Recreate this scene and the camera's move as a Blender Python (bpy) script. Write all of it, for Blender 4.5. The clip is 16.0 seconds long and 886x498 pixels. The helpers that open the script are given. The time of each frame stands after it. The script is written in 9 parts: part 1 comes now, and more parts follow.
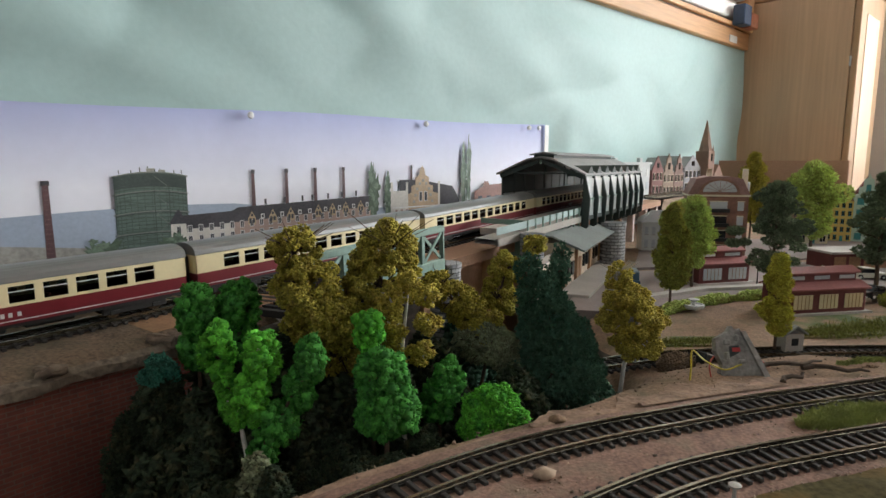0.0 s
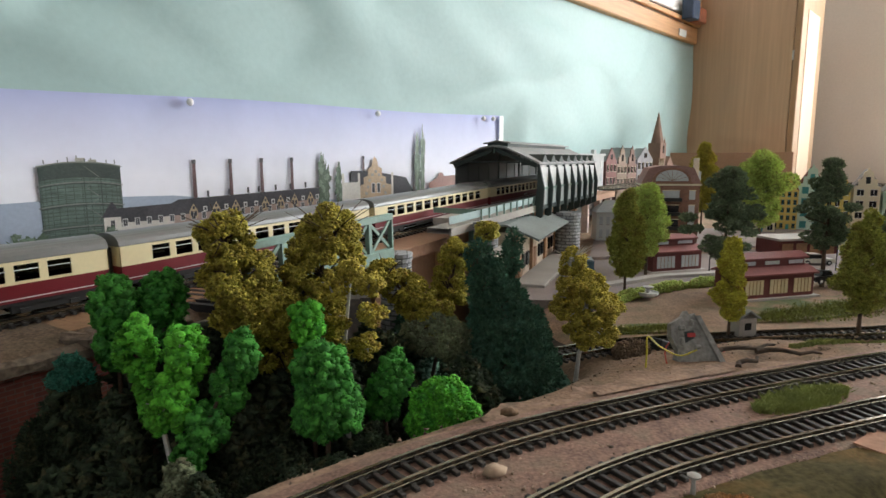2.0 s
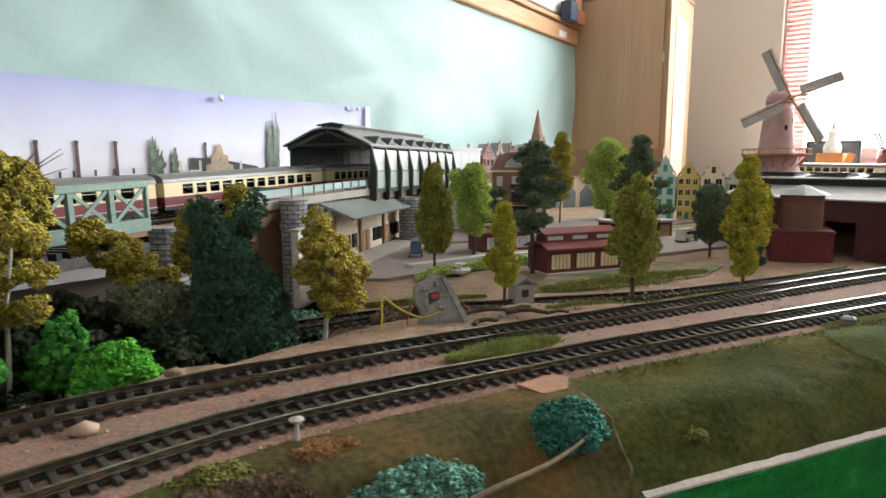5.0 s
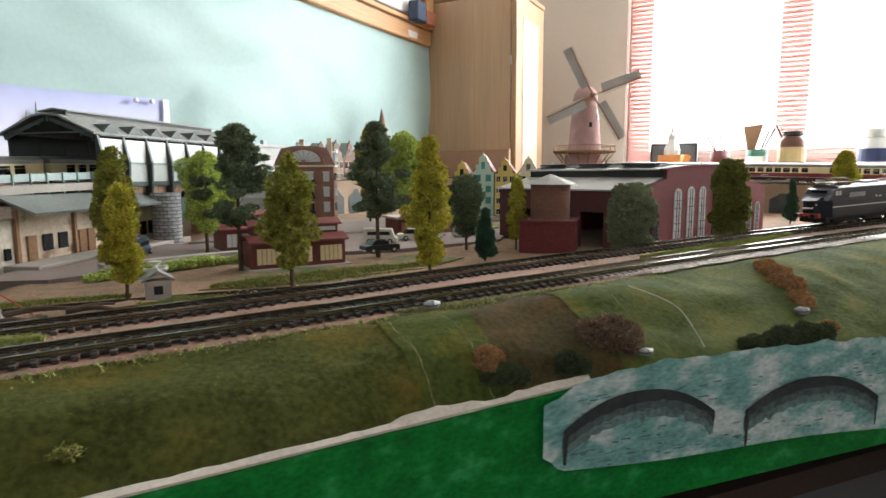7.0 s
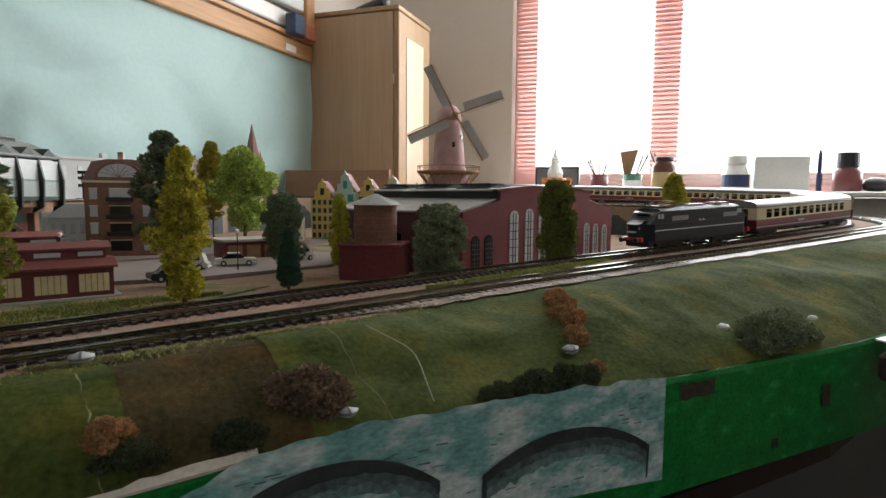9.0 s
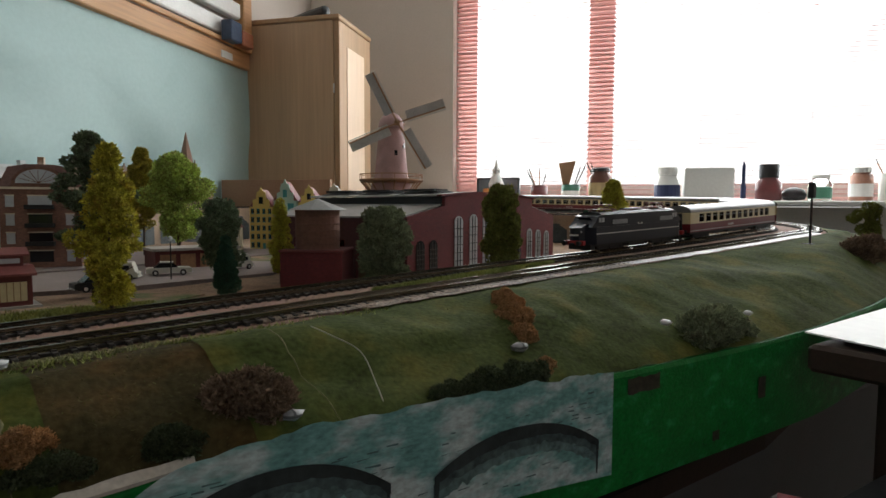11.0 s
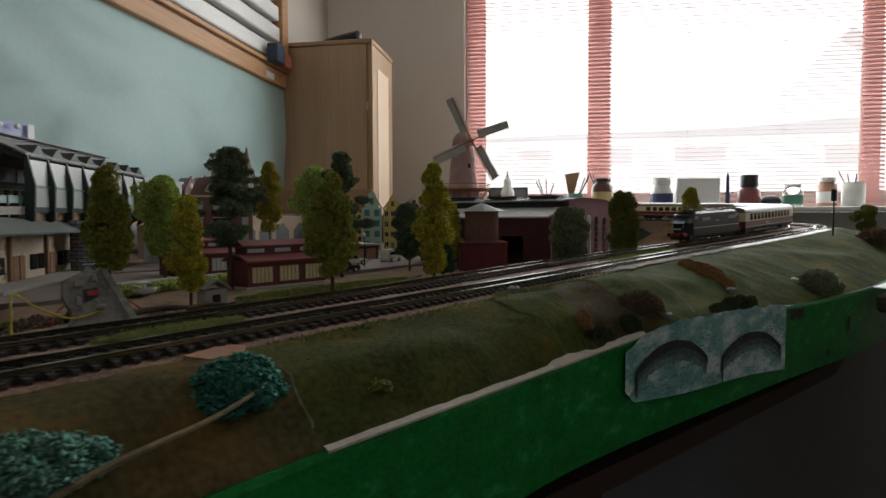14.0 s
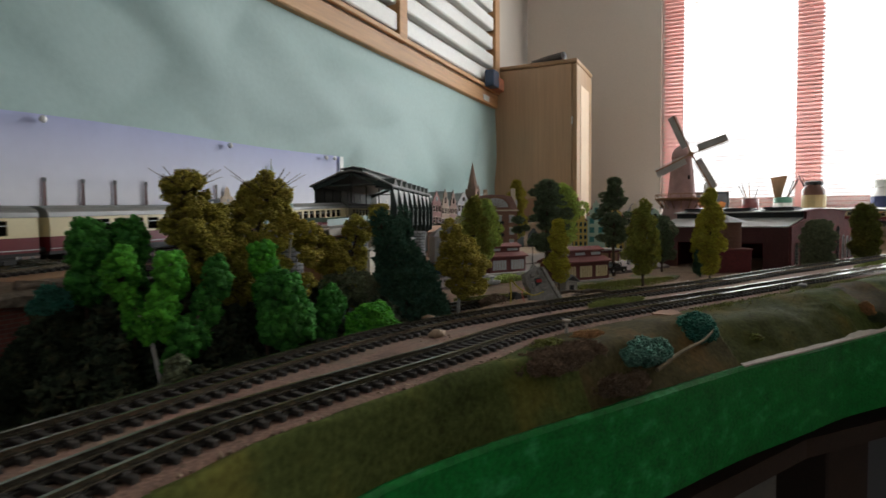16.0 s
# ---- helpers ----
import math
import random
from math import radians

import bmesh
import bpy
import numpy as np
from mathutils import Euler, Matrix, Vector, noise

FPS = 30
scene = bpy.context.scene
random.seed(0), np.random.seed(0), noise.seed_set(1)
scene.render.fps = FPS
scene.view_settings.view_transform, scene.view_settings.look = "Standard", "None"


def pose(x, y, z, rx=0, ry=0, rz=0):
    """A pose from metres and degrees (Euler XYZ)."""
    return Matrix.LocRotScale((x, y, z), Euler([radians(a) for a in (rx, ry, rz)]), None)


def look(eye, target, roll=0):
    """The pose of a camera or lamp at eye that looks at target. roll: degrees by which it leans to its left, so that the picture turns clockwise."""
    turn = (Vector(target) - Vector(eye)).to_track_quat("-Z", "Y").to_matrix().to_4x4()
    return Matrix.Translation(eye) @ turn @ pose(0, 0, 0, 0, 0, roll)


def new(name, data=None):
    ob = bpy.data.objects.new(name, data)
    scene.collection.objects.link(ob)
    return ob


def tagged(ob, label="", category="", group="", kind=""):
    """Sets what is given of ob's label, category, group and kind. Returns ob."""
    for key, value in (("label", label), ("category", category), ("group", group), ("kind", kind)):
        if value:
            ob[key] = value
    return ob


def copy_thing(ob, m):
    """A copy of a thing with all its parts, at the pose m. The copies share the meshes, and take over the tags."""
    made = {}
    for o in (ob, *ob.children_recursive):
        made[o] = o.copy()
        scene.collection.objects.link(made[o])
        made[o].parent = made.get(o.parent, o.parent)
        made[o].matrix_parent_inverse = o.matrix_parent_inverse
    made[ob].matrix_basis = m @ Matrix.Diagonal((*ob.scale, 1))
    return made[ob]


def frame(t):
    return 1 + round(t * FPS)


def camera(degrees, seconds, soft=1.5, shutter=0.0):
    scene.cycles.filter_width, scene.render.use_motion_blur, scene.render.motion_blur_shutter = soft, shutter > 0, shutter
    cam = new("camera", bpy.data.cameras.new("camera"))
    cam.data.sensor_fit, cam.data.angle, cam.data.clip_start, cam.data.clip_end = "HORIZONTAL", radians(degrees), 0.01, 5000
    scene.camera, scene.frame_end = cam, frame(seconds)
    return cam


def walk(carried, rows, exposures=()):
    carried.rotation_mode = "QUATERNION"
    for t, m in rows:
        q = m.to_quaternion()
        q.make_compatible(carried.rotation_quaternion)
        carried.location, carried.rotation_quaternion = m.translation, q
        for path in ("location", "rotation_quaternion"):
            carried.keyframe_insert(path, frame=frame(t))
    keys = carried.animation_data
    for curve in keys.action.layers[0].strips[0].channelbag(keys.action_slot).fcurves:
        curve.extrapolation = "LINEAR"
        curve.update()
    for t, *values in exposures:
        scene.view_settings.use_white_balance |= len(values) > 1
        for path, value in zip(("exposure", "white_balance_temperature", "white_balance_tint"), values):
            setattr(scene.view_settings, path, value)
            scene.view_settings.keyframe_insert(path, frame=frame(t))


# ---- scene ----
cam = camera(73.2, 16.0, soft=1.5, shutter=0.2)
PATH = [
    (0, (-0.006, 0.006, 1.144), (0.005, 1.986, 0.857), 0.1),
    (0.5, (-0.007, 0.008, 1.142), (-0.016, 1.988, 0.857), -0.0),
    (1, (-0.007, 0.015, 1.139), (0.033, 1.993, 0.85), 0.1),
    (1.5, (-0.008, 0.024, 1.137), (0.073, 2.001, 0.843), 0.1),
    (2, (0.003, 0.028, 1.134), (0.151, 2.0, 0.834), -0.1),
    (2.5, (0.014, 0.023, 1.133), (0.238, 1.986, 0.823), -0.0),
    (3, (0.026, 0.021, 1.132), (0.323, 1.973, 0.816), -0.2),
    (5.5, (0.193, 0.032, 1.087), (0.635, 1.963, 0.817), -0.3),
    (6, (0.258, 0.031, 1.079), (0.78, 1.942, 0.8), -0.6),
    (6.5, (0.311, 0.032, 1.075), (0.889, 1.928, 0.811), -0.5),
    (7, (0.36, 0.025, 1.074), (1.02, 1.896, 0.825), -0.3),
    (7.5, (0.404, 0.019, 1.074), (1.139, 1.864, 0.841), -0.3),
    (8, (0.438, 0.017, 1.078), (1.25, 1.831, 0.859), 0.1),
    (8.5, (0.462, 0.03, 1.075), (1.325, 1.823, 0.878), 0.4),
    (9, (0.488, 0.043, 1.072), (1.411, 1.808, 0.893), 0.4),
    (9.5, (0.504, 0.048, 1.07), (1.48, 1.786, 0.905), 0.4),
    (12, (0.432, 0.052, 1.06), (1.577, 1.687, 0.939), 0.1),
    (12.5, (0.374, 0.054, 1.058), (1.541, 1.674, 0.944), 0.1),
    (13, (0.305, 0.047, 1.049), (1.498, 1.649, 0.943), -0.0),
    (13.5, (0.238, 0.041, 1.046), (1.458, 1.622, 0.945), -0.2),
    (14, (0.163, 0.036, 1.05), (1.382, 1.618, 0.95), -0.2),
    (14.5, (0.103, 0.023, 1.053), (1.244, 1.663, 0.953), -0.4),
    (15, (0.036, -0.003, 1.058), (1.08, 1.701, 0.963), -0.4),
    (15.5, (-0.023, -0.036, 1.062), (0.908, 1.731, 0.972), -0.3),
    (16, (-0.09, -0.068, 1.066), (0.664, 1.782, 0.975), -0.5),
]
EXPOSURES = [(0.0, 0.12), (1.5, 0.22), (3.0, 0.42), (5.5, 0.62), (7.5, 0.42), (8.5, -0.05), (9.5, -0.4), (12.0, -0.98), (14.0, -1.15), (15.0, -1.02), (16.0, -0.8)]
walk(cam, [(t, look(eye, target, roll)) for t, eye, target, roll in PATH], EXPOSURES)

# ---- world and light ----
world = bpy.data.worlds.new("overcast_sky")
scene.world = world
world.use_nodes = True
_wn = world.node_tree.nodes
_sky = _wn.new("ShaderNodeTexSky")
_sky.sky_type, _sky.sun_disc, _sky.sun_elevation, _sky.sun_rotation = "NISHITA", False, radians(35), radians(60)
_wn["Background"].inputs["Strength"].default_value = 0.1
world.node_tree.links.new(_sky.outputs["Color"], _wn["Background"].inputs["Color"])

# The room stands at an angle to the first view: s runs along the papered wall, w points out through that wall.
ROOM = Matrix(((0.735, -0.678, 0, 0.159), (0.678, 0.735, 0, 1.361), (0, 0, 1, 0), (0, 0, 0, 1)))
# the window wall's fittings, shrunk towards the viewpoint to fit the camera's view
WIN = ROOM @ Matrix.Translation((-0.0431, -0.068, 0.0636)) @ Matrix.Scale(0.94, 4)


def area_light(name, s, w, z, sx, sz, power, color, yaw, tilt=90):
    lamp = bpy.data.lights.new(name, "AREA")
    lamp.shape, lamp.size, lamp.size_y, lamp.energy, lamp.color = "RECTANGLE", sx, sz, power, color
    ob = new(name, lamp)
    ob.matrix_world = ROOM @ pose(s, w, z, tilt, 0, yaw)
    return ob


# daylight in the big window, and a fill lamp added unseen behind the viewer
area_light("window_daylight", 1.778, -1.816, 1.70, 2.30, 1.13, 80, (0.93, 0.99, 1.0), 90)
area_light("unseen_rear_fill", -2.52, -1.6, 1.7, 1.3, 1.2, 3.2, (1.0, 0.97, 0.93), -90)

# ---- building tools ----
class MB:
    """Collects vertices and faces of one mesh."""

    def __init__(self):
        self.v, self.f = [], []

    def add(self, verts, faces, m=None):
        n = len(self.v)
        self.v += [tuple(m @ Vector(p)) if m else tuple(p) for p in verts]
        self.f += [tuple(i + n for i in f) for f in faces]
        return self

    def box(self, x0, x1, y0, y1, z0, z1, b=0.0, m=None):
        if b <= 0:
            p = [(x, y, z) for z in (z0, z1) for y in (y0, y1) for x in (x0, x1)]
            return self.add(p, [(0, 2, 3, 1), (4, 5, 7, 6), (0, 1, 5, 4), (2, 6, 7, 3), (0, 4, 6, 2), (1, 3, 7, 5)], m)
        p = []
        for z, zz in ((z0, z0 + b), (z1, z1 - b)):
            p += [(x0 + b, y0 + b, z), (x1 - b, y0 + b, z), (x1 - b, y1 - b, z), (x0 + b, y1 - b, z)]
            p += [(x0 + b, y0, zz), (x1 - b, y0, zz), (x1, y0 + b, zz), (x1, y1 - b, zz), (x1 - b, y1, zz), (x0 + b, y1, zz), (x0, y1 - b, zz), (x0, y0 + b, zz)]
        f = [(3, 2, 1, 0), (12, 13, 14, 15)]
        for k in range(8):
            f.append((4 + k, 4 + (k + 1) % 8, 16 + (k + 1) % 8, 16 + k))
        for o, flip in ((0, False), (12, True)):
            r = [o + 4 + k for k in range(8)]
            q = [(o, o + 1, r[1], r[0]), (o + 1, r[2], r[1]), (o + 1, o + 2, r[3], r[2]), (o + 2, r[4], r[3]), (o + 2, o + 3, r[5], r[4]), (o + 3, r[6], r[5]), (o + 3, o, r[7], r[6]), (o, r[0], r[7])]
            f += [t[::-1] if flip else t for t in q]
        return self.add(p, f, m)

    def prism(self, poly, a, b, axis="y", m=None):
        """Polygon in the plane across the axis, drawn out from a to b."""
        n = len(poly)
        put = {"x": lambda p, c: (c, p[0], p[1]), "y": lambda p, c: (p[0], c, p[1]), "z": lambda p, c: (p[0], p[1], c)}[axis]
        v = [put(p, a) for p in poly] + [put(p, b) for p in poly]
        f = [tuple(range(n))[::-1], tuple(range(n, 2 * n))] + [(i, (i + 1) % n, n + (i + 1) % n, n + i) for i in range(n)]
        return self.add(v, f, m)

    def cyl(self, x, y, z0, z1, r0, r1=None, n=14, m=None, caps=True):
        r1 = r0 if r1 is None else r1
        v = [(x + r * math.cos(2 * math.pi * k / n), y + r * math.sin(2 * math.pi * k / n), z) for r, z in ((r0, z0), (r1, z1)) for k in range(n)]
        f = [(k, (k + 1) % n, n + (k + 1) % n, n + k) for k in range(n)]
        if caps:
            f += [tuple(range(n))[::-1], tuple(range(n, 2 * n))]
        return self.add(v, f, m)

    def lathe(self, prof, n=18, m=None):
        v = [(r * math.cos(2 * math.pi * k / n), r * math.sin(2 * math.pi * k / n), z) for r, z in prof for k in range(n)]
        f = [(j * n + k, j * n + (k + 1) % n, (j + 1) * n + (k + 1) % n, (j + 1) * n + k) for j in range(len(prof) - 1) for k in range(n)]
        f += [tuple(range(n))[::-1], tuple(range((len(prof) - 1) * n, len(prof) * n))]
        return self.add(v, f, m)

    def tube(self, pts, r, n=6, r1=None):
        pts = [Vector(p) for p in pts]
        r1 = r if r1 is None else r1
        v, f = [], []
        for i, p in enumerate(pts):
            d = (pts[min(i + 1, len(pts) - 1)] - pts[max(i - 1, 0)]).normalized()
            a = d.orthogonal().normalized() if i == 0 else (a - d * a.dot(d)).normalized()
            c, rr = d.cross(a), r + (r1 - r) * i / max(1, len(pts) - 1)
            v += [p + (a * math.cos(2 * math.pi * k / n) + c * math.sin(2 * math.pi * k / n)) * rr for k in range(n)]
        for i in range(len(pts) - 1):
            f += [(i * n + k, i * n + (k + 1) % n, (i + 1) * n + (k + 1) % n, (i + 1) * n + k) for k in range(n)]
        f += [tuple(range(n))[::-1], tuple(range((len(pts) - 1) * n, len(pts) * n))]
        return self.add(v, f)

    def sheet(self, rows):
        """A grid of points, rows by columns."""
        n = len(rows[0])
        return self.add([p for r in rows for p in r], [(i * n + j, i * n + j + 1, (i + 1) * n + j + 1, (i + 1) * n + j) for i in range(len(rows) - 1) for j in range(n - 1)])

    def mesh(self, name, material, smooth=False):
        me = bpy.data.meshes.new(name)
        me.from_pydata(self.v, [], self.f)
        me.validate()
        me.materials.append(material)
        if smooth:
            me.polygons.foreach_set("use_smooth", [True] * len(me.polygons))
        me.update()
        return me


def thing(name, label, category, at=Matrix(), group="", kind=""):
    ob = new(name)
    ob.empty_display_size = 0.02
    ob.matrix_world = at
    return tagged(ob, label, category, group, kind)


def part(name, mb, material, parent, label="", smooth=False):
    ob = new(name, mb.mesh(name, material, smooth))
    ob.parent = parent
    return tagged(ob, label)


def solid(name, mb, material, label, category, at=Matrix(), group="", kind="", smooth=False):
    ob = new(name, mb.mesh(name, material, smooth))
    ob.matrix_world = at
    return tagged(ob, label, category, group, kind)


def spline(pts, n=14):
    """Smooth line through the points."""
    p = np.array(pts, float)
    p = np.vstack([2 * p[0] - p[1], p, 2 * p[-1] - p[-2]])
    out = []
    for i in range(1, len(p) - 2):
        for k in range(n):
            t = k / n
            out.append(0.5 * (2 * p[i] + (p[i + 1] - p[i - 1]) * t + (2 * p[i - 1] - 5 * p[i] + 4 * p[i + 1] - p[i + 2]) * t * t + (3 * p[i] - p[i - 1] - 3 * p[i + 1] + p[i + 2]) * t ** 3))
    out.append(p[-2])
    return np.array(out)


def even(line, step):
    """The line again at even steps."""
    d = np.r_[0, np.cumsum(np.linalg.norm(np.diff(line, axis=0), axis=1))]
    s = np.linspace(0, d[-1], max(2, int(round(d[-1] / step)) + 1))
    return np.array([np.interp(s, d, line[:, k]) for k in range(3)]).T


def left_of(line):
    """Unit vectors to the left of a line, level."""
    t = np.gradient(line, axis=0)
    n = np.stack([-t[:, 1], t[:, 0], 0 * t[:, 0]], 1)
    return n / np.linalg.norm(n, axis=1)[:, None]


def aside(line, d, dz=0.0):
    """The line moved d to its left and dz up."""
    return line + left_of(line) * d + np.array((0, 0, dz))


def along(line, d0):
    """Place and heading (degrees) at a length along the line, and the climb."""
    d = np.r_[0, np.cumsum(np.linalg.norm(np.diff(line, axis=0), axis=1))]
    p = Vector([float(np.interp(d0, d, line[:, k])) for k in range(3)])
    return p


# ---- materials ----
def mat(name, color, rough=0.7, metal=0.0, spread=0.25, grain=300.0, blot=25.0, bump=0.25, stretch=(1, 1, 1), second=None, mix=0.0, island=0.0, spec=0.5, coords="Object"):
    """A surface with grain and blotches; second: another colour that shows in patches."""
    m = bpy.data.materials.new(name)
    m.use_nodes = True
    nt = m.node_tree
    N, L = nt.nodes, nt.links
    bs = N["Principled BSDF"]
    bs.inputs["Roughness"].default_value, bs.inputs["Metallic"].default_value = rough, metal
    bs.inputs["Specular IOR Level"].default_value = spec
    tc, mp = N.new("ShaderNodeTexCoord"), N.new("ShaderNodeMapping")
    mp.inputs["Scale"].default_value = stretch
    L.new(tc.outputs[coords], mp.inputs["Vector"])
    fine, coarse = N.new("ShaderNodeTexNoise"), N.new("ShaderNodeTexNoise")
    for node, sc, det in ((fine, grain, 3), (coarse, blot, 4)):
        node.inputs["Scale"].default_value, node.inputs["Detail"].default_value = sc, det
        L.new(mp.outputs[0], node.inputs["Vector"])
    both = N.new("ShaderNodeMath")
    both.operation = "ADD"
    L.new(fine.outputs["Fac"], both.inputs[0]), L.new(coarse.outputs["Fac"], both.inputs[1])
    rng = N.new("ShaderNodeMapRange")
    rng.inputs["From Min"].default_value, rng.inputs["From Max"].default_value = 0.65, 1.35
    rng.inputs["To Min"].default_value, rng.inputs["To Max"].default_value = 1 - spread, 1 + spread
    L.new(both.outputs[0], rng.inputs["Value"])
    value = rng.outputs[0]
    if island:
        geo, r2, mul = N.new("ShaderNodeNewGeometry"), N.new("ShaderNodeMapRange"), N.new("ShaderNodeMath")
        r2.inputs["To Min"].default_value, r2.inputs["To Max"].default_value = 1 - island, 1 + island
        L.new(geo.outputs["Random Per Island"], r2.inputs["Value"])
        mul.operation = "MULTIPLY"
        L.new(value, mul.inputs[0]), L.new(r2.outputs[0], mul.inputs[1])
        value = mul.outputs[0]
    base = N.new("ShaderNodeMix")
    base.data_type = "RGBA"
    base.inputs["A"].default_value = (*color, 1)
    base.inputs["B"].default_value = (*(second or color), 1)
    patch = N.new("ShaderNodeMapRange")
    patch.inputs["From Min"].default_value, patch.inputs["From Max"].default_value = 0.62 - 0.25 * mix, 0.72 - 0.15 * mix
    L.new(coarse.outputs["Fac"], patch.inputs["Value"])
    if second:
        L.new(patch.outputs[0], base.inputs["Factor"])
    else:
        base.inputs["Factor"].default_value = 0
    scale = N.new("ShaderNodeVectorMath")
    scale.operation = "SCALE"
    L.new(base.outputs["Result"], scale.inputs[0]), L.new(value, scale.inputs["Scale"])
    L.new(scale.outputs[0], bs.inputs["Base Color"])
    if bump:
        bp = N.new("ShaderNodeBump")
        bp.inputs["Strength"].default_value, bp.inputs["Distance"].default_value = bump, 0.3 / grain
        L.new(fine.outputs["Fac"], bp.inputs["Height"])
        L.new(bp.outputs[0], bs.inputs["Normal"])
    return m


def brick_mat(name, c1, c2, mortar, length=0.0035, height=0.0012, rough=0.85, bump=0.4, coords="Object", turn=None):
    """Printed courses too small to model, with grime."""
    m = mat(name, c1, rough, bump=0)
    nt = m.node_tree
    N, L = nt.nodes, nt.links
    br, tc, mp, bp = N.new("ShaderNodeTexBrick"), N.new("ShaderNodeTexCoord"), N.new("ShaderNodeMapping"), N.new("ShaderNodeBump")
    mp.inputs["Rotation"].default_value = turn or (radians(90), 0, 0)
    L.new(tc.outputs[coords], mp.inputs["Vector"]), L.new(mp.outputs[0], br.inputs["Vector"])
    br.inputs["Scale"].default_value = 1.0
    br.inputs["Brick Width"].default_value, br.inputs["Row Height"].default_value, br.inputs["Mortar Size"].default_value = length, height, height * 0.12
    br.inputs["Color1"].default_value, br.inputs["Color2"].default_value, br.inputs["Mortar"].default_value = (*c1, 1), (*c2, 1), (*mortar, 1)
    old = [l for l in L if l.to_node.type == "VECT_MATH" and l.to_socket == l.to_node.inputs[0]]
    L.new(br.outputs["Color"], old[0].to_socket)
    bp.inputs["Strength"].default_value, bp.inputs["Distance"].default_value = bump, 0.0004
    L.new(br.outputs["Fac"], bp.inputs["Height"])
    bp.invert = True
    L.new(bp.outputs[0], N["Principled BSDF"].inputs["Normal"])
    return m


def glow(name, color, strength):
    m = bpy.data.materials.new(name)
    m.use_nodes = True
    bs = m.node_tree.nodes["Principled BSDF"]
    bs.inputs["Base Color"].default_value = (0, 0, 0, 1)
    bs.inputs["Emission Color"].default_value, bs.inputs["Emission Strength"].default_value = (*color, 1), strength
    return m


def glass(name, color=(0.9, 0.95, 0.95), rough=0.05):
    m = bpy.data.materials.new(name)
    m.use_nodes = True
    bs = m.node_tree.nodes["Principled BSDF"]
    bs.inputs["Base Color"].default_value = (*color, 1)
    bs.inputs["Transmission Weight"].default_value, bs.inputs["Roughness"].default_value, bs.inputs["IOR"].default_value = 1, rough, 1.2
    return m


M_WALL = mat("cream_wall_paint", (0.58, 0.52, 0.46), 0.85, spread=0.05, grain=150, blot=3, bump=0.1)
M_CEIL = mat("white_ceiling_paint", (0.8, 0.79, 0.77), 0.9, spread=0.04, grain=150, blot=3)
M_FLOOR = mat("dark_floor", (0.10, 0.09, 0.08), 0.6, grain=60, blot=4)
M_PAPER = mat("mint_backing_paper", (0.35, 0.485, 0.47), 0.6, spread=0.05, grain=90, blot=2.5, bump=0.08)
M_WOOD = mat("beech_veneer", (0.43, 0.28, 0.165), 0.45, spread=0.14, grain=120, blot=9, bump=0.05, stretch=(1, 1, 0.04))
M_WOOD_DK = mat("beech_veneer_edge", (0.35, 0.215, 0.112), 0.5, spread=0.15, grain=120, blot=9, bump=0.05, stretch=(1, 1, 0.04))
M_BEAM = mat("pine_batten", (0.50, 0.27, 0.12), 0.55, spread=0.2, grain=150, blot=14, bump=0.1, stretch=(0.06, 1, 1))
M_WHITE = mat("white_paint", (0.78, 0.77, 0.74), 0.5, spread=0.05, grain=100, blot=6, bump=0.05)
M_CARD = mat("grey_white_card", (0.62, 0.62, 0.59), 0.7, spread=0.06, grain=100, blot=8)
M_SLAT = bpy.data.materials.new("translucent_red_slat")
M_SLAT.use_nodes = True
_n, _l = M_SLAT.node_tree.nodes, M_SLAT.node_tree.links
_tr, _mx = _n.new("ShaderNodeBsdfTranslucent"), _n.new("ShaderNodeMixShader")
_tr.inputs["Color"].default_value = (0.98, 0.73, 0.71, 1)
_n["Principled BSDF"].inputs["Base Color"].default_value, _n["Principled BSDF"].inputs["Roughness"].default_value = (0.92, 0.67, 0.64, 1), 0.4
_mx.inputs["Fac"].default_value = 0.6
_l.new(_n["Principled BSDF"].outputs[0], _mx.inputs[1]), _l.new(_tr.outputs[0], _mx.inputs[2]), _l.new(_mx.outputs[0], _n["Material Output"].inputs["Surface"])
M_SLATL = M_SLAT.copy()
M_SLATL.name = "thin_pale_red_slat"
M_SLATL.node_tree.nodes["Translucent BSDF"].inputs["Color"].default_value = (0.70, 0.46, 0.43, 1)
M_SLATL.node_tree.nodes["Principled BSDF"].inputs["Base Color"].default_value = (0.72, 0.42, 0.38, 1)
M_BLUEBOX = mat("blue_carton", (0.025, 0.05, 0.10), 0.5, spread=0.2, grain=90, blot=30)
M_ORANGE = mat("orange_carton", (0.35, 0.12, 0.06), 0.5, spread=0.2, grain=90, blot=30)
M_BLACK = mat("black_plastic", (0.012, 0.012, 0.013), 0.45, spread=0.3)
M_BALLAST = mat("pinkish_ballast", (0.25, 0.145, 0.105), 0.95, spread=0.55, grain=520, blot=45, bump=1.0, second=(0.17, 0.115, 0.08), mix=0.5)
M_EARTH = mat("sandy_earth", (0.27, 0.17, 0.105), 0.95, spread=0.55, grain=420, blot=28, bump=1.0, second=(0.15, 0.105, 0.06), mix=0.5)
M_ROAD = mat("mauve_street_card", (0.23, 0.185, 0.17), 0.8, spread=0.2, grain=500, blot=18, bump=0.2)
M_PAVE = mat("pale_pavement_card", (0.40, 0.37, 0.33), 0.85, spread=0.15, grain=500, blot=25)
M_GRASS = mat("fresh_grass_mat", (0.27, 0.30, 0.085), 0.95, spread=0.35, grain=900, blot=60, bump=0.9)
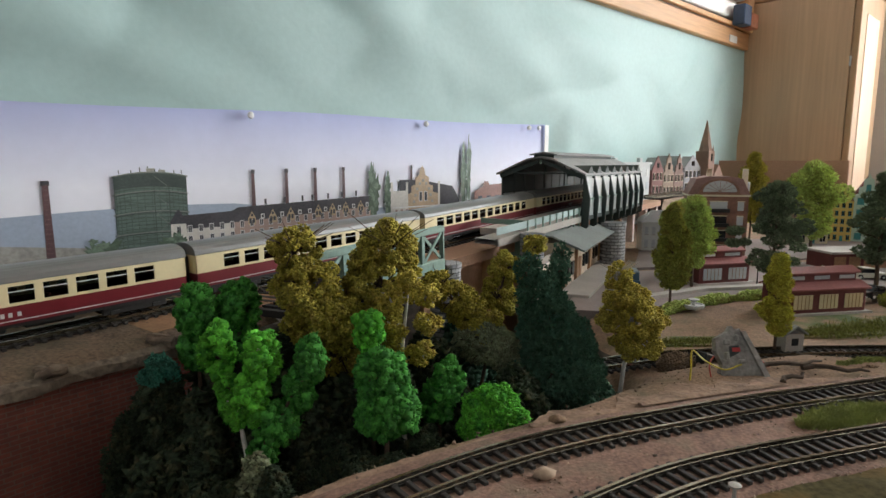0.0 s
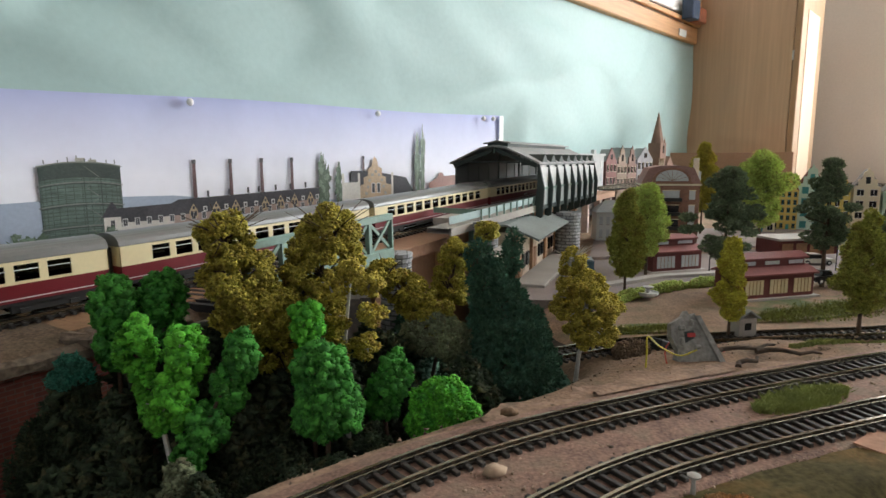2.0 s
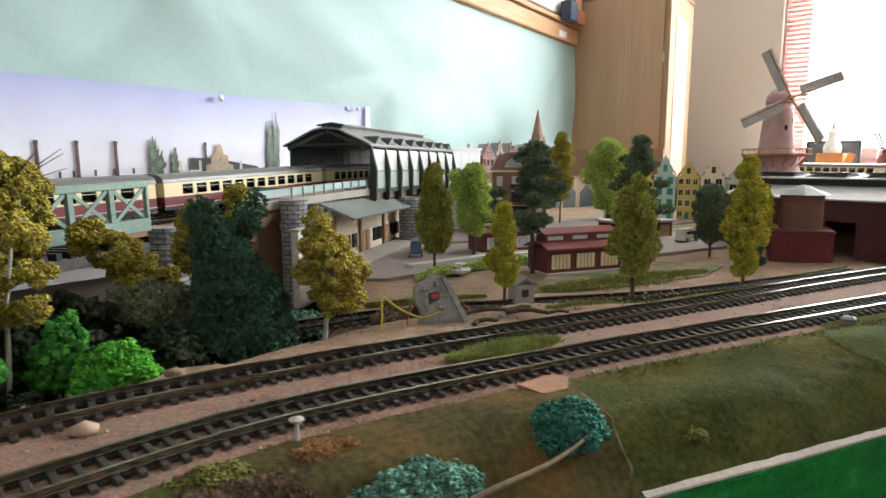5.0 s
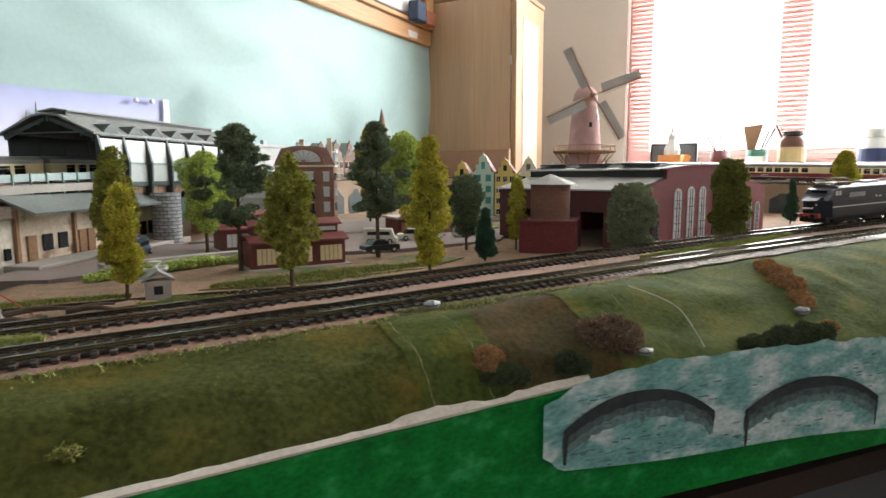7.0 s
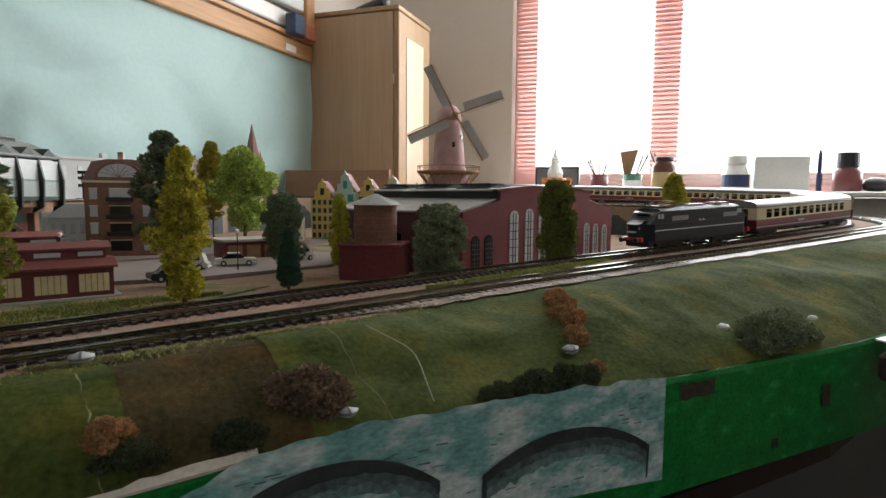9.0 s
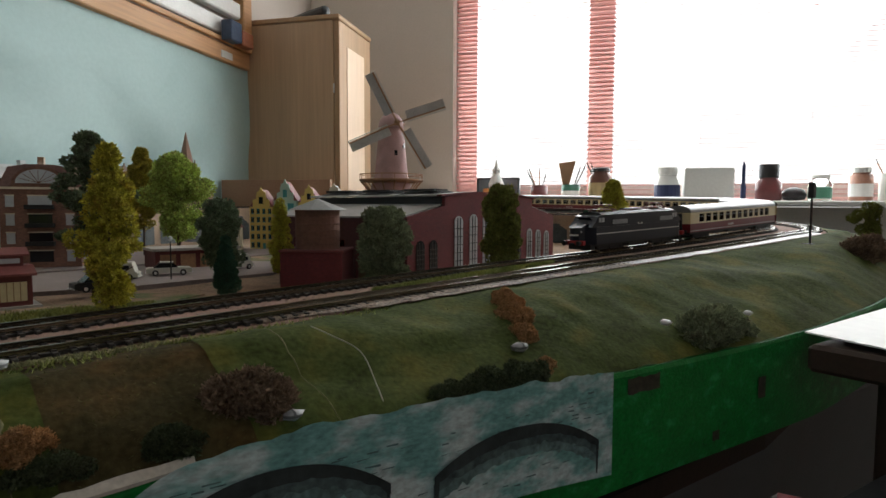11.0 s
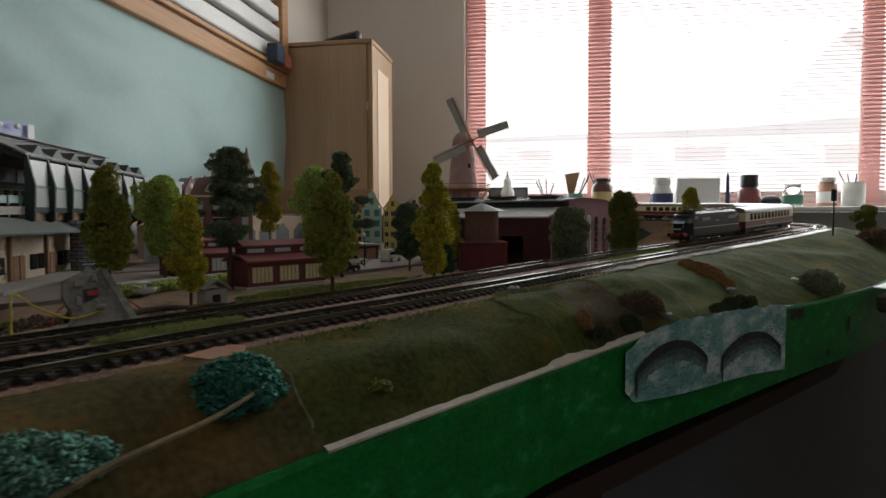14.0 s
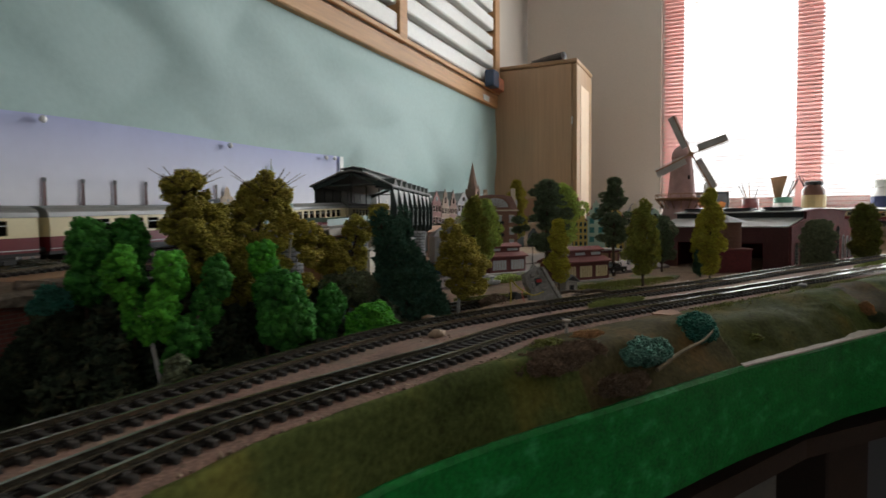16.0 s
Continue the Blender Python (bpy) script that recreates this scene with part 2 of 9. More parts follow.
M_FASCIA = mat("green_fascia_paint", (0.004, 0.205, 0.032), 0.42, spec=0.3, spread=0.42, grain=300, blot=60, bump=0.4, second=(0.03, 0.27, 0.08), mix=0.2, stretch=(1, 1, 1.5))
M_STONE = mat("sandy_pebble", (0.17, 0.135, 0.095), 1.0, spec=0.05, spread=0.3, grain=500, blot=90, bump=0.5)
M_TORN = mat("torn_white_paper", (0.55, 0.50, 0.43), 0.9, spread=0.2, grain=400, blot=40)
M_ARCH = mat("bluish_printed_stone", (0.22, 0.47, 0.445), 0.5, spread=0.45, grain=420, blot=70, bump=0.5, stretch=(0.6, 1, 1.2), second=(0.52, 0.60, 0.59), mix=0.6)
# Printed arch shadow, also painted shade for arcade recesses and the ruin's hollow.
M_ARCHDK = mat("printed_and_painted_shade", (0.035, 0.045, 0.045), 0.6, spread=0.5, grain=200, blot=60)
M_BRICK = brick_mat("red_brick_card", (0.19, 0.045, 0.028), (0.13, 0.034, 0.024), (0.14, 0.085, 0.065), 0.009, 0.0028)
M_RAIL = mat("brass_brown_rail", (0.23, 0.20, 0.15), 0.22, 0.9, spread=0.2, grain=200, blot=20, bump=0.05)
M_SLEEPER = mat("black_brown_sleeper", (0.030, 0.024, 0.019), 0.7, spread=0.3)
M_HALL = mat("dark_green_steel", (0.018, 0.032, 0.026), 0.45, spread=0.25)
M_TRUSS = mat("grey_green_steel", (0.20, 0.30, 0.25), 0.5, spread=0.15)
M_ROOF = mat("grey_roofing", (0.25, 0.255, 0.245), 0.6, spread=0.2, grain=400, blot=20, stretch=(1, 1, 1))
M_DEPROOF = mat("pale_grey_roofing", (0.38, 0.375, 0.355), 0.6, spread=0.15, grain=400, blot=20)
M_GLAZE = mat("milky_glazing", (0.60, 0.62, 0.60), 0.3, spread=0.08)
M_STONE = brick_mat("pale_grey_block_stone", (0.40, 0.40, 0.40), (0.27, 0.27, 0.28), (0.12, 0.12, 0.12), 0.011, 0.005)
M_BOARD = mat("brown_hardboard", (0.36, 0.20, 0.12), 0.7, spread=0.15, grain=200, blot=12)
M_PLASTER = mat("beige_plaster", (0.70, 0.59, 0.45), 0.85, spread=0.2, grain=300, blot=40, second=(0.32, 0.23, 0.15), mix=0.3)
M_DKRED = mat("dark_red_wood", (0.135, 0.028, 0.026), 0.6, spread=0.2, stretch=(6, 6, 1))
M_REDROOF = mat("wine_red_roof", (0.21, 0.058, 0.052), 0.6, spread=0.2)
M_CREAM = mat("cream_window", (0.66, 0.56, 0.34), 0.5, spread=0.1)
M_DEPOT = brick_mat("wine_brick_shed", (0.185, 0.028, 0.030), (0.145, 0.022, 0.026), (0.09, 0.03, 0.03), 0.004, 0.0014)
M_TANK = brick_mat("brown_tank_planks", (0.46, 0.26, 0.18), (0.38, 0.21, 0.15), (0.20, 0.10, 0.07), 0.004, 0.05)
M_WIN = mat("dark_window", (0.02, 0.022, 0.025), 0.12, spread=0.1, bump=0)
M_PALEWIN = mat("pale_window", (0.50, 0.53, 0.55), 0.25, spread=0.1, bump=0)
M_HOUSE = brick_mat("brown_brick_house", (0.30, 0.15, 0.10), (0.22, 0.11, 0.08), (0.19, 0.12, 0.09), 0.004, 0.0014)
M_YELLOW = mat("yellow_facade", (0.62, 0.46, 0.13), 0.7, spread=0.1)
M_MINT = mat("mint_facade", (0.45, 0.60, 0.50), 0.7, spread=0.1)
M_CREAMF = mat("cream_facade", (0.68, 0.61, 0.45), 0.7, spread=0.1)
M_TEAL = mat("teal_trim", (0.05, 0.25, 0.25), 0.6)
M_MILL = mat("pinkish_brick_tower", (0.41, 0.255, 0.245), 0.8, spread=0.25, grain=600, blot=40)
M_SAIL = mat("grey_sail_lattice", (0.50, 0.49, 0.47), 0.7, spread=0.2)
M_TIMBER = mat("brown_timber", (0.32, 0.18, 0.095), 0.7, spread=0.25)
M_COACHC = mat("coach_cream", (0.70, 0.60, 0.36), 0.35, spread=0.05, bump=0)
M_COACHR = mat("coach_maroon", (0.15, 0.012, 0.018), 0.35, spread=0.08, bump=0)
M_COACHROOF = mat("coach_roof_grey", (0.15, 0.147, 0.138), 0.34, spread=0.08, bump=0.05)
M_UNDER = mat("black_underframe", (0.016, 0.015, 0.014), 0.6)
M_LOCO = mat("navy_loco_paint", (0.009, 0.012, 0.022), 0.28, spread=0.1, bump=0)
M_LOCOGREY = mat("loco_roof_grey", (0.035, 0.037, 0.04), 0.4, spread=0.1)
M_STRIPE = mat("pale_stripe", (0.62, 0.62, 0.60), 0.45, spread=0.04, bump=0)
M_PANTO = mat("red_brown_pantograph", (0.16, 0.05, 0.035), 0.5)
M_BUFFER = mat("red_buffer_beam", (0.40, 0.03, 0.03), 0.5)
M_PANE = glass("coach_glass", (0.30, 0.29, 0.27))
M_CLEAR = bpy.data.materials.new("window_glass")
M_CLEAR.use_nodes = True
_n, _l = M_CLEAR.node_tree.nodes, M_CLEAR.node_tree.links
_tp, _gl, _mx = _n.new("ShaderNodeBsdfTransparent"), _n.new("ShaderNodeBsdfGlossy"), _n.new("ShaderNodeMixShader")
_gl.inputs["Roughness"].default_value, _mx.inputs["Fac"].default_value = 0.02, 0.06
_l.new(_tp.outputs[0], _mx.inputs[1]), _l.new(_gl.outputs[0], _mx.inputs[2]), _l.new(_mx.outputs[0], _n["Material Output"].inputs["Surface"])
M_DELLSHADE = mat("shade_dark_earth", (0.045, 0.034, 0.024), 0.95, spread=0.4, grain=450, blot=30, bump=0.8, second=(0.075, 0.055, 0.036), mix=0.3)
M_LAWN = mat("dull_lawn_mat", (0.115, 0.145, 0.050), 0.95, spread=0.5, grain=600, blot=38, bump=0.9, second=(0.23, 0.15, 0.09), mix=0.75)
M_RAILING = mat("blue_grey_railing", (0.33, 0.43, 0.42), 0.5, spread=0.12)
M_TRUNK = mat("brown_bark", (0.085, 0.055, 0.035), 0.9, spread=0.4, grain=900, blot=100, bump=0.8)
M_BIRCH = mat("pale_bark", (0.50, 0.47, 0.42), 0.85, spread=0.3, grain=700, blot=150, bump=0.6)


def foliage(name, c, c2):
    """Foam that lets some light through."""
    m = mat(name, c, 0.85, spread=0.5, grain=700, blot=130, bump=0.3, second=c2, mix=0.5, island=0.4, spec=0.3)
    N, L = m.node_tree.nodes, m.node_tree.links
    tr, mx = N.new("ShaderNodeBsdfTranslucent"), N.new("ShaderNodeMixShader")
    src = next(l.from_socket for l in L if l.to_socket == N["Principled BSDF"].inputs["Base Color"])
    L.new(src, tr.inputs["Color"])
    mx.inputs["Fac"].default_value = 0.1
    L.new(N["Principled BSDF"].outputs[0], mx.inputs[1]), L.new(tr.outputs[0], mx.inputs[2]), L.new(mx.outputs[0], N["Material Output"].inputs["Surface"])
    return m


LEAF = {
    "bright": foliage("bright_green_foam", (0.115, 0.44, 0.035), (0.06, 0.27, 0.030)),
    "leaf": foliage("mid_green_foam", (0.060, 0.255, 0.034), (0.034, 0.150, 0.026)),
    "olive": foliage("olive_foam", (0.46, 0.395, 0.062), (0.25, 0.19, 0.034)),
    "gold": foliage("golden_olive_foam", (0.52, 0.43, 0.07), (0.28, 0.205, 0.038)),
    "yellow": foliage("yellow_green_foam", (0.547, 0.512, 0.071), (0.301, 0.230, 0.036)),
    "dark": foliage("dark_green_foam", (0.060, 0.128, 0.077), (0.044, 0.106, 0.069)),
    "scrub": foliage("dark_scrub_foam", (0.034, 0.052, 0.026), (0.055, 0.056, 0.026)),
    "pine": foliage("deep_pine_foam", (0.179, 0.234, 0.133), (0.098, 0.105, 0.067)),
    "lime": foliage("lime_green_foam", (0.513, 0.634, 0.162), (0.282, 0.285, 0.081)),
    "grey": foliage("grey_green_foam", (0.26, 0.295, 0.17), (0.135, 0.135, 0.08)),
    "moss": foliage("moss_green_foam", (0.210, 0.224, 0.050), (0.116, 0.101, 0.025)),
    "mossgold": foliage("moss_gold_foam", (0.357, 0.371, 0.074), (0.196, 0.167, 0.037)),
    "teal": foliage("teal_lichen", (0.06, 0.22, 0.155), (0.03, 0.17, 0.12)),
    "paleteal": foliage("pale_teal_lichen", (0.16, 0.33, 0.25), (0.10, 0.26, 0.19)),
    "rust": foliage("rusty_brown_lichen", (0.50, 0.29, 0.135), (0.27, 0.145, 0.062)),
    "lichen": foliage("dark_green_lichen", (0.085, 0.105, 0.050), (0.060, 0.066, 0.034)),
    "dusk": foliage("dark_brown_lichen", (0.235, 0.160, 0.105), (0.150, 0.100, 0.062)),
}
M_STRIPFILL = bpy.data.materials.new("pale_pink_strip")
M_STRIPFILL.use_nodes = True
_n, _l = M_STRIPFILL.node_tree.nodes, M_STRIPFILL.node_tree.links
_tr, _mx = _n.new("ShaderNodeBsdfTranslucent"), _n.new("ShaderNodeMixShader")
_tr.inputs["Color"].default_value = (0.96, 0.74, 0.71, 1)
_n["Principled BSDF"].inputs["Base Color"].default_value, _n["Principled BSDF"].inputs["Roughness"].default_value = (0.85, 0.6, 0.55, 1), 0.7
_mx.inputs["Fac"].default_value = 0.75
_l.new(_n["Principled BSDF"].outputs[0], _mx.inputs[1]), _l.new(_tr.outputs[0], _mx.inputs[2]), _l.new(_mx.outputs[0], _n["Material Output"].inputs["Surface"])

# ---- the room ----
# Colour of the unseen walls, darkened to hold down bounced light.
M_WALLDK = mat("bounce_damping_brown", (0.26, 0.21, 0.17), 0.85, spread=0.08, grain=150, blot=3, bump=0.1)
def room_box(name, s0, s1, w0, w1, z0, z1, material, label, b=0.0):
    return solid(name, MB().box(s0, s1, w0, w1, z0, z1, b), material, label, "wall", ROOM, kind="structure")


room_box("floor", -2.6, 2.2, -3.3, 0.12, -0.1, 0.0, M_FLOOR, "dark floor of the hobby room")
room_box("ceiling", -2.6, 2.2, -3.3, 0.12, 2.55, 2.65, M_CEIL, "white painted ceiling of the room")
room_box("wall_north", -2.6, 2.2, 0.04, 0.12, 0.0, 2.55, M_WALL, "cream wall behind the backing paper")
room_box("wall_south", -2.6, 2.2, -3.3, -3.2, 0.0, 2.55, M_WALLDK, "unseen brown wall, darkened to hold down bounced light")
# unseen west wall with an opening added for the fill lamp
for k, (a, b, c, d) in enumerate([(-3.2, -2.3, 0, 2.55), (-0.9, 0.012, 0, 2.55), (-2.3, -0.9, 0, 1.05), (-2.3, -0.9, 2.35, 2.55)]):
    room_box(f"wall_west_{k + 1}", -2.6, -2.5, a, b, c, d, M_WALLDK, "unseen brown wall round the opening for the fill lamp")
# east wall with its wide window opening
WIN_Z0, WIN_Z1 = 1.12, 2.38
room_box("wall_east_1", 1.772, 1.92, -0.618, 0.012, 0.0, 2.55, M_WALL, "cream wall between cabinet and window")
# White here stands for the window's glare on the cream wall.
room_box("wall_east_2", 1.772, 1.92, -3.2, -0.618, 0.0, 1.073, M_WHITE, "wall below the window, whitened to stand for window glare")
room_box("wall_east_3", 1.772, 1.92, -3.2, -0.618, 2.30, 2.55, M_WALL, "cream wall above the window")
solid("window_sill", MB().box(1.66, 1.985, -3.1, -0.56, 1.075, 1.095, 0.004), M_WHITE, "white painted window sill with hobby jars", "sill", WIN, kind="structure")

win = thing("window_1", "wide white window with red slatted blind", "window", WIN, kind="structure")
for a, b in ((-0.61, -0.585), (-1.225, -1.197), (-2.37, -2.342), (-3.2, -3.1)):
    part("window_frame", MB().box(2.0, 2.05, a, b, WIN_Z0, WIN_Z1, 0.006), M_WHITE, win)
for a, b in ((1.095, WIN_Z0 + 0.05), (WIN_Z1 - 0.05, WIN_Z1)):
    part("window_frame", MB().box(2.005, 2.045, -3.1, -0.6, a, b, 0.006), M_WHITE, win)
for a, b in ((-1.197, -0.61), (-2.342, -1.225), (-3.1, -2.37)):
    ob = part("pane", MB().box(2.022, 2.026, a, b, WIN_Z0 + 0.05, WIN_Z1 - 0.05), M_CLEAR, win)
    ob.visible_shadow = False
blind = thing("venetian_blind", "open red venetian blind with thin slats", "blind", WIN)
slat = None
for k in range(68):
    z = 1.125 + 0.0184 * k
    if slat is None:
        slat = MB().add([(1.945, -3.08, -0.0017), (1.957, -3.08, 0.0008), (1.969, -3.08, 0.0017), (1.945, -0.60, -0.0017), (1.957, -0.60, 0.0008), (1.969, -0.60, 0.0017), (1.957, -3.08, 0.0004), (1.957, -0.60, 0.0004)],
                        [(0, 1, 4, 3), (1, 2, 5, 4), (0, 3, 7, 6), (6, 7, 5, 2), (0, 6, 2, 1), (3, 4, 5, 7)]).mesh("slat", M_SLATL)
    ob = new("slat", slat)
    ob.parent, ob.location = blind, (0, 0, z)
# Pink strips added in place of slats seen unlit against the frame.
for a, b in ((-0.69, -0.60), (-1.265, -1.157), (-2.40, -2.31)):
    frame_strip = MB().box(1.942, 1.9432, a, b, -0.0046, 0.0046).mesh("strip_bar", M_SLAT)
    part("frame_strip", MB().box(1.9722, 1.9732, a + 0.004, b - 0.004, 1.12, 2.35), M_STRIPFILL, blind)
    for k in range(68):
        ob = new("strip_bar", frame_strip)
        ob.parent, ob.location = blind, (0, 0, 1.127 + 0.0184 * k)
for w in (-0.75, -1.6, -2.0, -2.75):
    part("cord", MB().tube([(1.957, w, 1.12), (1.957, w, 2.37)], 0.0009, 4), M_WHITE, blind)
part("bottom_rail", MB().box(1.945, 1.969, -3.08, -0.60, 1.100, 1.113, 0.002), M_SLAT, blind)
part("head_rail", MB().box(1.935, 1.98, -3.09, -0.59, 2.345, 2.378, 0.003), M_SLAT, blind)

solid("backdrop", MB().box(3.4, 3.42, -7.0, 3.0, -1.0, 5.0), glow("overcast_daylight", (1.0, 1.0, 1.0), 5.5), "white overcast daylight outside the window", "sky", WIN, kind="structure")
# Houses, roofs and windows outside glow in place of daylight falling on them.
solid("house_outside", MB().prism([(-4.2, 0.9), (-4.2, 1.62), (-3.3, 1.66), (-2.73, 2.16), (-2.22, 1.68), (-2.2, 1.58), (-0.3, 1.57), (-0.3, 0.9)], 3.0, 3.2, "x"), glow("glowing_distant_house", (1.0, 0.985, 0.985), 2.9), "distant houses glowing in place of daylight, seen through the blind", "house", WIN, kind="structure")
ROOF_FAR = glow("glowing_distant_roof", (1.0, 0.965, 0.965), 2.25)
solid("roof_outside", MB().prism([(-3.3, 1.66), (-2.73, 2.16), (-2.66, 2.10), (-2.74, 2.04), (-3.05, 1.74), (-3.06, 1.66)], 2.96, 2.99, "x").prism([(-4.2, 1.56), (-4.2, 1.62), (-3.3, 1.66), (-3.06, 1.66), (-2.22, 1.60), (-0.3, 1.565), (-0.3, 1.54), (-2.2, 1.54)], 2.96, 2.99, "x"), ROOF_FAR, "distant roofs glowing in place of daylight, seen through the blind", "roof", WIN, kind="structure")
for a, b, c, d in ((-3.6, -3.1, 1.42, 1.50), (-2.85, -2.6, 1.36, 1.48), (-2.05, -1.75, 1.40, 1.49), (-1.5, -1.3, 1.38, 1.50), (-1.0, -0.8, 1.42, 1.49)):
    solid("window_outside", MB().box(2.96, 2.99, a, b, c, d), glow("glowing_distant_window", (1.0, 0.95, 0.95), 2.35), "window of the distant houses, glowing in place of daylight", "window", WIN, kind="structure")

def ramp_(a, b, x):
    t = min(1.0, max(0.0, (x - a) / (b - a)))
    return t * t * (3 - 2 * t)


# backing paper: creased sheet hung from the batten
rows = []
for i in range(70):
    z = 0.93 + (1.565 - 0.93) * i / 69
    row = []
    for j in range(260):
        s = -1.75 + 2.985 * j / 259
        n = noise.noise(Vector((s * 2.2, z * 2.6, 3.0))) * 0.024 + noise.noise(Vector((s * 4.2 + z * 5, z * 5.0, 8.0))) * 0.018
        n += 0.030 * (0.25 - abs(noise.noise(Vector((s * 2.6 - z * 3.5, z * 2.8 + s, 1.7)))))
        n *= 0.15 + 0.85 * max(ramp_(1.20, 1.30, z), ramp_(0.10, 0.2, s))
        n *= (1 - 0.85 * ramp_(1.44, 1.54, z)) * (1 - 0.7 * ramp_(1.05, 1.2, s))
        row.append((s, -0.004 + n - 0.004 * max(0, (s - 0.9) / 0.3) ** 2, z))
    rows.append(row)
solid("backing_paper", MB().sheet(rows), M_PAPER, "creased mint green backing paper hung on the wall", "paper", ROOM, kind="structure", smooth=True)

batten = thing("wall_batten", "orange-brown pine batten along the wall", "batten", ROOM)
part("plank", MB().box(-1.9, 1.228, -0.024, 0.0, 1.536, 1.590, 0.003), M_BEAM, batten)
part("label_plate", MB().box(1.062, 1.122, -0.0262, -0.0235, 1.545, 1.567), M_CARD, batten)

# shelving above the batten
shelf = thing("wall_shelf_rack", "pine frame shelving filled with flat white boards", "shelf", ROOM)
for s in (-1.2, -0.35, 0.40, 1.205):
    part("upright", MB().box(s - 0.025, s + 0.025, -0.034, 0.01, 1.593, 2.3, 0.003), M_BEAM, shelf)
for k in range(9):
    z = 1.618 + 0.075 * k
    part("shelf_board", MB().box(-1.85, 1.178, -0.026 + 0.002 * (k % 3), 0.008, z, z + 0.052, 0.004), M_WHITE, shelf)
part("frame_rail", MB().box(-1.85, 1.225, -0.036, -0.024, 1.5915, 1.606, 0.002), M_BEAM, shelf)

box_blue = solid("carton", MB().box(1.045, 1.105, -0.075, -0.0365, 1.5915, 1.655, 0.003), M_BLUEBOX, "small dark blue carton on the batten", "box", ROOM)
solid("carton", MB().box(1.115, 1.18, -0.070, -0.0365, 1.5915, 1.640, 0.003), M_ORANGE, "small orange and brown carton on the batten", "box", ROOM)

# cabinet
cab = thing("cabinet", "tall beech veneer cabinet with framed door", "cabinet", ROOM)
part("carcass", MB().box(1.235, 1.525, -0.332, 0.0, 0.0, 1.690, 0.002), M_WOOD, cab)
part("top_panel", MB().box(1.231, 1.529, -0.355, 0.0, 1.6915, 1.708, 0.003), M_WOOD_DK, cab)
door = part("door", MB().box(1.237, 1.523, -0.353, -0.334, 0.05, 1.688, 0.002), M_WOOD_DK, cab)
part("door_panel", MB().box(1.300, 1.455, -0.3555, -0.3535, 0.15, 1.615, 0.001), mat("pale_door_panel", (0.66, 0.50, 0.36), 0.4, spread=0.08, grain=120, blot=8, stretch=(1, 1, 0.05)), door)
for z in (0.35, 1.45):
    part("hinge", MB().cyl(1.2355, -0.3335, z, z + 0.03, 0.003, n=8), M_STRIPE, door)
part("plinth", MB().box(1.24, 1.52, -0.33, -0.01, 0.001, 0.049), M_BLACK, cab)
solid("rolled_cloth", MB().lathe([(0.002, -0.09), (0.018, -0.085), (0.02, 0.0), (0.018, 0.085), (0.002, 0.09)], 10, pose(1.30, -0.22, 1.7285, 0, 90, 62)), M_BLACK, "dark rolled cloth on top of the cabinet", "cloth", ROOM)

# ---- the lines of the layout ----
def arc(cx, cy, r, degs, zs):
    return [(cx + r * math.cos(radians(a)), cy + r * math.sin(radians(a)), z) for a, z in zip(degs, zs)]


VIADUCT = [(-0.62, -0.07, 1.028), (-0.42, 0.20, 1.030), (-0.285, 0.375, 1.0325), (-0.2, 0.487, 1.0355), (-0.037, 0.70, 1.0435), (0.105, 0.895, 1.053), (0.29, 1.195, 1.058), (0.48, 1.475, 1.062), (0.73, 1.73, 1.066), (0.97, 1.835, 1.067), (1.20, 1.745, 1.065), (1.45, 1.55, 1.06), (1.60, 1.30, 1.054)]
FAR = spline([(-0.50, -0.13, 0.998), (-0.30, 0.03, 0.998), (-0.135, 0.165, 0.999), (-0.05, 0.235, 1.0), (0.04, 0.296, 1.0), (0.15, 0.340, 1.0), (0.257, 0.373, 1.0), (0.41, 0.413, 1.001), (0.58, 0.457, 1.004), (0.79, 0.495, 1.009), (1.09, 0.53, 1.018), (1.3, 0.545, 1.028)]
             + arc(1.32, 0.905, 0.36, (-60, -30, 0, 30), (1.034, 1.04, 1.045, 1.05)) + [(1.555, 1.265, 1.054), (1.40, 1.51, 1.06), (1.165, 1.68, 1.065), (0.98, 1.765, 1.067), (0.76, 1.67, 1.066), (0.505, 1.455, 1.062)])
NEAR = spline([(-0.47, -0.19, 0.998), (-0.27, -0.03, 0.998), (-0.122, 0.122, 0.999), (-0.063, 0.166, 1.0), (0.03, 0.220, 1.0), (0.12, 0.273, 1.0), (0.256, 0.316, 1.0), (0.379, 0.346, 1.001), (0.56, 0.385, 1.004), (0.79, 0.43, 1.009), (1.09, 0.467, 1.018), (1.3, 0.482, 1.028)]
              + arc(1.32, 0.905, 0.423, (-60, -30, 0, 30), (1.034, 1.04, 1.045, 1.05)) + VIADUCT[-1:4:-1])
VIA = spline(VIADUCT[:8])
SPUR = spline([(-0.665, -0.036, 1.028), (-0.465, 0.234, 1.030), (-0.33, 0.409, 1.0325), (-0.245, 0.521, 1.0355), (-0.10, 0.70, 1.042), (0.03, 0.83, 1.0495)])
YARD = spline([(0.05, 0.44, 0.9835), (0.178, 0.490, 0.9835), (0.32, 0.507, 0.9835), (0.443, 0.512, 0.984), (0.60, 0.545, 0.985), (0.72, 0.585, 0.985)])
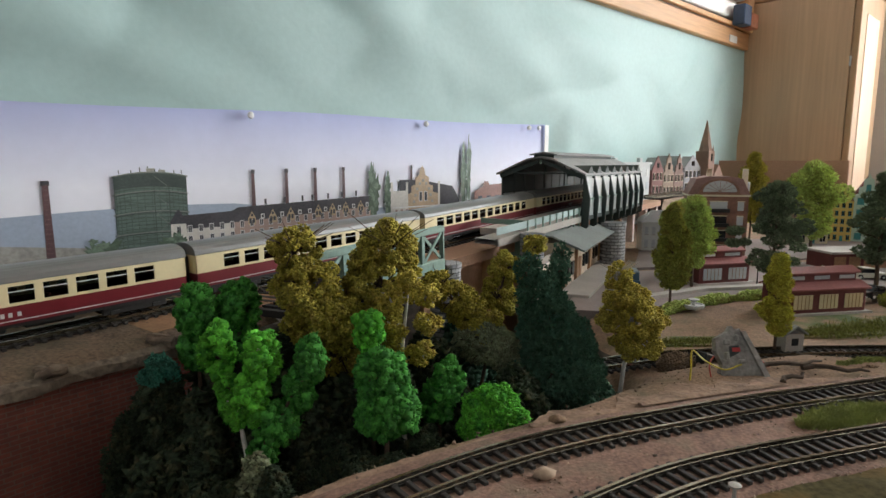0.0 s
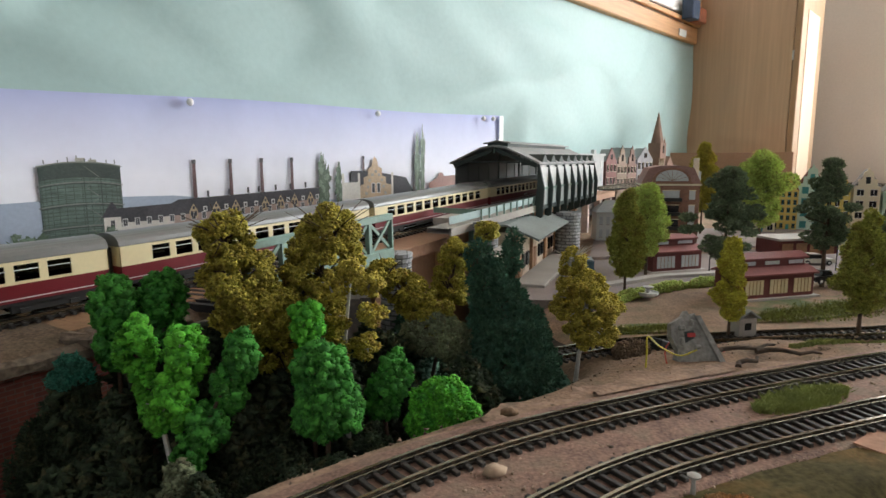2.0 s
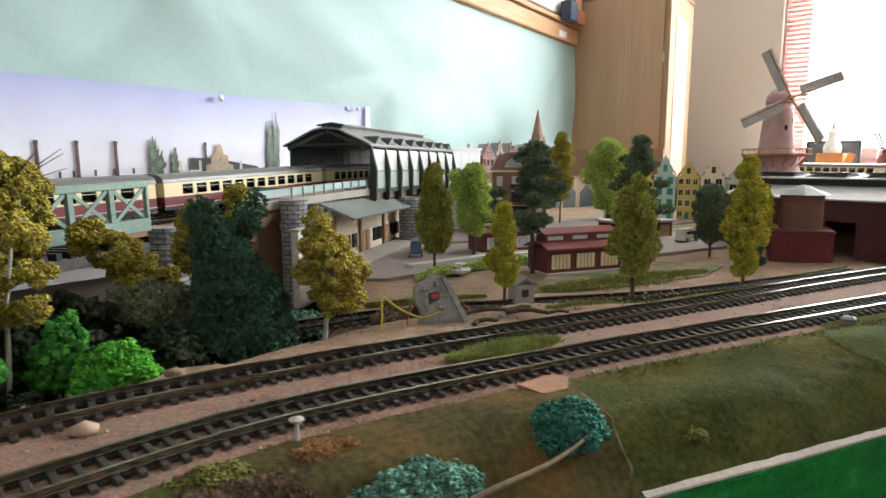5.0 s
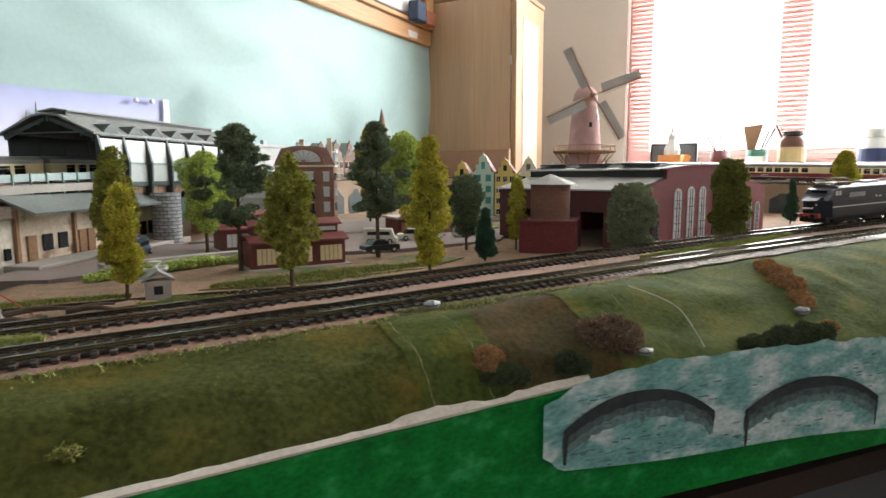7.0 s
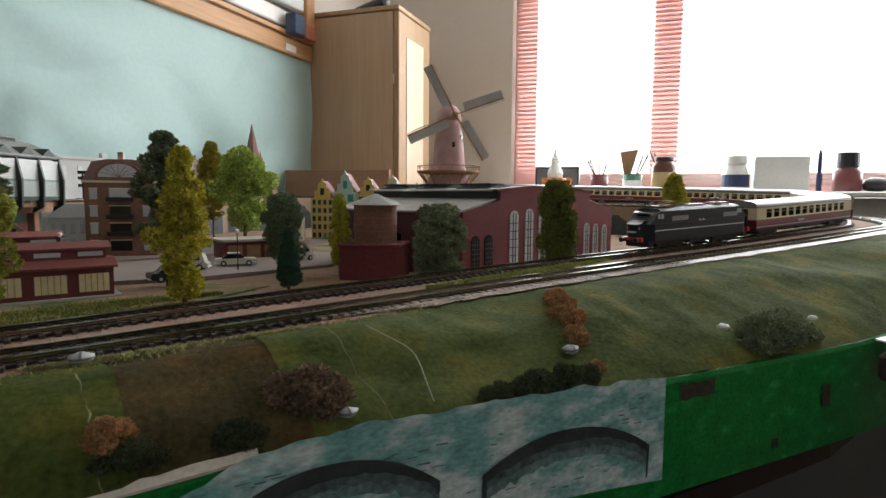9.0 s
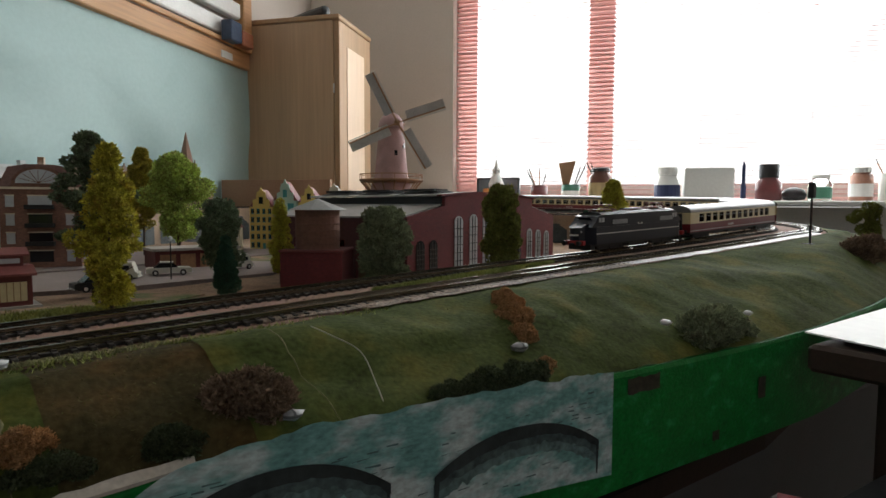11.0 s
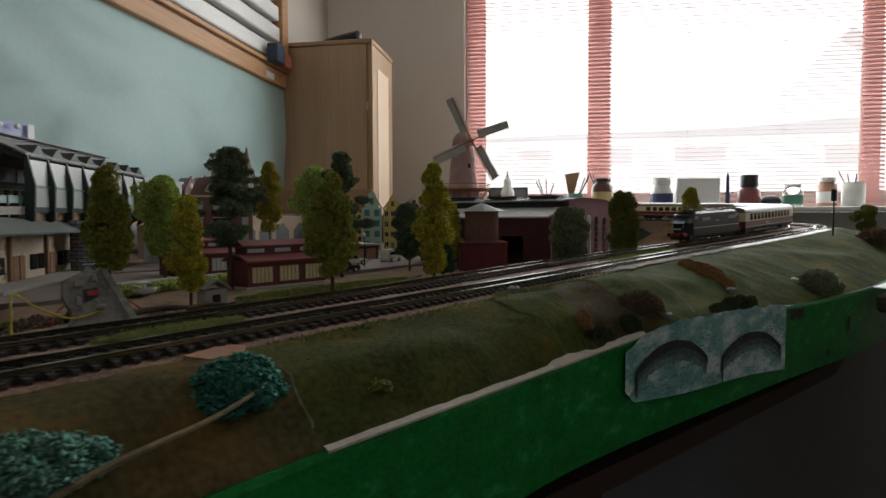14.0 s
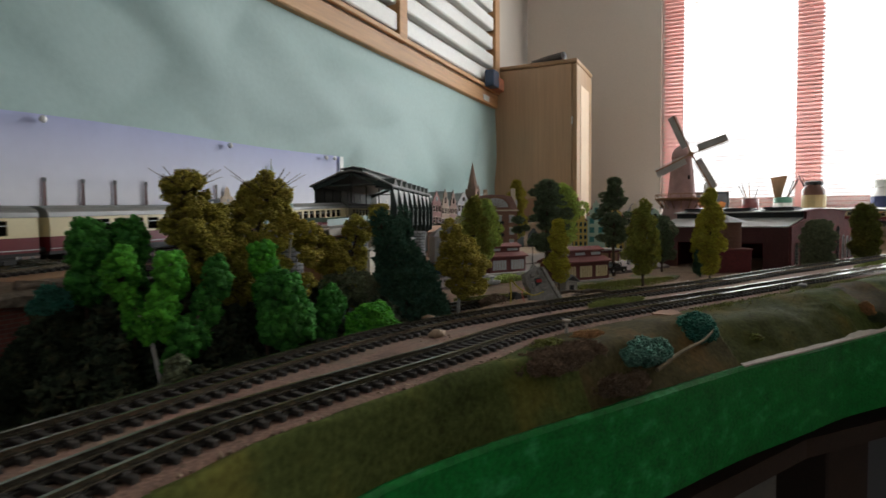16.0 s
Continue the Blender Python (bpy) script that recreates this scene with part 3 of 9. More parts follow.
EDGE = spline([(-0.40, -0.30, 0.962), (-0.22, -0.06, 0.962), (-0.10, 0.095, 0.962), (-0.04, 0.148, 0.962), (0.023, 0.176, 0.962), (0.09, 0.195, 0.962), (0.15, 0.211, 0.962), (0.256, 0.239, 0.962), (0.347, 0.257, 0.962), (0.42, 0.272, 0.962), (0.5, 0.279, 0.966), (0.56, 0.281, 0.970), (0.66, 0.283, 0.969), (0.77, 0.285, 0.966), (0.94, 0.285, 0.966), (1.06, 0.29, 0.97), (1.25, 0.32, 0.975), (1.5, 0.40, 0.985), (1.75, 0.58, 0.995), (1.86, 0.85, 1.0)])
BED = 0.0052  # from the rail's top down to the bed


def rails_and_sleepers(name, line, label, n_parts, start, loose):
    """A track: two rails, the sleepers of the near stretch as pieces, the rest joined."""
    line = even(line, 0.0074)
    tr = thing(name, label, "track", group="model railway tracks")
    nl = left_of(line)
    for side in (0.0089, -0.0089):
        mb, ring = MB(), []
        prof = [(-0.0011, -0.0027), (-0.0011, -0.0022), (-0.0004, -0.0018), (-0.0004, -0.0009), (-0.0008, -0.0006), (-0.0008, 0.0), (0.0008, 0.0), (0.0008, -0.0006), (0.0004, -0.0009), (0.0004, -0.0018), (0.0011, -0.0022), (0.0011, -0.0027)]
        for p, n in zip(line, nl):
            ring.append([tuple(p + n * (side + a) + np.array((0, 0, b))) for a, b in prof + prof[:1]])
        mb.sheet(ring)
        part("rail", mb, M_RAIL, tr)
    shape = MB().box(-0.0013, 0.0013, -0.0148, 0.0148, -0.0022, 0.0, 0.0003).box(-0.0012, 0.0012, 0.0068, 0.0112, -0.0001, 0.0007).box(-0.0012, 0.0012, -0.0112, -0.0068, -0.0001, 0.0007)
    shape.box(-0.0052, 0.0, 0.0072, 0.0106, -0.002, -0.0006).box(-0.0052, 0.0, -0.0106, -0.0072, -0.002, -0.0006)
    me, rest = shape.mesh("sleeper", M_SLEEPER), MB()
    for i in range(1, len(line)):
        d = line[i] - line[i - 1]
        m = Matrix.Translation(line[i] + np.array((0, 0, -0.0028))) @ Matrix.Rotation(math.atan2(d[1], d[0]), 4, "Z") @ Matrix.Rotation(-math.atan2(d[2], math.hypot(d[0], d[1])), 4, "Y")
        if start <= i < start + n_parts:
            ob = new("sleeper", me)
            ob.parent, ob.matrix_basis = tr, m
        else:
            rest.add(shape.v, shape.f, m)
    if rest.v:
        tagged(part("sleeper_row", rest, M_SLEEPER, tr, "black sleepers further along the track"), kind="stuff")
    return tr


rails_and_sleepers("railway_track", FAR, "brass-railed track with black sleepers, farther of the main pair", 240, 20, 0)
rails_and_sleepers("railway_track", NEAR, "brass-railed track with black sleepers along the grass slope", 240, 20, 0)
rails_and_sleepers("railway_track", VIA, "elevated station track with black sleepers", 400, 0, 0)
rails_and_sleepers("railway_track", SPUR, "second elevated track behind the coaches on the bridge", 400, 0, 0)
rails_and_sleepers("railway_track", YARD, "low siding with black sleepers beside the cabins", 400, 0, 0)


def near_dist(line, x, y):
    """Signed distance (left positive) from the line, and its height there."""
    d = line[:, :2] - np.array((x, y))
    i = int(np.argmin((d ** 2).sum(1)))
    j = min(max(i, 1), len(line) - 2)
    t = line[j + 1, :2] - line[j - 1, :2]
    t = t / np.linalg.norm(t)
    return float(t[0] * -d[i, 1] + t[1] * d[i, 0]), float(line[i, 2])


def ramp(a, b, x):
    t = min(1.0, max(0.0, (x - a) / (b - a)))
    return t * t * (3 - 2 * t)


FAR_E = even(FAR[:14 * 14 + 1], 0.02)


def land(x, y):
    """Height of the town ground, the dell under the bridge and the bank up to the main tracks."""
    d, zf = near_dist(FAR_E, x, y)
    low = 0.977 + 0.0025 * noise.noise(Vector((x * 14, y * 14, 0)))
    dell = 0.885 + 0.02 * noise.noise(Vector((x * 9, y * 9, 4)))
    k = ramp(0.06, 0.16, x - 0.12 * (y - 0.45) + 0.02 * noise.noise(Vector((x * 9, y * 9, 7))))
    base = dell + (low - dell) * k
    wide = 0.05 + 0.05 * (1 - k)
    lip = 0.032 + 0.045 * ramp(0.02, 0.22, x) * (1 - ramp(0.28, 0.40, x))
    up = 1 - ramp(lip, lip + wide, d)
    return base + (zf - 0.0095 - base) * up + 0.0015 * noise.noise(Vector((x * 60, y * 60, 2))) * up


mb = MB()
xs, ys = np.linspace(-0.9, 1.75, 170), np.linspace(-0.1, 2.05, 140)
keep, idx = {}, {}
for i, x in enumerate(xs):
    for j, y in enumerate(ys):
        d, _ = near_dist(FAR_E, x, y)
        if -0.02 < d < 2.5 and (x - 0.159) * 0.678 - (y - 1.361) * 0.735 > 0.03:
            idx[i, j] = len(mb.v)
            mb.v.append((x, y, land(x, y)))
for i in range(len(xs) - 1):
    for j in range(len(ys) - 1):
        q = [(i, j), (i + 1, j), (i + 1, j + 1), (i, j + 1)]
        if all(p in idx for p in q):
            mb.f.append(tuple(idx[p] for p in q))
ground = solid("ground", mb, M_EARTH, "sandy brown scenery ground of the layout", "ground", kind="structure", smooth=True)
# Low dell floor painted darker for the shade under its trees.
ground.data.materials.append(M_DELLSHADE)
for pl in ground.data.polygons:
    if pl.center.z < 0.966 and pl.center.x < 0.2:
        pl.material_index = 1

# ballast bed under the main pair
n_far, n_near = even(FAR, 0.01), even(NEAR, 0.01)
m = 260
fa = np.array([n_far[int(k * 0.985 * (len(n_far) - 1) / m)] for k in range(m + 1)])
rowsT = []
nl = left_of(fa)
for k, p in enumerate(fa):
    d = ((n_near[:, :2] - p[:2]) ** 2).sum(1)
    q = n_near[int(np.argmin(d))]
    out = (q - p)[:2]
    out = np.array((*(out / np.linalg.norm(out)), 0.0))
    w = lambda a: 0.0012 * noise.noise(Vector((p[0] * 50, p[1] * 50, a)))
    pts = [p - out * 0.034 + np.array((0, 0, -0.0105)), p - out * 0.024 + np.array((0, 0, -BED)), p + np.array((0, 0, -BED))]
    pts += [p + (q - p) * 0.5 + np.array((0, 0, -BED + 0.0006 + w(1))), q + np.array((0, 0, -BED)), q + out * (0.019 + w(2)) + np.array((0, 0, -BED)), q + out * (0.024 + w(3)) + np.array((0, 0, -0.009))]
    rowsT.append([tuple(x) for x in pts])
solid("track_bed", MB().sheet(rowsT), M_BALLAST, "pinkish brown ballast bed under the main tracks", "ballast", kind="structure", smooth=True)

# grass slope from the near track down to the fascia
near_e, edge_e = even(NEAR, 0.006), even(EDGE, 0.006)
rowsT = []
for p in edge_e:
    d = ((near_e[:, :2] - p[:2]) ** 2).sum(1)
    i = int(np.argmin(d))
    q = near_e[i]
    out = (p - q)[:2]
    L = np.linalg.norm(out)
    out = np.array((*(out / L), 0))
    a = q + out * 0.021 + np.array((0, 0, -0.0062))
    row = []
    for k in range(19):
        t = k / 18
        r = a + (p - a) * t
        bulge = 0.010 * math.sin(math.pi * t) + 0.009 * math.sin(math.pi * t) * noise.noise(Vector((p[0] * 8, p[1] * 8, t * 2.0))) + 0.004 * math.sin(math.pi * t) * (0.3 - abs(noise.noise(Vector((p[0] * 14 + t * 2, 4, t * 1.5))))) + 0.0012 * noise.noise(Vector((p[0] * 70, p[1] * 70, t * 9)))
        row.append(tuple(r + np.array((0, 0, bulge)) + out * 0.35 * bulge))
    rowsT.append(row)
SLOPE_ROWS = rowsT
MATS = [(-9, 0.105, (0.079, 0.096, 0.025), "faded green grass mat on the embankment"), (0.098, 0.262, (0.082, 0.066, 0.027), "bare brown earth patch on the embankment"), (0.255, 0.445, (0.061, 0.067, 0.017), "faded olive grass mat on the front embankment"), (0.43, 0.480, (0.056, 0.073, 0.018), "green grass mat strip on the front embankment"), (0.463, 0.556, (0.053, 0.042, 0.018), "brownish worn grass mat on the front embankment"), (0.545, 9, (0.060, 0.077, 0.021), "green grass mat with folds on the embankment")]
for k, (xa, xb, col, lab) in enumerate(MATS):
    rows = [[(q[0], q[1], q[2] + 0.0006 * (k % 2)) for q in r] for r in rowsT if xa <= r[9][0] + 0.006 * noise.noise(Vector((r[9][0] * 9, 0, 3))) <= xb]
    solid("grass_slope", MB().sheet(rows), mat(f"grass_mat_{'abcdef'[k]}", col, 0.95, spec=0.08, spread=0.55, grain=330, blot=26, bump=0.35, second=tuple(c * f for c, f in zip(col, (1.3, 1.0, 0.85))), mix=0.4), lab, "embankment", kind="structure", smooth=True)

# frayed seams where the mats meet
for k, xs_ in enumerate((0.259, 0.438, 0.472, 0.583)):
    r = min(rowsT, key=lambda q: abs(q[9][0] - xs_))
    wv = lambda j, a: 0.0016 * noise.noise(Vector((j * 0.7, a, xs_ * 40)))
    solid("mat_seam", MB().sheet([[(q[0] - 0.0006 + wv(j, 1), q[1], q[2] + 0.0005), (q[0] + wv(j, 1), q[1], q[2] + 0.0008), (q[0] + 0.0003 + wv(j, 1) + abs(wv(j, 3)), q[1], q[2] + 0.0004)] for j, q in enumerate(r)]), mat("frayed_mat_edge_" + "abcd"[k], (0.16, 0.15, 0.07), 0.95, spread=0.5, grain=500, blot=120), "pale frayed edge where two grass mats meet", "mat edge", kind="structure")

# painted fascia
rowsT = []
for p, n in zip(edge_e, left_of(edge_e)):
    b = 0.895 + max(0.0, (p[0] - 1.0) * 0.03)
    rowsT.append([tuple(p + n * 0.012), tuple(p + n * -0.001), tuple(p + n * -0.002 + np.array((0, 0, -0.003))), (*(p + n * -0.002)[:2], b), (*(p + n * 0.010)[:2], b)])
solid("fascia", MB().sheet(rowsT), M_FASCIA, "glossy green painted fascia board, brush-marked", "fascia", kind="structure")
# torn white paper edge between grass and paint
mb, rowsT = MB(), []
for p, n in zip(edge_e, left_of(edge_e)):
    if p[0] > 0.53:
        break
    if p[0] < 0.262:
        continue
    wv = 0.0008 + 0.0018 * max(0, noise.noise(Vector((p[0] * 26, 0, 5)))) + 0.0012 * abs(noise.noise(Vector((p[0] * 160, 0, 2)))) + (0.0016 + 0.0014 * noise.noise(Vector((p[0] * 210, 3, 1)))) * ramp(0.424, 0.430, p[0]) * (1 - ramp(0.461, 0.466, p[0])) + (0.0012 + 0.0014 * noise.noise(Vector((p[0] * 230, 8, 1)))) * ramp(0.482, 0.488, p[0]) * (1 - ramp(0.500, 0.520, p[0]))
    rowsT.append([tuple(p + n * (-0.0006 + 0.75 * wv) + np.array((0, 0, 0.0008 + wv * 1.05))), tuple(p + n * -0.0028 + np.array((0, 0, 0.0006))), tuple(p + n * -0.0028 + np.array((0, 0, -0.0004 - 0.12 * wv)))])
solid("torn_paper_edge", mb.sheet(rowsT), M_TORN, "torn white paper edge above the green fascia", "paper edge", kind="structure")

M_BASE = mat("dark_brown_board", (0.05, 0.028, 0.018), 0.7, spread=0.2)
# board that carries the layout and what stands below it
solid("baseboard", MB().prism([(-0.75, -0.2), (-0.28, -0.05), (0.0, 0.19), (0.4, 0.29), (1.0, 0.32), (1.5, 0.44), (1.82, 0.86), (1.5, 1.6), (1.2, 1.85), (1.0, 2.0), (-0.9, 0.33)], 0.855, 0.872, "z"), M_BASE, "dark brown board base of the layout", "board", kind="structure")
solid("support_panel", MB().box(0.57, 1.5, 0.36, 0.375, 0.0, 0.853, 0.002), mat("grey_panel", (0.135, 0.135, 0.138), 0.6, spread=0.08), "grey panel under the layout", "panel", kind="structure")
solid("support_post", MB().box(0.50, 0.565, 0.34, 0.40, 0.0, 0.853, 0.002), M_BASE, "dark wooden post under the layout", "post", kind="structure")

# printed masonry with two arches pasted on the fascia
arch = thing("arch_print", "bluish printed stone arches pasted on the fascia", "paper print")


def fascia_at(x, z, off):
    i = int(np.argmin(np.abs(edge_e[:, 0] - x)))
    n = left_of(edge_e)[i]
    return (x, float(np.interp(x, edge_e[:, 0], edge_e[:, 1])) - 0.002 - off, z)


def arch_top(x):
    return float(np.interp(x, (0.50, 0.513, 0.535, 0.56, 0.62, 0.70, 0.757), (0.9605, 0.9665, 0.9715, 0.9745, 0.9745, 0.9725, 0.9690))) + 0.0022 * noise.noise(Vector((x * 60, 0, 0))) + 0.0012 * noise.noise(Vector((x * 190, 3, 0)))


M_ARCHMID = mat("printed_arch_half_shade", (0.085, 0.125, 0.125), 0.6, spread=0.6, grain=320, blot=120, bump=0)
M_ARCHSOFT = mat("printed_arch_soft_shade", (0.15, 0.23, 0.225), 0.6, spread=0.6, grain=320, blot=120, bump=0)
cols = []
for k in range(60):
    x = 0.5 + 0.257 * k / 59
    z0 = 0.9245 - 0.016 * (x - 0.5) / 0.257 + 0.0012 * math.sin(x * 30) + 0.008 * ramp(0.512, 0.5, x)
    cols.append([fascia_at(x, z0 + (arch_top(x) - z0) * j / 10, 0.003) for j in range(11)])
part("stone_sheet", MB().sheet(cols), M_ARCH, arch)
for x0, x1, zl, zt, zr, legs in ((0.511, 0.609, 0.946, 0.961, 0.942, (0.928, 0.936)), (0.632, 0.744, 0.939, 0.952, 0.932, (0.917, 0.913))):
    band = []
    for k in range(41):
        t = k / 40
        x = x0 + (x1 - x0) * t
        rise = 1 - abs(2 * t - 1) ** 2.2
        zc = zl + (zr - zl) * t + (zt - (zl + zr) / 2) * rise
        th = 0.0045 + 0.0045 * (1 - t) * rise + 0.0015 * noise.noise(Vector((x * 200, 1, 0)))
        band.append([fascia_at(x, zc - th, 0.0045), fascia_at(x, zc, 0.0045)])
    part("arch_shadow", MB().sheet(band), M_ARCHDK, arch)
    for q, (tone, reach) in enumerate(((M_ARCHMID, 0.0045), (M_ARCHSOFT, 0.0095))):
        soft = []
        for (lx, ly, lz), (hx, hy, hz) in band:
            drop = reach * (1 + 0.5 * noise.noise(Vector((lx * 260, q * 7, 0))))
            soft.append([fascia_at(lx, lz - drop, 0.0040 - 0.0004 * q), fascia_at(lx, lz + 0.001, 0.0040 - 0.0004 * q)])
        part("arch_shadow", MB().sheet(soft), tone, arch)
    for xx, wd, zlow, ztop in ((x0, 0.003, legs[0], zl), (x1 - 0.002, 0.002, legs[1], zr)):
        part("arch_shadow", MB().sheet([[fascia_at(xx, zlow, 0.0045), fascia_at(xx + wd * 0.6, zlow, 0.0045)], [fascia_at(xx, ztop, 0.0045), fascia_at(xx + wd, ztop, 0.0045)]]), M_ARCHDK, arch)
# cracked courses printed on the sheet
M_JOINT = mat("printed_joint_grey", (0.10, 0.17, 0.17), 0.6, spread=0.4)
rnd = random.Random(4)
for k in range(150):
    x, z, w = rnd.uniform(0.515, 0.745), rnd.uniform(0.920, 0.962), rnd.uniform(0.0015, 0.007)
    if z < arch_top(x) - 0.006 and x + w < 0.75:
        h = rnd.uniform(0.0003, 0.0007)
        part("printed_joint", MB().sheet([[fascia_at(x, z, 0.0036), fascia_at(x + w, z + rnd.uniform(-0.0006, 0.0006), 0.0036)], [fascia_at(x, z + h, 0.0036), fascia_at(x + w, z + h, 0.0036)]]), M_JOINT, arch)
# dried varnish along the near track: a smooth film between the rails, glazed grit outside them
n_left = left_of(n_near)
film, edge_ = [], []
for p, n in zip(n_near, n_left):
    if 0.53 < p[0] < 1.45 and p[1] < 0.7:
        g = ramp(0.53, 0.62, p[0])
        w = lambda f, c: noise.noise(Vector((p[0] * f, c, 1)))
        zf = -BED + 0.0008 + 0.0024 * g * (1 - 0.55 * ramp(0.78, 0.90, p[0])) + 0.0003 * w(90, 7)
        film.append([tuple(p + n * q + np.array((0, 0, zf))) for q in (0.0078, 0.0, -0.0078)])
        if p[0] > 0.93:
            o = 0.0150 + 0.0075 * ramp(0.93, 1.0, p[0]) * (0.85 + 0.6 * w(45, 3))
            edge_.append([tuple(p - n * (0.0100 + (o - 0.0100) * k / 4) + np.array((0, 0, -BED + 0.0026 - 0.0016 * (k / 4) ** 2 + 0.0004 * w(160, k)))) for k in range(5)])
grit = []
for p, n in zip(n_near, n_left):
    if 0.58 < p[0] < 0.96 and p[1] < 0.7:
        w = lambda f, c: noise.noise(Vector((p[0] * f, c, 1)))
        o = 0.0150 + 0.0100 * ramp(0.58, 0.68, p[0]) * (0.85 + 0.5 * w(45, 3))
        grit.append([tuple(p - n * (0.0100 + (o - 0.0100) * k / 6) + np.array((0, 0, -BED + 0.0022 - 0.0014 * (k / 6) ** 2 + 0.0007 * w(420, k * 3.1)))) for k in range(7)])
solid("glazed_grit", MB().sheet(grit), mat("glazed_grit", (0.21, 0.155, 0.115), 0.68, spread=0.8, grain=420, blot=90, bump=2.5, spec=0.35), "glazed brown grit beside the near track", "ballast", kind="structure")
solid("varnish_film", MB().sheet(film), mat("clear_varnish_film", (0.13, 0.105, 0.085), 0.14, spread=0.3, grain=200, blot=40, bump=0.12, spec=0.9), "shiny varnish film between the rails of the near track", "varnish", kind="structure", smooth=True)
solid("varnished_strip", MB().sheet(edge_), mat("varnished_ballast", (0.17, 0.125, 0.10), 0.40, spread=0.6, grain=420, blot=60, bump=1.0, spec=0.8), "shiny varnished grit beside the near track", "ballast", kind="structure", smooth=True)

# worn patches on the painted board
M_PATCH = mat("bare_fascia_patch", (0.055, 0.045, 0.03), 0.8, spread=0.5, grain=300, blot=80)
for xa, xb, za, zb in ((0.772, 0.802, 0.952, 0.9615), (0.915, 0.925, 0.925, 0.941), (0.86, 0.868, 0.905, 0.912)):
    cols = [[fascia_at(xa + (xb - xa) * k / 6, za + 0.0012 * noise.noise(Vector((k * 1.7, xa * 50, 0))), 0.0012), fascia_at(xa + (xb - xa) * k / 6, zb + 0.0012 * noise.noise(Vector((k * 1.7, xa * 50, 5))), 0.0012)] for k in range(7)]
    solid("bare_patch", MB().sheet(cols), M_PATCH, "bare brown patch in the green paint", "paint patch", kind="structure")

# ---- printed townscape pinned to the paper ----
def sky_print():
    m = mat("printed_sky", (0.7, 0.72, 0.8), 0.55, spread=0.03, grain=60, blot=12, bump=0.02)
    nt = m.node_tree
    N, L = nt.nodes, nt.links
    tc, sep, rp = N.new("ShaderNodeTexCoord"), N.new("ShaderNodeSeparateXYZ"), N.new("ShaderNodeMapRange")
    ramp_node = N.new("ShaderNodeValToRGB")
    L.new(tc.outputs["Object"], sep.inputs[0]), L.new(sep.outputs["Z"], rp.inputs["Value"])
    rp.inputs["From Min"].default_value, rp.inputs["From Max"].default_value = 1.02, 1.225
    L.new(rp.outputs[0], ramp_node.inputs["Fac"])
    e = ramp_node.color_ramp.elements
    e[0].position, e[0].color = 0.0, (0.88, 0.87, 0.90, 1)
    e[1].position, e[1].color = 1.0, (0.38, 0.42, 0.68, 1)
    mid = e.new(0.45)
    mid.color = (0.84, 0.84, 0.93, 1)
    target = next(l.to_socket for l in L if l.to_node.type == "VECT_MATH" and l.to_socket == l.to_node.inputs[0])
    L.new(ramp_node.outputs["Color"], target)
    return m


INK = {
    "hill": mat("print_hill_blue", (0.36, 0.42, 0.52), 0.4, spread=0.1, grain=200, blot=20, bump=0),
    "gasrim": mat("print_gasometer_rim", (0.20, 0.22, 0.20), 0.4, spread=0.3, bump=0),
    "leafdk": mat("print_tree_shade", (0.09, 0.13, 0.09), 0.5, spread=0.5, grain=500, blot=90, bump=0),
    "gas": mat("print_gasometer", (0.125, 0.175, 0.150), 0.4, spread=0.45, grain=260, blot=60, bump=0, stretch=(0.25, 1, 1.5)),
    "gasdk": mat("print_gasometer_ring", (0.060, 0.080, 0.072), 0.4, spread=0.3, bump=0),
    "stack": mat("print_chimney", (0.12, 0.065, 0.07), 0.4, spread=0.3, bump=0),
    "slate": mat("print_slate", (0.065, 0.063, 0.072), 0.4, spread=0.4, bump=0),
    "pale": mat("print_pale_wall", (0.66, 0.63, 0.58), 0.4, spread=0.15, bump=0),
    "tan": mat("print_tan_gable", (0.50, 0.37, 0.25), 0.4, spread=0.25, bump=0),
    "brick": mat("print_rosy_brick", (0.27, 0.13, 0.10), 0.4, spread=0.3, bump=0),
    "rose": mat("print_rosy_terrace", (0.40, 0.29, 0.25), 0.4, spread=0.25, grain=500, bump=0),
    "cream": mat("print_cream_gable", (0.50, 0.38, 0.24), 0.4, spread=0.2, grain=500, bump=0),
    "white": mat("print_white_frame", (0.72, 0.71, 0.70), 0.4, spread=0.1, bump=0),
    "band": mat("print_chimney_band", (0.15, 0.09, 0.09), 0.4, spread=0.3, bump=0),
    "win": mat("print_window", (0.06, 0.06, 0.07), 0.4, spread=0.2, bump=0),
    "tree": mat("print_tree", (0.16, 0.22, 0.16), 0.5, spread=0.5, grain=500, blot=90, bump=0),
    "field": mat("print_field", (0.34, 0.33, 0.30), 0.5, spread=0.3, grain=200, blot=40, bump=0),
    "pin": mat("pearl_pin_head", (0.75, 0.75, 0.74), 0.3, spread=0.03, bump=0),
}
poster = thing("townscape_poster", "glossy printed townscape poster with lilac sky, pinned up", "poster", ROOM)
PW = -0.017  # in front of the backing paper


def poster_top(s):
    return 1.216 + 0.013 * (s + 0.93) / 1.0 + 0.002 * math.sin(s * 9)


rows = []
for i in range(16):
    t = i / 15
    row = []
    for j in range(80):
        s = -1.62 + 1.715 * j / 79
        z = 0.93 + (poster_top(s) - 0.93) * t
        row.append((s, PW + 0.0018 * noise.noise(Vector((s * 6, z * 1.5, 2))) + 0.0006 * math.sin(s * 60 + 3 * noise.noise(Vector((s * 4, 0, 0)))) * t, z))
    rows.append(row)
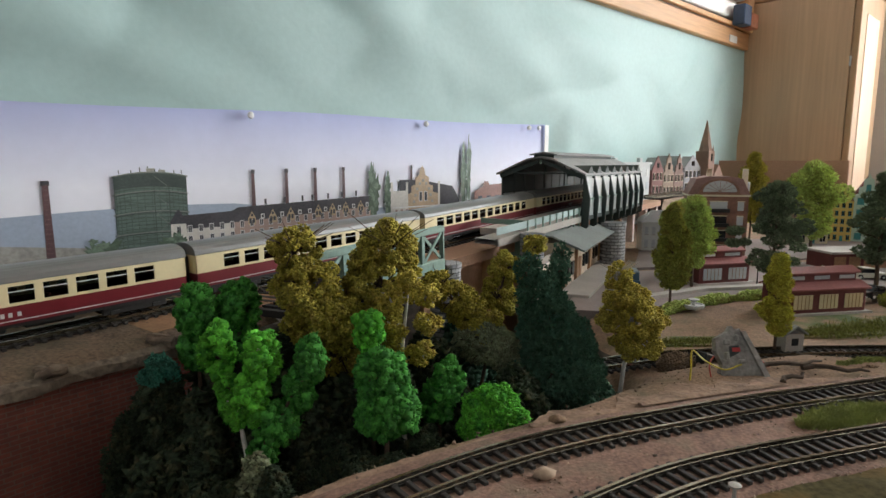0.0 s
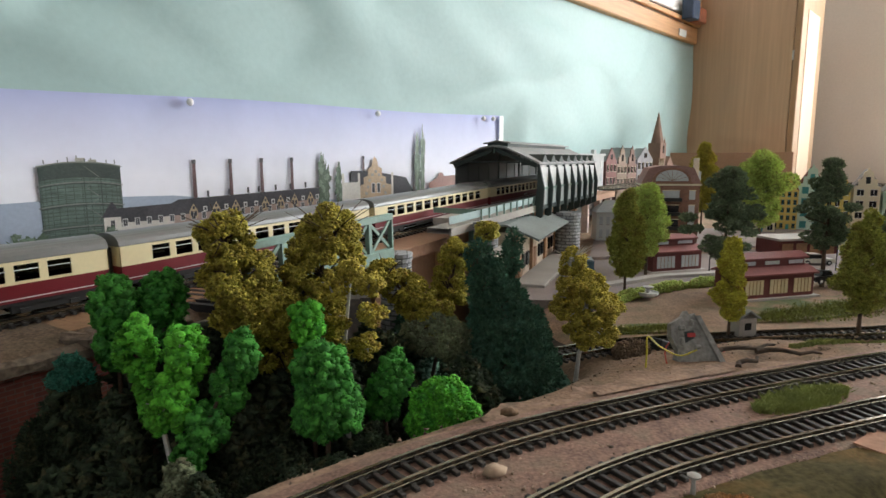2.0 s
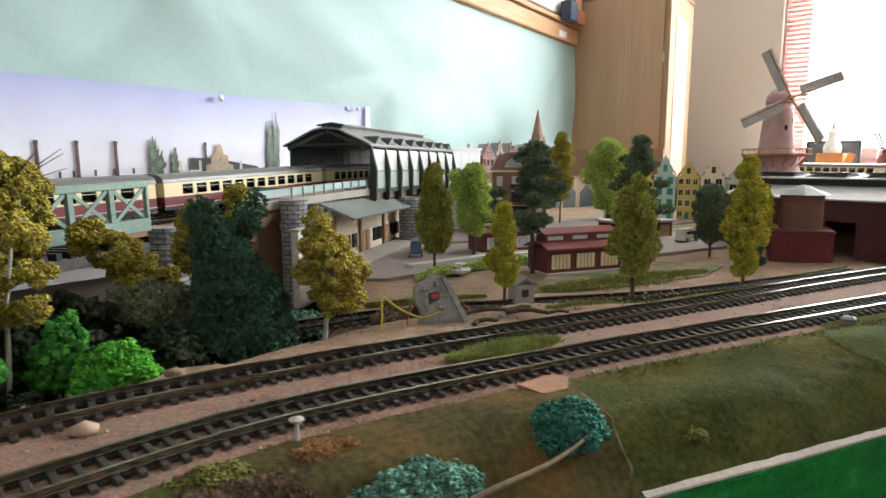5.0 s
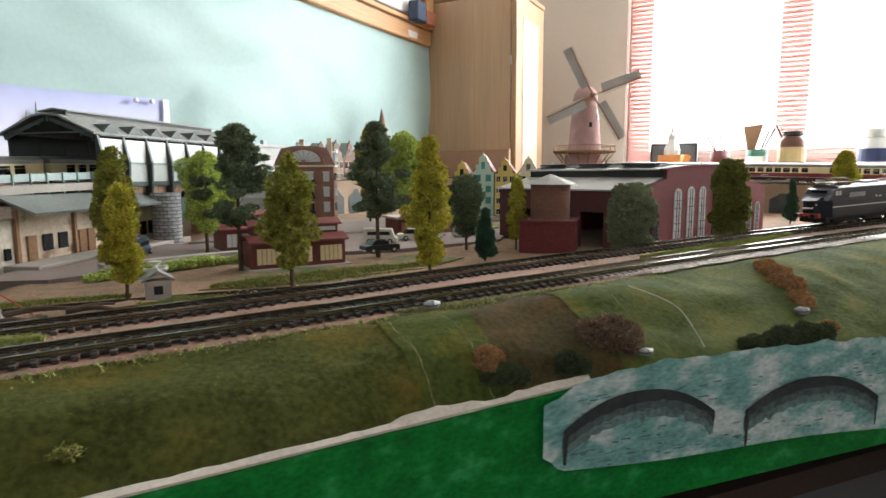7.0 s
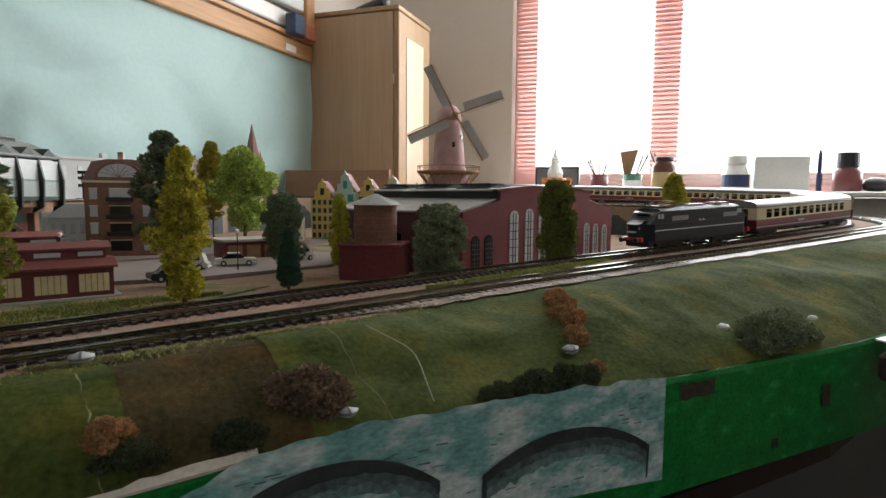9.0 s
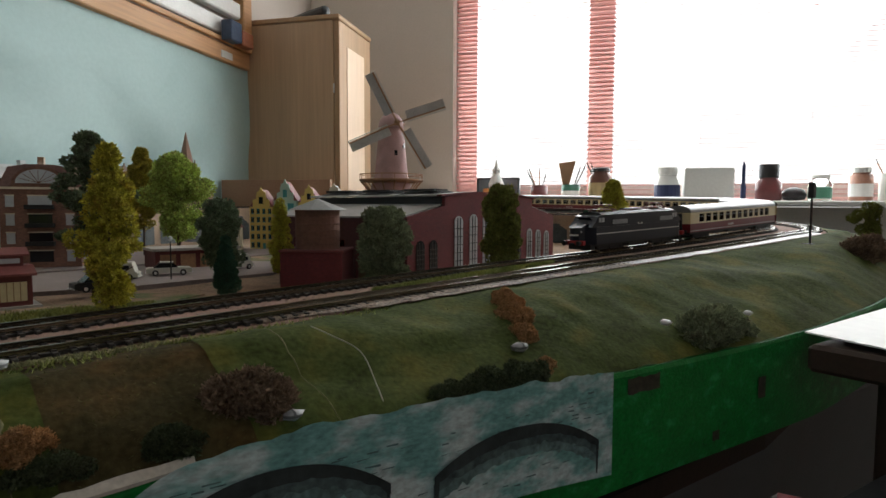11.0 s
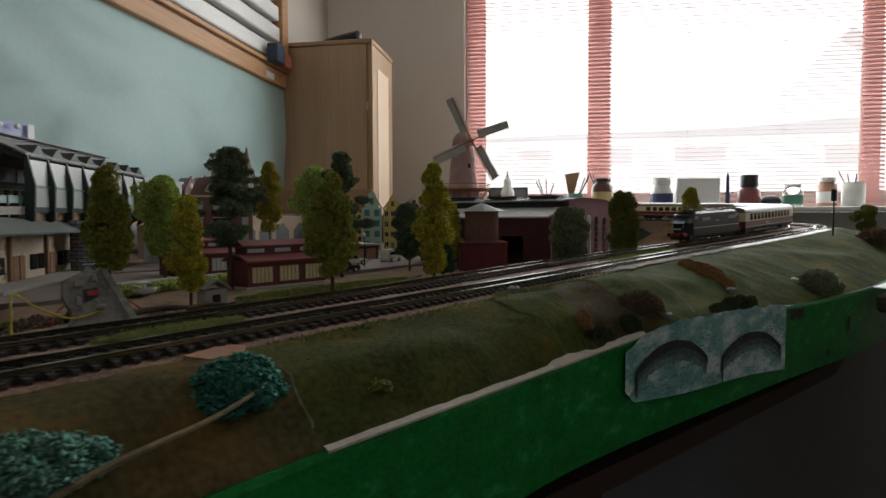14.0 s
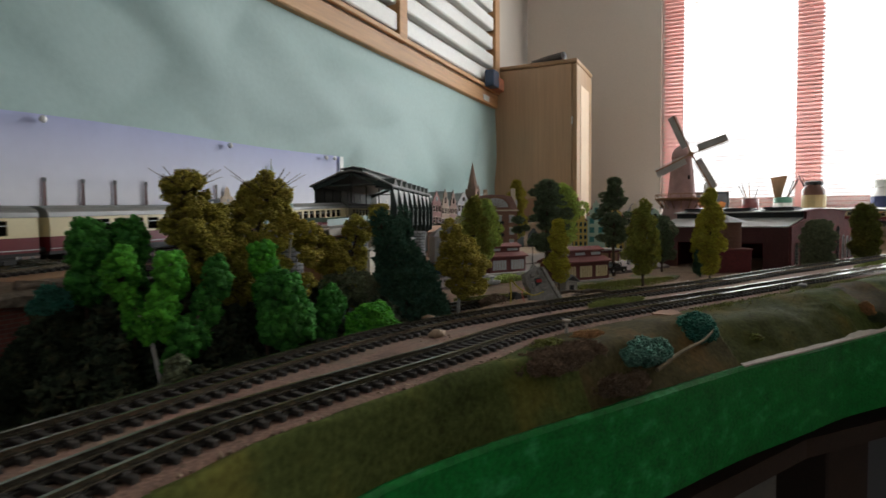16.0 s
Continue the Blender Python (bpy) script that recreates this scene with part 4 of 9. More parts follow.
part("print_sheet", MB().sheet(rows), sky_print(), poster, smooth=True)
part("white_border", MB().box(0.083, 0.097, PW - 0.0065, PW - 0.0055, 0.95, 1.2295), M_WHITE, poster)


def ink(name, poly, key, layer=1):
    """A printed shape: s, z outline."""
    y = PW - 0.0023 - 0.00016 * layer
    return part(name, MB().prism(poly, y, y + 0.00012, "y"), INK[key], poster)


def rect(s0, s1, z0, z1):
    return [(s0, z0), (s1, z0), (s1, z1), (s0, z1)]


ink("printed_hill", [(-1.62, 0.95), (-0.05, 0.95), (-0.05, 1.052), (-0.3, 1.06), (-0.55, 1.07), (-0.66, 1.083), (-0.76, 1.085), (-0.86, 1.082), (-0.95, 1.078), (-1.1, 1.066), (-1.62, 1.07)], "hill", 0)
ink("printed_field", [(-1.62, 0.95), (-0.1, 0.95), (-0.1, 1.03), (-0.8, 1.028), (-0.95, 1.045), (-1.62, 1.05)], "field", 1)
def bowed(s0, s1, z0, z1, sag0, sag1, n=10):
    """A band of a printed drum: lower and upper edge bowed like a drum's rings."""
    up = [(s0 + (s1 - s0) * k / n, z1 + sag1 * (1 - (2 * k / n - 1) ** 2)) for k in range(n + 1)]
    low = [(s0 + (s1 - s0) * k / n, z0 + sag0 * (1 - (2 * k / n - 1) ** 2)) for k in range(n, -1, -1)]
    return up + low


GS0, GS1 = -0.8215, -0.7285
ink("printed_gasometer", bowed(GS0, GS1, 1.005, 1.1245, -0.001, 0.006), "gas", 2)
ink("printed_shade", bowed(GS0, GS1, 1.107, 1.1245, 0.004, 0.006), "gasdk", 3)
for k in range(24):
    z = 1.010 + 0.0047 * k
    ink("printed_plate_line", bowed(GS0, GS1, z, z + 0.0007, 0.0055 * (z - 1.005) / 0.12, 0.0055 * (z - 1.005) / 0.12), "gasdk", 4)
for k in range(15):
    x = GS0 + (GS1 - GS0) * 0.5 * (1 - math.cos(math.pi * (k + 0.5) / 15))
    ink("printed_rib", rect(x, x + 0.0006, 1.008, 1.122), "gasdk", 4)
for z, sag in ((1.019, 0.001), (1.046, 0.0025), (1.073, 0.004), (1.0995, 0.005), (1.1235, 0.006)):
    ink("printed_ring", bowed(GS0 - 0.002, GS1 + 0.002, z, z + 0.0017, sag, sag), "gasrim", 5)
    ink("printed_ring_shade", bowed(GS0 - 0.0005, GS1 + 0.0005, z - 0.0016, z, sag, sag), "gasdk", 5)
for q, h in ((-0.789, 0.008), (-0.779, 0.0095), (-0.770, 0.006), (-0.763, 0.0065), (-0.815, 0.004), (-0.80, 0.004), (-0.745, 0.004), (-0.735, 0.004)):
    ink("printed_mast", rect(q, q + 0.0012, 1.128, 1.129 + h), "gasdk", 3)
ink("printed_vent", rect(-0.780, -0.770, 1.1295, 1.1355), "field", 4)
ink("printed_vent", rect(-0.765, -0.756, 1.129, 1.1335), "field", 4)
for k in range(4):
    a = 1.112 - 0.026 * k
    ink("printed_stair", [(-0.771, a + 0.013), (-0.7702, a + 0.013), (-0.7545, a + 0.0002), (-0.755, a - 0.0005)], "gasrim", 6)
    ink("printed_stair", [(-0.755, a), (-0.7542, a), (-0.7687, a - 0.0125), (-0.7695, a - 0.0125)], "gasrim", 6)
ink("printed_stair_post", rect(-0.7725, -0.7715, 1.01, 1.126), "gasdk", 6)
ink("printed_stair_post", rect(-0.7530, -0.7520, 1.01, 1.126), "gasdk", 6)
for s, t, b, w in ((-0.897, 1.121, 1.01, 0.0075), (-0.629, 1.133, 1.05, 0.005), (-0.573, 1.134, 1.05, 0.005), (-0.521, 1.135, 1.05, 0.005), (-0.466, 1.136, 1.05, 0.005), (-0.315, 1.139, 1.10, 0.004)):
    ink("printed_chimney", [(s - w * 0.7, b), (s + w * 0.7, b), (s + w * 0.45, t), (s - w * 0.45, t)], "stack", 2)
    for k in range(int((t - b) / 0.006)):
        z = b + 0.006 * k + 0.003
        e = w * (0.7 - 0.25 * (z - b) / (t - b))
        ink("printed_band", rect(s - e * 0.9, s + e * 0.9, z, z + 0.0014), "band", 3)
    ink("printed_cap", rect(s - w * 0.62, s + w * 0.62, t - 0.006, t), "slate", 3)
ink("printed_terrace", rect(-0.752, -0.662, 1.0, 1.062), "pale", 5)
ink("printed_terrace", rect(-0.662, -0.405, 1.0, 1.066), "rose", 5)
ink("printed_roof", [(-0.752, 1.05), (-0.68, 1.05), (-0.68, 1.054), (-0.42, 1.066), (-0.405, 1.066), (-0.405, 1.086), (-0.655, 1.077), (-0.665, 1.072), (-0.745, 1.069)], "slate", 6)
for k, q in enumerate((0.062, 0.137, 0.205, 0.315, 0.375, 0.432, 0.50, 0.56)):
    s, z = -0.662 + 0.46 * q, 1.054 + 0.020 * q
    gable = ink("printed_dormer", [(s - 0.0062, z - 0.006), (s + 0.0062, z - 0.006), (s + 0.0062, z + 0.006), (s, z + 0.0160), (s - 0.0062, z + 0.006)], "cream", 7)
    ink("printed_window", rect(s - 0.0046, s - 0.0008, z - 0.003, z + 0.004), "win", 8)
    ink("printed_window", rect(s + 0.0008, s + 0.0046, z - 0.003, z + 0.004), "win", 8)
    ink("printed_window", rect(s - 0.0016, s + 0.0016, z + 0.0068, z + 0.011), "win", 8)
    for e in (-1, 1):
        ink("printed_verge", [(s + e * 0.0074, z + 0.0045), (s + e * 0.0060, z + 0.0045), (s - e * 0.0002, z + 0.0155), (s, z + 0.0178)][::e], "slate", 8)
for q in (0.10, 0.172, 0.24, 0.28, 0.345, 0.405, 0.468, 0.53):
    s, z = -0.662 + 0.46 * q, 1.056 + 0.020 * q
    ink("printed_skylight", rect(s - 0.0030, s + 0.0030, z, z + 0.0075), "white", 7)
    ink("printed_window", rect(s - 0.0017, s + 0.0017, z + 0.0014, z + 0.0058), "win", 8)
    ink("printed_smokestack", rect(s + 0.004, s + 0.0075, z + 0.021, z + 0.030), "slate", 5)
for k in range(22):
    s = -0.745 + 0.0155 * k
    for z in (1.012, 1.030, 1.045):
        ink("printed_frame", rect(s - 0.0008, s + 0.0058, z - 0.0008 + 0.0004 * k, z + 0.0098 + 0.0004 * k), "white", 7)
        ink("printed_window", rect(s, s + 0.0023, z + 0.0004 * k, z + 0.009 + 0.0004 * k), "win", 8)
        ink("printed_window", rect(s + 0.0028, s + 0.005, z + 0.0004 * k, z + 0.009 + 0.0004 * k), "win", 8)
ink("printed_turret", [(-0.753, 1.01), (-0.732, 1.01), (-0.732, 1.06), (-0.742, 1.074), (-0.753, 1.06)], "pale", 7)
ink("printed_turret_roof", [(-0.756, 1.058), (-0.729, 1.058), (-0.742, 1.079)], "slate", 8)


def print_tree(s, z0, z1, w, seed):
    """A ragged printed crown, and lighter sprays over it."""
    rnd = random.Random(seed)

    def blob(x, z, a, b, key, layer, n=34):
        pts = []
        for k in range(n):
            q = 2 * math.pi * k / n
            r = 0.82 + 0.30 * noise.noise(Vector((math.cos(q) * 2.2 + seed, math.sin(q) * 2.2, x * 90))) + 0.22 * rnd.uniform(-1, 1)
            pts.append((x + a * r * math.cos(q), z + b * r * math.sin(q)))
        ink("printed_tree", pts, key, layer)

    mid, half = (z0 + z1) / 2, (z1 - z0) / 2
    blob(s, mid, w, half * 1.1, "leafdk", 9, 60)
    for k in range(9):
        t = (k + 0.5) / 9
        wide = w * math.sin(math.pi * (0.1 + 0.85 * (1 - t))) ** 0.7
        blob(s + wide * rnd.uniform(-0.55, 0.45), z0 + (z1 - z0) * t, wide * 0.42, half * 0.16, "tree", 9 + 0.1 * (k + 1), 16)


for a in ((-0.404, 1.045, 1.14, 0.016, 1), (-0.372, 1.045, 1.128, 0.010, 2), (-0.178, 1.05, 1.185, 0.009, 3), (-0.163, 1.05, 1.186, 0.009, 4), (-0.84, 0.99, 1.045, 0.034, 5), (-0.75, 1.0, 1.045, 0.022, 6), (-0.97, 0.99, 1.03, 0.03, 8)):
    print_tree(*a)
ink("printed_hall_roof", [(-0.345, 1.06), (-0.19, 1.05), (-0.19, 1.072), (-0.21, 1.098), (-0.30, 1.112), (-0.345, 1.112)], "slate", 9)
ink("printed_gable", [(-0.325, 1.03), (-0.248, 1.03), (-0.248, 1.085), (-0.262, 1.088), (-0.262, 1.10), (-0.272, 1.103), (-0.272, 1.116), (-0.281, 1.12), (-0.284, 1.132), (-0.289, 1.138), (-0.294, 1.132), (-0.297, 1.12), (-0.306, 1.116), (-0.306, 1.103), (-0.316, 1.10), (-0.316, 1.088), (-0.325, 1.085)], "tan", 10)
ink("printed_side", rect(-0.362, -0.326, 1.03, 1.092), "pale", 10)
for s in (-0.2935, -0.2805):
    ink("printed_frame", rect(s - 0.0042, s + 0.0042, 1.071, 1.0895), "white", 11)
    ink("printed_window", rect(s - 0.0030, s + 0.0030, 1.072, 1.0885), "win", 12)
for s, z in ((-0.306, 1.080), (-0.302, 1.092), (-0.295, 1.102), (-0.287, 1.108), (-0.279, 1.102), (-0.272, 1.092), (-0.268, 1.080), (-0.31, 1.068), (-0.264, 1.068)):
    ink("printed_stone", rect(s - 0.0028, s + 0.0028, z, z + 0.005), "field", 11)
ink("printed_moulding", rect(-0.362, -0.20, 1.060, 1.0625), "white", 11)
for k in range(12):
    ink("printed_bracket", rect(-0.355 + 0.0125 * k, -0.350 + 0.0125 * k, 1.045, 1.058), "rose", 11)
for s in (-0.363, -0.327, -0.246):
    ink("printed_pinnacle", rect(s - 0.0025, s + 0.0025, 1.03, 1.108), "pale", 11)
ink("printed_factory", [(-0.146, 1.03), (0.08, 1.03), (0.08, 1.104), (-0.03, 1.104), (-0.05, 1.10), (-0.10, 1.098), (-0.105, 1.105), (-0.116, 1.105), (-0.12, 1.095), (-0.146, 1.085)], "brick", 9)
for k in range(8):
    ink("printed_window", rect(-0.135 + 0.026 * k, -0.122 + 0.026 * k, 1.05, 1.075), "win", 10)
for s in (-0.632, -0.285, 0.02, 0.055, -1.0):
    part("pin", MB().lathe([(0.0005, -0.004), (0.004, -0.0035), (0.0055, 0.0), (0.004, 0.003), (0.0006, 0.004)], 12, pose(s, PW - 0.011, poster_top(s) - 0.008, 90)), INK["pin"], poster)

# ---- trains ----
def bogie(parent, x, wheels=(-0.015, 0.015), w=0.0125):
    mb = MB()
    mb.box(x - 0.023, x + 0.023, -w, -w + 0.002, 0.003, 0.0085, 0.0006).box(x - 0.023, x + 0.023, w - 0.002, w, 0.003, 0.0085, 0.0006).box(x - 0.006, x + 0.006, -w, w, 0.006, 0.0115)
    for a in wheels:
        mb.box(x + a - 0.003, x + a + 0.003, -w - 0.001, w + 0.001, 0.003, 0.006)
    bg = part("bogie", mb, M_UNDER, parent)
    for a in wheels:
        for s in (-1, 1):
            part("wheel", MB().cyl(0, 0, -0.0013, 0.0013, 0.0055, n=16, m=pose(x + a, s * 0.0088, 0.0055, 90)), M_RAIL, bg)


def coach(length, label):
    """A main-line coach with its floor line at the rail, centred, along x."""
    h, w = 0.046, 0.0165
    c = thing("railway_coach", label, "coach", group="coaches of the express train")
    a, b = -length / 2 + 0.003, length / 2 - 0.003
    part("underframe", MB().box(a + 0.004, b - 0.004, -0.013, 0.013, 0.0095, 0.0125).box(-0.05, 0.02, -0.012, 0.012, 0.005, 0.0096, 0.001).box(0.03, 0.06, -0.011, 0.011, 0.0055, 0.0096, 0.001), M_UNDER, c)
    bogie(c, a + 0.038), bogie(c, b - 0.038)
    low, band = MB(), MB()
    n, x0, x1 = 12, a + 0.022, b - 0.022
    pitch = (x1 - x0) / n
    for s in (-1, 1):
        y0, y1 = sorted((s * w, s * (w - 0.0011)))
        low.box(a, b, y0, y1, 0.011, 0.0222)
        band.box(a, b, y0, y1, 0.0222, 0.0240).box(a, b, y0, y1, 0.0345, 0.0372)
        band.box(a, x0 + pitch * 0.12, y0, y1, 0.024, 0.0345).box(x1 - pitch * 0.12, b, y0, y1, 0.024, 0.0345)
        for k in range(1, n):
            band.box(x0 + pitch * k - pitch * 0.13, x0 + pitch * k + pitch * 0.13, y0, y1, 0.024, 0.0345)
    low.box(a, a + 0.001, -w, w, 0.011, 0.0222).box(b - 0.001, b, -w, w, 0.011, 0.0222)
    for e0, e1 in ((a, a + 0.001), (b - 0.001, b)):
        band.box(e0, e1, -w, -0.0045, 0.0222, 0.0372).box(e0, e1, 0.0045, w, 0.0222, 0.0372).box(e0, e1, -0.0045, 0.0045, 0.034, 0.0372)
    part("lower_body", low, M_COACHR, c)
    part("window_band", band, M_COACHC, c)
    part("stripe", MB().box(a, b, -w - 0.0002, -w, 0.0128, 0.0134).box(a, b, w, w + 0.0002, 0.0128, 0.0134), M_STRIPE, c)
    for s in (-1, 1):
        for q in (0.0, 0.0042, 0.0084, 0.0132):
            part("lettering_bar", MB().box(0.012 + q, 0.0142 + q, *sorted((s * w, s * (w + 0.0002))), 0.0155, 0.0183), M_STRIPE, c)
    part("solebar", MB().box(a, b, -0.0152, 0.0152, 0.0085, 0.0112), M_UNDER, c)
    arcp = [(-w - 0.0004, 0.0368)] + [(-(w + 0.0004) * math.cos(math.pi * k / 12), 0.0375 + 0.0085 * math.sin(math.pi * k / 12) ** 0.75) for k in range(13)] + [(w + 0.0004, 0.0368)]
    roof = part("roof", MB().prism(arcp, a - 0.0005, b + 0.0005, "x"), M_COACHROOF, c, smooth=False)
    part("roof_rib", MB().box(a + 0.02, b - 0.02, -0.0055, -0.005, 0.0448, 0.0456).box(a + 0.02, b - 0.02, 0.005, 0.0055, 0.0448, 0.0456), M_COACHROOF, roof)
    part("floor", MB().box(a + 0.001, b - 0.001, -w + 0.0012, w - 0.0012, 0.0155, 0.0165), M_CARD, c)
    for k in range(n):
        x = x0 + pitch * (k + 0.5)
        part("seat", MB().box(x - 0.0045, x - 0.002, -0.0135, 0.004, 0.0165, 0.0265, 0.0005), M_DKRED, c)
    for k in range(n):
        for s in (-1, 1):
            xa, xb = x0 + pitch * k + pitch * 0.13, x0 + pitch * (k + 1) - pitch * 0.13
            y = s * (w - 0.0009)
            ob = part("pane", MB().box(xa, xb, min(y, y - s * 0.0003), max(y, y - s * 0.0003), 0.024, 0.0345), M_PANE, c)
            part("window_bar", MB().box(xa - 0.0003, xb + 0.0003, *sorted((s * (w + 0.0003), s * (w - 0.0004))), 0.0309, 0.0314), M_STRIPE, ob)
    for x in (a - 0.0025, b):
        part("gangway", MB().box(x, x + 0.0025, -0.006, 0.006, 0.013, 0.036, 0.0008), M_BLACK, c)
    for x, s in ((a, -1), (b, 1)):
        for y in (-0.0105, 0.0105):
            part("buffer", MB().cyl(0, 0, 0, 0.004, 0.0018, 0.0024, 8, pose(x, y, 0.0125, 0, 90 * s)), M_UNDER, c)
    return c


def on_line(line, back, front):
    """Pose of a vehicle whose ends stand at two lengths along a line."""
    p, q = along(line, back), along(line, front)
    d = q - p
    return Matrix.Translation((p + q) / 2) @ Matrix.Rotation(math.atan2(d.y, d.x), 4, "Z") @ Matrix.Rotation(-math.atan2(d.z, math.hypot(d.x, d.y)), 4, "Y")


def length_at(line, x):
    """Length along the line where it first reaches x."""
    d = np.r_[0, np.cumsum(np.linalg.norm(np.diff(line, axis=0), axis=1))]
    return float(d[int(np.argmax(line[:, 0] >= x))])


COACH = 0.281
first = coach(COACH, "cream and maroon model coach with grey roof")
start = length_at(FAR, 0.955)
LOCO = 0.206
pos = start + LOCO + 0.004
first.matrix_world = on_line(FAR, pos + COACH, pos)
for k in range(1, 5):
    pos += COACH + 0.003
    copy_thing(first, on_line(FAR, pos + COACH, pos))
# the same train's coaches built again where they stand earlier, on the viaduct
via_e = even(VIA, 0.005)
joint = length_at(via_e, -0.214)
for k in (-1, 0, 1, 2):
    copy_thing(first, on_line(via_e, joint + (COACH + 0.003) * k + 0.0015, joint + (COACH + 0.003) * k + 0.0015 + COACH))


def locomotive():
    c = thing("electric_locomotive", "navy blue electric locomotive with pale stripe and two pantographs", "locomotive")
    L, w = LOCO / 2, 0.0165
    # long body with rounded noses
    outline = [(-L + 0.008, -0.010), (-L + 0.003, -0.006), (-L + 0.0015, 0), (-L + 0.003, 0.006), (-L + 0.008, 0.010), (-L + 0.02, w), (L - 0.02, w), (L - 0.008, 0.010), (L - 0.003, 0.006), (L - 0.0015, 0), (L - 0.003, -0.006), (L - 0.008, -0.010), (L - 0.02, -w), (-L + 0.02, -w)]
    body = part("body", MB().prism(outline, 0.0095, 0.0285, "z"), M_LOCO, c)
    hood = [(-L + 0.012, 0.0283), (-L + 0.020, 0.0345), (-L + 0.024, 0.040), (-L + 0.03, 0.0415), (L - 0.03, 0.0415), (L - 0.024, 0.040), (L - 0.020, 0.0345), (L - 0.012, 0.0283)]
    part("hood", MB().prism(hood, -w + 0.0006, w - 0.0006, "y"), M_LOCO, c)
    for s in (-1, 1):
        part("nose", MB().prism([(s * (L - 0.004), 0.0283), (s * (L - 0.012), 0.0318), (s * (L - 0.02), 0.0325), (s * (L - 0.02), 0.0283)][::s], -0.009, 0.009, "y"), M_LOCO, c)
    part("roof", MB().prism([(-w + 0.0006, 0.0412), (-w * 0.75, 0.0438), (0, 0.0448), (w * 0.75, 0.0438), (w - 0.0006, 0.0412)], -L + 0.03, L - 0.03, "x"), M_LOCOGREY, c)
    for s in (-1, 1):
        y0, y1 = sorted((s * w, s * (w + 0.0003)))
        part("stripe", MB().box(-L + 0.02, L - 0.02, y0, y1, 0.0205, 0.0216), M_STRIPE, body)
        for x in (-0.055, 0.04):
            part("grille", MB().box(x - 0.014, x + 0.014, *sorted((s * (w - 0.0007), s * w)), 0.0305, 0.0355), mat("grey_grille", (0.30, 0.31, 0.32), 0.5) if s < 0 and x < 0 else bpy.data.materials["grey_grille"] if "grey_grille" in bpy.data.materials else M_LOCOGREY, body)
        for e in (-1, 1):
            for k in range(2):
                x = e * (L - 0.027 - 0.0055 * k)
                part("cab_window", MB().box(x - 0.002, x + 0.002, *sorted((s * (w - 0.0006), s * (w - 0.0003))), 0.0335, 0.0385), M_PALEWIN, body)
        # plain emblem of two bent bars
        part("emblem", MB().prism([(-0.006, 0.0278), (-0.003, 0.0305), (0.001, 0.0278), (0.004, 0.0305), (0.006, 0.0305), (0.0015, 0.0262), (-0.003, 0.0288), (-0.0045, 0.0272)], *sorted((s * (w - 0.0006), s * (w - 0.0002)))), M_STRIPE, body)
        for e in (-1, 1):
            part("headlamp", MB().cyl(0, 0, -0.0005, 0.0015, 0.0014, n=8, m=pose(e * (L - 0.006), s * 0.007, 0.024, 0, 90 * e)), M_PALEWIN, body)
    for e in (-1, 1):
        part("nose_chevron", MB().box(*sorted((e * (L - 0.0042), e * (L - 0.0012))), -0.0055, 0.0055, 0.0195, 0.0212), M_STRIPE, body)
        part("windscreen", MB().box(-0.0003, 0.0003, -0.0085, 0.0085, -0.0025, 0.0025, m=pose(e * (L - 0.0212), 0, 0.0372, 0, e * 38)), M_WIN, body)
        part("buffer_beam", MB().box(*sorted((e * (L - 0.006), e * (L - 0.001))), -0.013, 0.013, 0.0095, 0.0145, 0.0006), M_BUFFER, c)
        for y in (-0.0095, 0.0095):
            part("buffer", MB().cyl(0, 0, 0, 0.006, 0.0018, 0.0028, 10, pose(e * (L - 0.002), y, 0.012, 0, 90 * e)), M_BLACK, c)
        part("coupling", MB().box(*sorted((e * (L - 0.002), e * (L + 0.004))), -0.002, 0.002, 0.009, 0.012), M_BLACK, c)
        bogie(c, e * 0.052, (-0.020, 0.0, 0.020))
        part("step", MB().box(e * 0.088 - 0.004, e * 0.088 + 0.004, -0.015, 0.015, 0.004, 0.0095), M_UNDER, c)
        pan = part("pantograph", MB().box(e * 0.052 - 0.016, e * 0.052 + 0.016, -0.0085, 0.0085, 0.0462, 0.0472), M_PANTO, c)
        for y in (-0.0075, 0.0075):
            part("arm", MB().tube([(e * 0.052 - 0.013, y, 0.047), (e * 0.052 + 0.011, y * 0.8, 0.0515)], 0.0005, 5), M_PANTO, pan)
            part("arm", MB().tube([(e * 0.052 + 0.013, y, 0.047), (e * 0.052 - 0.011, y * 0.8, 0.0515)], 0.0005, 5), M_PANTO, pan)
        for k in (-1, 1):
            part("contact_bow", MB().tube([(e * 0.052 + k * 0.002, -0.013, 0.0505), (e * 0.052 + k * 0.002, -0.010, 0.052), (e * 0.052 + k * 0.002, 0.010, 0.052), (e * 0.052 + k * 0.002, 0.013, 0.0505)], 0.0006, 5), M_PANTO, pan)
            for y in (-0.006, 0.006):
                part("insulator", MB().lathe([(0.0012, 0), (0.0018, 0.0006), (0.001, 0.0012), (0.0018, 0.0018), (0.001, 0.0024)], 8, pose(e * 0.052 + k * 0.013, y, 0.0438)), M_PANTO, pan)
    part("roof_box", MB().box(-0.02, 0.012, -0.005, 0.005, 0.0445, 0.047, 0.0008), M_LOCOGREY, c)
    part("roof_pipe", MB().tube([(-0.045, 0.009, 0.0455), (0.045, 0.009, 0.0455)], 0.0005, 5), M_PANTO, c)
    part("underframe", MB().box(-L + 0.012, L - 0.012, -0.0135, 0.0135, 0.007, 0.0098).box(-0.016, 0.016, -0.012, 0.012, 0.003, 0.0075, 0.001), M_UNDER, c)
    return c


loco = locomotive()
loco.matrix_world = on_line(FAR, start + LOCO, start)

